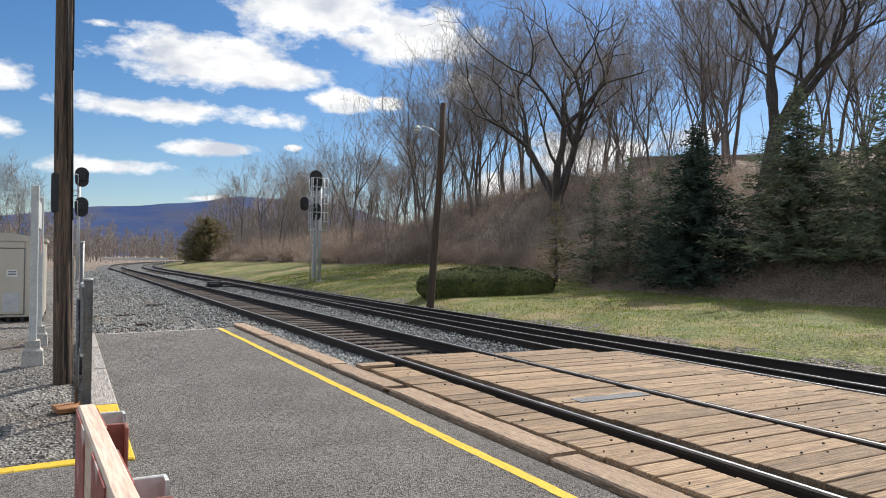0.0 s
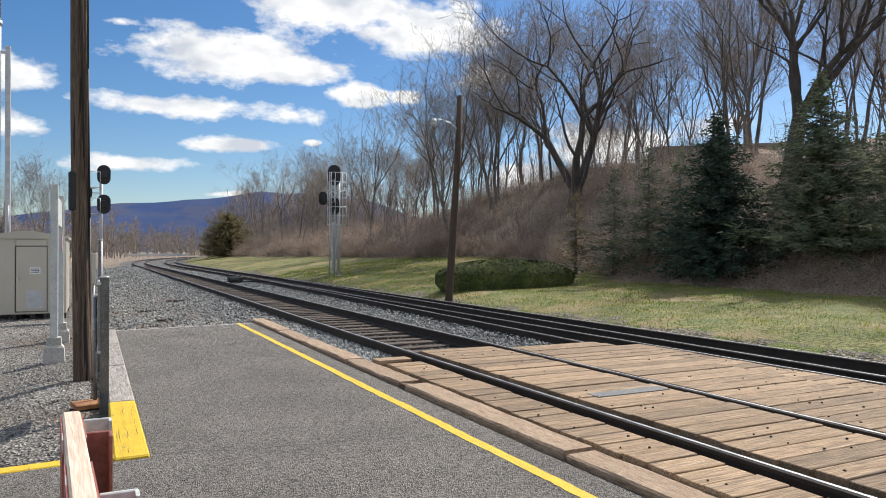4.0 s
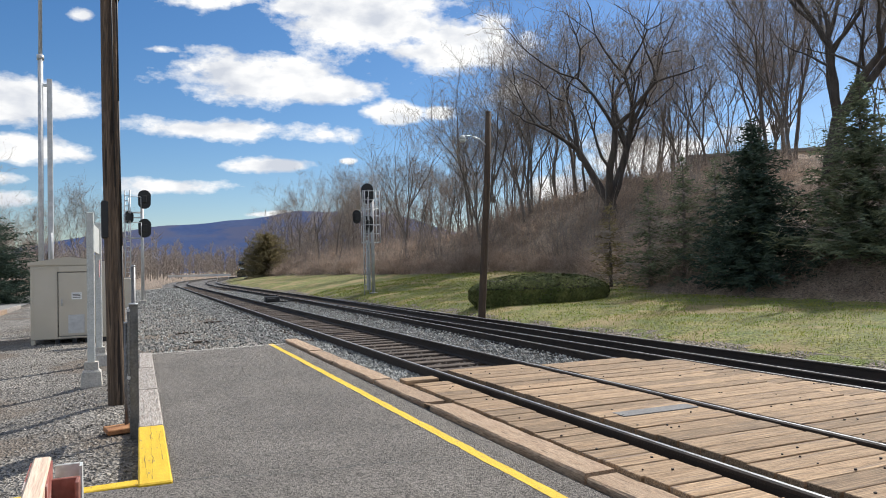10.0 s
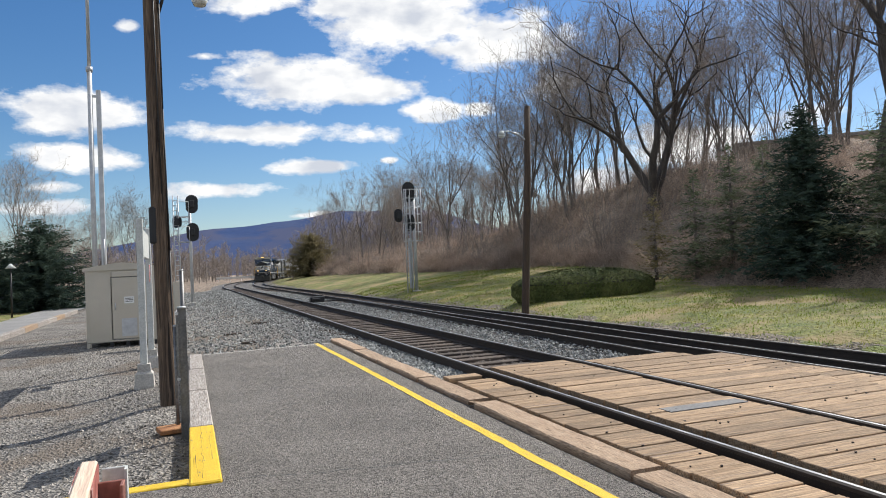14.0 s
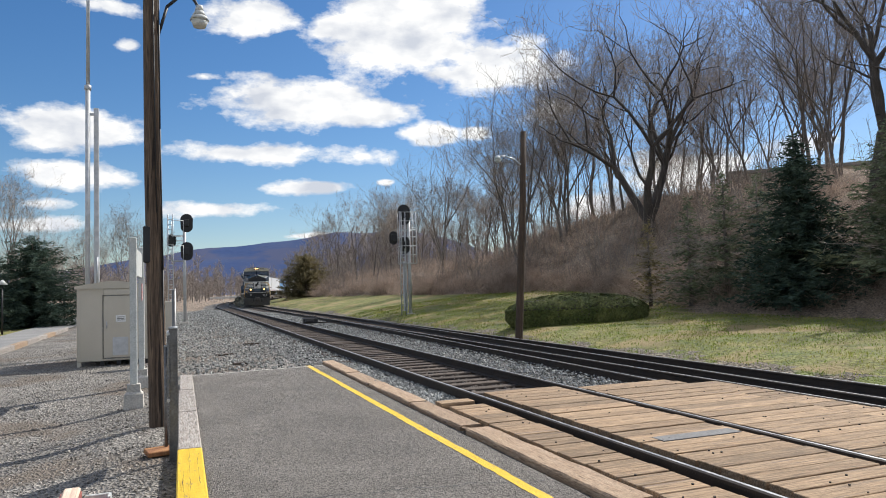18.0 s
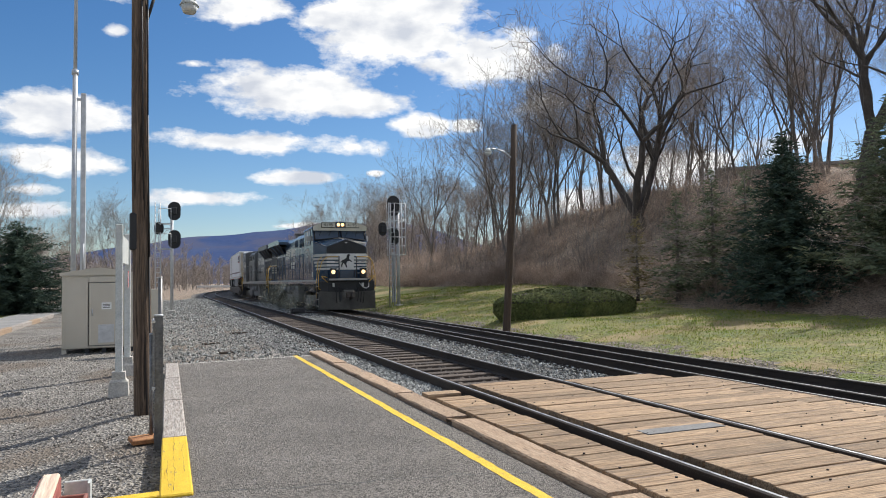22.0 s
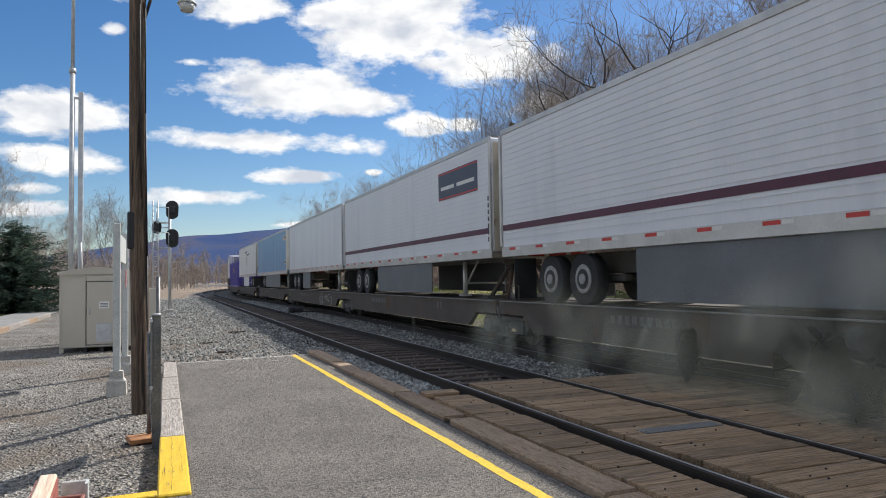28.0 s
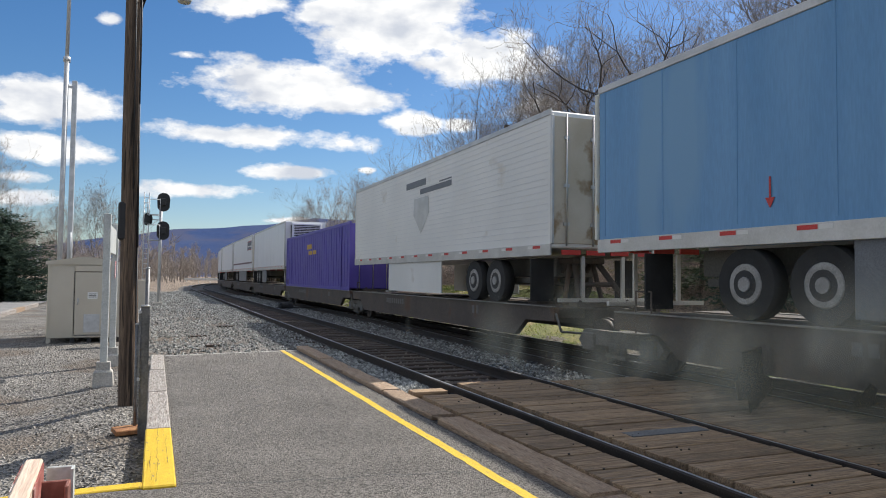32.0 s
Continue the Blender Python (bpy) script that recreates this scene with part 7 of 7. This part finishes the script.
def build_brush():
    """Leafless scrub on the bank: arching thin stems in clumps."""
    rng = random.Random(8)
    verts, faces = [], []

    def stem(p, d, L, r):
        side = Vector((-d.y, d.x, rng.uniform(-0.6, 0.6)))
        side = (side.normalized() if side.length > 0.01 else Vector((1, 0, 0))) * r
        prev = (p - side, p + side)
        for j in range(4):
            d = (d + Vector((rng.uniform(-.45, .45), rng.uniform(-.45, .45), rng.uniform(-0.3, 0.12) - 0.10 * j))).normalized()
            p = p + d * L / 4
            s = side * (1 - (j + 1) / 4.4)
            k = len(verts)
            cur = (p - s, p + s)
            verts.extend((prev[0], prev[1], cur[1], cur[0]))
            faces.append((k, k + 1, k + 2, k + 3))
            prev = cur
    for y0, y1, n, d0, d1 in ((2, 32, 560, 9.4, 24), (26, 62, 1000, 6.5, 22), (62, 120, 560, 5.5, 20), (120, 200, 300, 5, 24)):
        for _ in range(n):
            y = rng.uniform(y0, y1)
            d = d0 + (d1 - d0) * rng.random() ** 1.3
            d = max(d, bank_foot(y) + rng.uniform(-0.2, 1.2))
            x = 10.3 + d + bend(y)
            z = ground_z(x, y)
            size = rng.uniform(0.5, 1.5) + (rng.uniform(0.4, 1.6) if noise.noise((x * 0.22, y * 0.22, 4)) > 0.05 else 0.0)
            for _ in range(34):
                a = rng.uniform(0, 6.28)
                t = rng.uniform(0.2, 1.6)
                dd = Vector((math.cos(a) * t, math.sin(a) * t, 1)).normalized()
                stem(Vector((x + rng.uniform(-.6, .6), y + rng.uniform(-.6, .6), z - 0.05)), dd, size * rng.uniform(0.6, 1.3), 0.009 if y < 40 else 0.013 if y < 70 else 0.022)
    ob = mesh_of("brush", verts, faces, M_BRUSH)
    tagged(ob, "tangled leafless reddish-brown scrub covering the bank", "brush", kind="stuff")


build_brush()


def build_saplings():
    """Thin upright saplings and tall shrubs that break the line of the bank."""
    rng = random.Random(18)
    segs = []
    for y0, y1, n, d0, d1 in ((4, 30, 70, 12, 34), (30, 64, 170, 9, 30), (64, 130, 150, 7, 26)):
        for _ in range(n):
            y = rng.uniform(y0, y1)
            d = max(rng.uniform(d0, d1), bank_foot(y) + 1.0)
            x = 10.3 + d + bend(y)
            z = ground_z(x, y)
            for _ in range(rng.randint(2, 5)):
                h = rng.uniform(1.6, 4.6)
                p = Vector((x + rng.uniform(-.5, .5), y + rng.uniform(-.5, .5), z - 0.1))
                d3 = Vector((rng.uniform(-.35, .35), rng.uniform(-.35, .35), 1)).normalized()
                r = 0.012 + 0.004 * h
                for j in range(4):
                    q = p + d3 * h / 4
                    r2 = r * 0.72
                    segs.append((p, q, r, r2))
                    for _ in range(2):
                        s = Vector((rng.uniform(-1, 1), rng.uniform(-1, 1), rng.uniform(0.1, 1.1))).normalized()
                        m = p + (q - p) * rng.random()
                        segs.append((m, m + s * h * rng.uniform(0.1, 0.25), max(0.006, r * 0.45), 0.0035))
                    p, r = q, r2
                    d3 = (d3 + Vector((rng.uniform(-.3, .3), rng.uniform(-.3, .3), 0))).normalized()
    v, f = tube_mesh(segs, 3)
    tagged(mesh_of("saplings", v, f, M_TWIG), "thin grey-brown leafless saplings on the bank", "saplings", kind="stuff")


build_saplings()

# ---------------------------------------------------------------- distance


def build_distance():
    """The ridge in its haze-blue paint, the far side of the yard, and a roof on the hill."""
    rng = random.Random(3)
    verts, faces = [], []
    n = 120
    for i in range(n + 1):
        az = radians(-50 + 130 * i / n)
        deg = math.degrees(az)
        el = 3.3 + 1.25 * smooth(-4, 16, deg) * (1 - smooth(17, 26, deg)) - 1.1 * smooth(18, 28, deg) - 1.6 * smooth(2, -12, deg) + 0.35 * smooth(9, 12, deg) - 0.25 * smooth(12, 14, deg) + 0.10 * noise.noise((deg * 0.35, 0, 0)) + 0.03 * noise.noise((deg * 2.0, 3, 0))
        for k, (r, f) in enumerate(((2300, 0.0), (2600, 0.55), (3000, 1.0))):
            z = math.tan(radians(el * f)) * r - (20 if k == 0 else 0)
            verts.append((math.sin(az) * r, math.cos(az) * r, z + (12 * noise.noise((deg * 0.9, k, 1)) if k == 1 else 0)))
    for i in range(n):
        for k in range(2):
            faces.append((i * 3 + k, (i + 1) * 3 + k, (i + 1) * 3 + k + 1, i * 3 + k + 1))
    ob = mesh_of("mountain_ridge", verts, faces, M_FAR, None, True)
    tagged(ob, "long wooded mountain ridge, distance haze painted in as blue", "mountain", kind="structure")
    # side road with a timber kerb and a rail fence
    bm = B()
    for y0, y1 in ((20, 48), (48, 90)):
        vs = [bm.verts.new(p) for p in ((-6.2 - (y0 - 31) * 0.02, y0, -0.13), (-8.3 - (y0 - 31) * 0.035, y0, -0.13), (-8.3 - (y1 - 31) * 0.035, y1, -0.10), (-6.2 - (y1 - 31) * 0.02, y1, -0.10))]
        bm.faces.new(vs[::-1])
    road = part("side_road", bm, M_ROAD)
    tagged(road, "pale worn side road beyond the yard", "road", kind="structure")
    for i in range(9):
        y = 22 + i * 2.6
        bm = B()
        box(bm, -0.11, 0.11, 0, 2.55, -0.25, 0.12, 0.015)
        ob = part("kerb_timber", bm, M_GREYWOOD if i % 3 else M_CURB)
        ob.matrix_basis = pose(-6.1 - (y - 31) * 0.02, y, -0.12, 0, 0, 1.1)
        tagged(ob, "weathered timber kerb along the side road", "kerb timber", "kerb timbers along the side road")
    fence = thing("fence", pose(0, 0, 0), label="dark metal rail fence beyond the side road", category="fence")
    for i in range(12):
        y = 30 + i * 2.2
        x = -9.9 - (y - 20) * 0.05
        bm = B()
        rod(bm, (x, y, -0.2), (x, y, 0.85), 0.03)
        part("post", bm, M_BLACK, fence)
    for z in (0.45, 0.8):
        bm = B()
        rod(bm, (-10.4, 30, z), (-10.4 - 24.2 * 0.05, 54.2, z), 0.022)
        part("rail", bm, M_BLACK, fence)
    for x, y in ((-12.2, 40), (-9.3, 44), (-8.2, 58)):
        lamp = thing("yard_lamp", pose(x, y, -0.2), label="small dark post lamp with a pale shade", category="street lamp", group="post lamps beyond the side road")
        bm = B()
        rod(bm, (0, 0, 0), (0, 0, 2.7), 0.05, 0.04)
        part("post", bm, M_BLACK, lamp)
        bm = B()
        rod(bm, (0, 0, 2.7), (0, 0, 2.95), 0.28, 0.05, 12)
        part("shade", bm, M_SIGNPOST, lamp)
    # building on the hill, half hidden by the trees
    hill = thing("building", pose(60, 56, 8.2, 0, 0, -40), label="long low grey building on the hill behind the trees", category="building")
    bm = B()
    box(bm, -6, 6, -5, 5, -5.5, 4.0)
    part("wall", bm, M_CONCRETE, hill)
    bm = B()
    prism(bm, [(-6.6, 3.9), (6.6, 3.9), (6.6, 4.2), (-6.6, 4.2)], -5.8, 5.8)
    part("roof", bm, M_ROAD, hill)
    for i in range(3):
        bm = B()
        box(bm, -5 + i * 3.6, -3.4 + i * 3.6, -5.06, -4.99, 1.2, 2.8)
        part("window", bm, M_GLASS, hill)
    # white barrier by the far curve
    bar = thing("barrier", pose(13.0, 175, ground_z(13.0, 175)), label="low white barrier rail beyond the far curve", category="barrier")
    bm = B()
    box(bm, -7, 7, -0.1, 0.1, 0.7, 1.2, 0.02)
    part("rail", bm, M_WHITE, bar)
    for i in range(6):
        bm = B()
        rod(bm, (-6.5 + i * 2.6, 0, -0.2), (-6.5 + i * 2.6, 0, 0.7), 0.06)
        part("post", bm, M_WHITE, bar)


build_distance()

# ---------------------------------------------------------------- pieces of the track


def build_ties():
    track = {}
    rng = random.Random(2)
    bm = B()
    box(bm, -1.3, 1.3, -0.115, 0.115, -0.18, 0.0, 0.01)
    tie = part("tie_pattern", bm, M_TIE)
    me = tie.data
    bpy.data.objects.remove(tie)
    for name, cx, top in (("track_near", NEAR_C, RAIL_TOP), ("track_far", FAR_C, RAIL2_TOP)):
        t = thing(name, label="wooden crossties under the %s track" % name.split("_")[1], category="track", kind="structure")
        s, k = 8.6, 0
        while k < 150:
            p, a = on_line(s, cx)
            share("tie", me, t, Matrix.Translation((p.x + rng.uniform(-.03, .03), p.y, top - 0.165 + rng.uniform(-.012, .006))) @ Matrix.Rotation(-a + rng.uniform(-.02, .02), 4, "Z"))
            s += 0.52
            k += 1


build_ties()


def build_deck():
    deck = thing("crossing_deck", label="worn timber crossing deck laid between and beside the rails", category="crossing", kind="structure")
    rng = random.Random(6)
    spans = ((3.10, 3.60, 0.066, 9.05), (3.885, 5.08, 0.112, 9.15), (5.34, 6.92, 0.098, 9.0), (7.14, 7.76, 0.026, 8.85))
    for (x0, x1, z, yend) in spans:
        y = yend
        while y > -4.5:
            w = rng.uniform(0.235, 0.275)
            if x0 < 3.2 and 8.55 < y < 8.80:            # a plank is gone here
                y -= 0.15
                continue
            bm = B()
            e0, e1 = rng.uniform(-.012, .012), rng.uniform(-.012, .012)
            box(bm, x0 + e0, x1 + e1, y - w + 0.011, y - 0.009, -0.09, 0.0, 0.005)
            ob = part("plank", bm, M_DECK, deck)
            ob.matrix_basis = pose(0, 0, z + rng.uniform(-.006, .005), 0, 0, 0)
            y -= w
    # added black strips that paint the flangeway gaps as deep shade
    for x0, x1, z, name in ((3.742, 3.875, 0.045, "flangeway_filler"), (5.095, 5.16, 0.045, "flangeway_filler"), (5.25, 5.325, 0.06, "flangeway_filler"), (3.615, 3.66, 0.03, "flangeway_filler"), (6.935, 7.11, -0.02, "flangeway_filler")):
        bm = B()
        box(bm, x0, x1, -4.5, 8.8, -0.1, z)
        part(name, bm, M_GAP_SHADE, deck, "black strip standing in for the shade in the flangeway")
    # steel patch plates
    for x0, x1, y0, y1, z in ((4.1, 5.03, 5.33, 5.52, 0.1145), (3.15, 3.55, 2.2, 2.5, 0.0705)):
        bm = B()
        box(bm, x0, x1, y0, y1, z - 0.004, z + 0.004)
        part("steel_plate", bm, M_PLATE, deck, "grey steel patch plate")
    bm = B()
    rngk = random.Random(61)
    for _ in range(150):
        x0, x1, z, yend = rngk.choice(spans)
        x, y = rngk.uniform(x0 + .05, x1 - .05), rngk.uniform(-1, yend - 0.1)
        disc(bm, (x, y, z + 0.004), (0, 0, 1), rngk.uniform(0.007, 0.013), 0.010, 6)
    part("spike_heads", bm, M_RAIL, deck)


build_deck()


def scatter_stones():
    rng = random.Random(12)
    base = [(0, 0, 1), (1, 0, 0), (0, 1, 0), (-1, 0, 0), (0, -1, 0), (0, 0, -0.6)]
    tri = [(0, 1, 2), (0, 2, 3), (0, 3, 4), (0, 4, 1), (5, 2, 1), (5, 3, 2), (5, 4, 3), (5, 1, 4)]

    def heap(name, n, place, label, mat):
        verts, faces = [], []
        for _ in range(n):
            x, y, z, r = place()
            a = rng.uniform(0, 6.28)
            ca, sa = math.cos(a), math.sin(a)
            k = len(verts)
            sx, sy, sz = (r * rng.uniform(0.6, 1.25) for _ in range(3))
            for bx, by, bz in base:
                bx, by = bx * rng.uniform(.7, 1.2), by * rng.uniform(.7, 1.2)
                verts.append((x + (bx * ca - by * sa) * sx, y + (bx * sa + by * ca) * sy, z + bz * sz * 0.8))
            faces += [(k + i, k + j, k + l) for i, j, l in tri]
        tagged(mesh_of(name, verts, faces, mat), label, "ballast", kind="stuff")

    def between():
        y = 9.0 + 55 * rng.random() ** 1.7
        x = rng.uniform(5.35, 7.65) + bend(y)
        return x, y, ground_z(x, y) + rng.uniform(0.0, 0.06) + 0.05 * math.sin(math.pi * (x - bend(y) - 5.35) / 2.3), rng.uniform(0.022, 0.045) * (1 + max(0, y - 25) * 0.02)

    def inside():
        y = 9.1 + 45 * rng.random() ** 1.6
        x = rng.uniform(3.72, 5.18) if rng.random() < 0.5 else rng.uniform(7.0, 9.9)
        top = -0.09 if x < 6 else -0.185
        return x + bend(y), y, top + rng.uniform(-0.02, 0.02), rng.uniform(0.02, 0.04) * (1 + max(0, y - 25) * 0.02)

    def shoulder():
        y = 9.2 + 70 * rng.random() ** 1.6
        u = rng.uniform(3.0, 3.65) if y < 15.6 else 3.65 - 4.3 * rng.random() ** 1.25
        x = u + bend(y)
        z = -0.06 - 0.13 * smooth(3.0, 1.2, u) if y > 15.6 else -0.06
        return x, y, max(z, ground_z(x, y)) + rng.uniform(0, 0.04), rng.uniform(0.022, 0.05) * (1 + max(0, y - 25) * 0.018)

    def yard():
        y = 4.5 + 24 * rng.random() ** 1.5
        x = -0.3 - 7 * rng.random() ** 1.4
        if x < -3.9 and y < 5.6:
            y += 2
        return x, y, ground_z(x, y) + rng.uniform(-0.005, 0.012), rng.uniform(0.007, 0.026)
    heap("ballast_between", 9000, between, "loose grey ballast stones between the tracks", M_STONE)
    heap("ballast_inside", 11000, inside, "grimy ballast stones between the ties", M_BEDSTONE)
    heap("ballast_shoulder", 14000, shoulder, "coarse grey ballast stones on the track shoulder", M_STONE)
    heap("yard_stones", 16000, yard, "loose small stones on the gravel yard", M_PEBBLE)


scatter_stones()


def build_grass_blades():
    rng = random.Random(21)
    verts, faces = [], []
    for _ in range(70000):
        y = 3 + 45 * rng.random() ** 1.15
        u = 10.3 + 12 * rng.random()
        x = u + bend(y)
        if noise.noise((x * 0.7, y * 0.7, 2)) < rng.uniform(-0.5, 0.25) or u > 10.3 + bank_foot(y):
            continue
        z = ground_z(x, y)
        a = rng.uniform(0, 6.28)
        h = rng.uniform(0.02, 0.07)
        w = 0.006 + 0.0004 * y
        k = len(verts)
        verts += [(x - math.cos(a) * w, y - math.sin(a) * w, z - 0.005), (x + math.cos(a) * w, y + math.sin(a) * w, z - 0.005), (x + rng.uniform(-.04, .04), y + rng.uniform(-.04, .04), z + h)]
        faces.append((k, k + 1, k + 2))
    tagged(mesh_of("lawn_blades", verts, faces, M_BLADE), "short patchy spring grass blades", "grass", kind="stuff")


build_grass_blades()


def dusty():
    """Thin dust: each puff is densest at its middle and thins out to nothing at its rim."""
    m = surface("dust", (0.50, 0.50, 0.40), (0.58, 0.57, 0.47), 1.0, 1.0, 0, 0, 30, spec=0.0)
    nt = m.node_tree
    clear = nt.nodes.new("ShaderNodeBsdfTransparent")
    mx = nt.nodes.new("ShaderNodeMixShader")
    thick = nt.nodes.new("ShaderNodeAttribute")
    thick.attribute_name = "thickness"
    nt.links.new(thick.outputs["Fac"], mx.inputs[0])
    nt.links.new(clear.outputs[0], mx.inputs[1])
    nt.links.new(nt.nodes["Principled BSDF"].outputs[0], mx.inputs[2])
    nt.links.new(mx.outputs[0], nt.nodes["Material Output"].inputs[0])
    return m


M_DUST = dusty()
DUST = []


def build_dust():
    """Thin dust whirled up beside the running gear: soft puffs, thickest near the ground."""
    for seed, n, lx, ly in ((1, 40, 0.45, 3.0), (2, 40, 0.45, 3.6)):
        rng = random.Random(seed)
        verts, faces, dens = [], [], []
        for _ in range(n):
            r = rng.uniform(0.5, 0.95)
            mid = Vector((rng.gauss(0, lx), rng.gauss(0, ly), abs(rng.gauss(0, 0.55)) + 0.1))
            turn = Euler((rng.gauss(0, 0.25), 1.57 + rng.gauss(0, 0.3), rng.gauss(0, 0.45))).to_matrix()
            base, peak = len(verts), rng.uniform(0.15, 0.27)
            verts.append(mid)
            dens.append(peak)
            for ring, f, k in ((0, 0.38, 0.62), (1, 0.70, 0.20), (2, 1.0, 0.0)):
                for a in range(10):
                    w = a * math.pi / 5
                    verts.append(mid + turn @ Vector((math.cos(w) * r * f, math.sin(w) * r * f, 0)))
                    dens.append(peak * k)
            for a in range(10):
                b = (a + 1) % 10
                faces.append((base, base + 1 + a, base + 1 + b))
                for ring in (0, 1):
                    o = base + 1 + ring * 10
                    faces.append((o + a, o + 10 + a, o + 10 + b, o + b))
        ob = mesh_of("dust_cloud", verts, faces, M_DUST)
        ob.data.attributes.new("thickness", "FLOAT", "POINT").data.foreach_set("value", dens)
        tagged(ob, "thin olive-grey dust whirled up beside the running train", "dust", "dust raised by the train", "stuff")
        DUST.append(ob)


build_dust()


def front_at(t):
    for (t0, s0), (t1, s1) in zip(RUN, RUN[1:]):
        if t <= t1:
            return s0 + (s1 - s0) * (t - t0) / (t1 - t0)
    return RUN[-1][1]


def roll(w, way):
    """Turn a wheel on its axle by the way that the train has run."""
    at, r = w.matrix_basis.translation.copy(), w.matrix_basis.translation.z
    rows = []
    for i in range(801):
        t = i * 0.04
        rows.append((t, Matrix.Translation(at) @ Matrix.Rotation(way * (front_at(0.0) - front_at(t)) / r, 4, "Y")))
    walk(w, rows)


def motions():
    """The train runs past at a steady pace."""
    for ob, behind, flip in TRAIN:
        rows = []
        for t in range(0, 33):
            s = front_at(t) + behind
            rear, _ = on_line(s + 5.5, FAR_C)
            fore, _ = on_line(s - 5.5, FAR_C)
            d = fore - rear
            yaw = math.degrees(math.atan2(d.y, d.x)) + (180 if flip else 0)
            mid = (fore + rear) / 2
            rows.append((float(t), pose(mid.x, mid.y, RAIL2_TOP, 0, 0, yaw)))
        walk(ob, rows)
        # its wheels roll on the rail
        for bogie_part in ob.children if behind < 180 else ():
            for w in bogie_part.children:
                if w.name.split(".")[0] == "wheel":
                    roll(w, -1 if flip else 1)
    # the dust comes with the train, then hangs over the crossing and drifts on
    for ob, lag, late in ((DUST[0], 8.0, ((24.5, 10.0), (25.0, 7.4), (26.0, 5.6), (28.0, 4.6), (30.0, 3.8), (32.0, 3.0))), (DUST[1], 15.0, ((24.5, 16.5), (25.0, 13.0), (26.0, 9.6), (28.0, 8.0), (30.0, 7.0), (32.0, 6.2)))):
        rows = [(float(t), pose(*on_line(front_at(t) + lag, 6.9)[0], 0, 0, -math.degrees(on_line(front_at(t) + lag, 6.9)[1]))) for t in range(0, 25)]
        walk(ob, rows + [(t, pose(6.9 - 0.12 * (t - 24), y, 0.0)) for t, y in late])


motions()
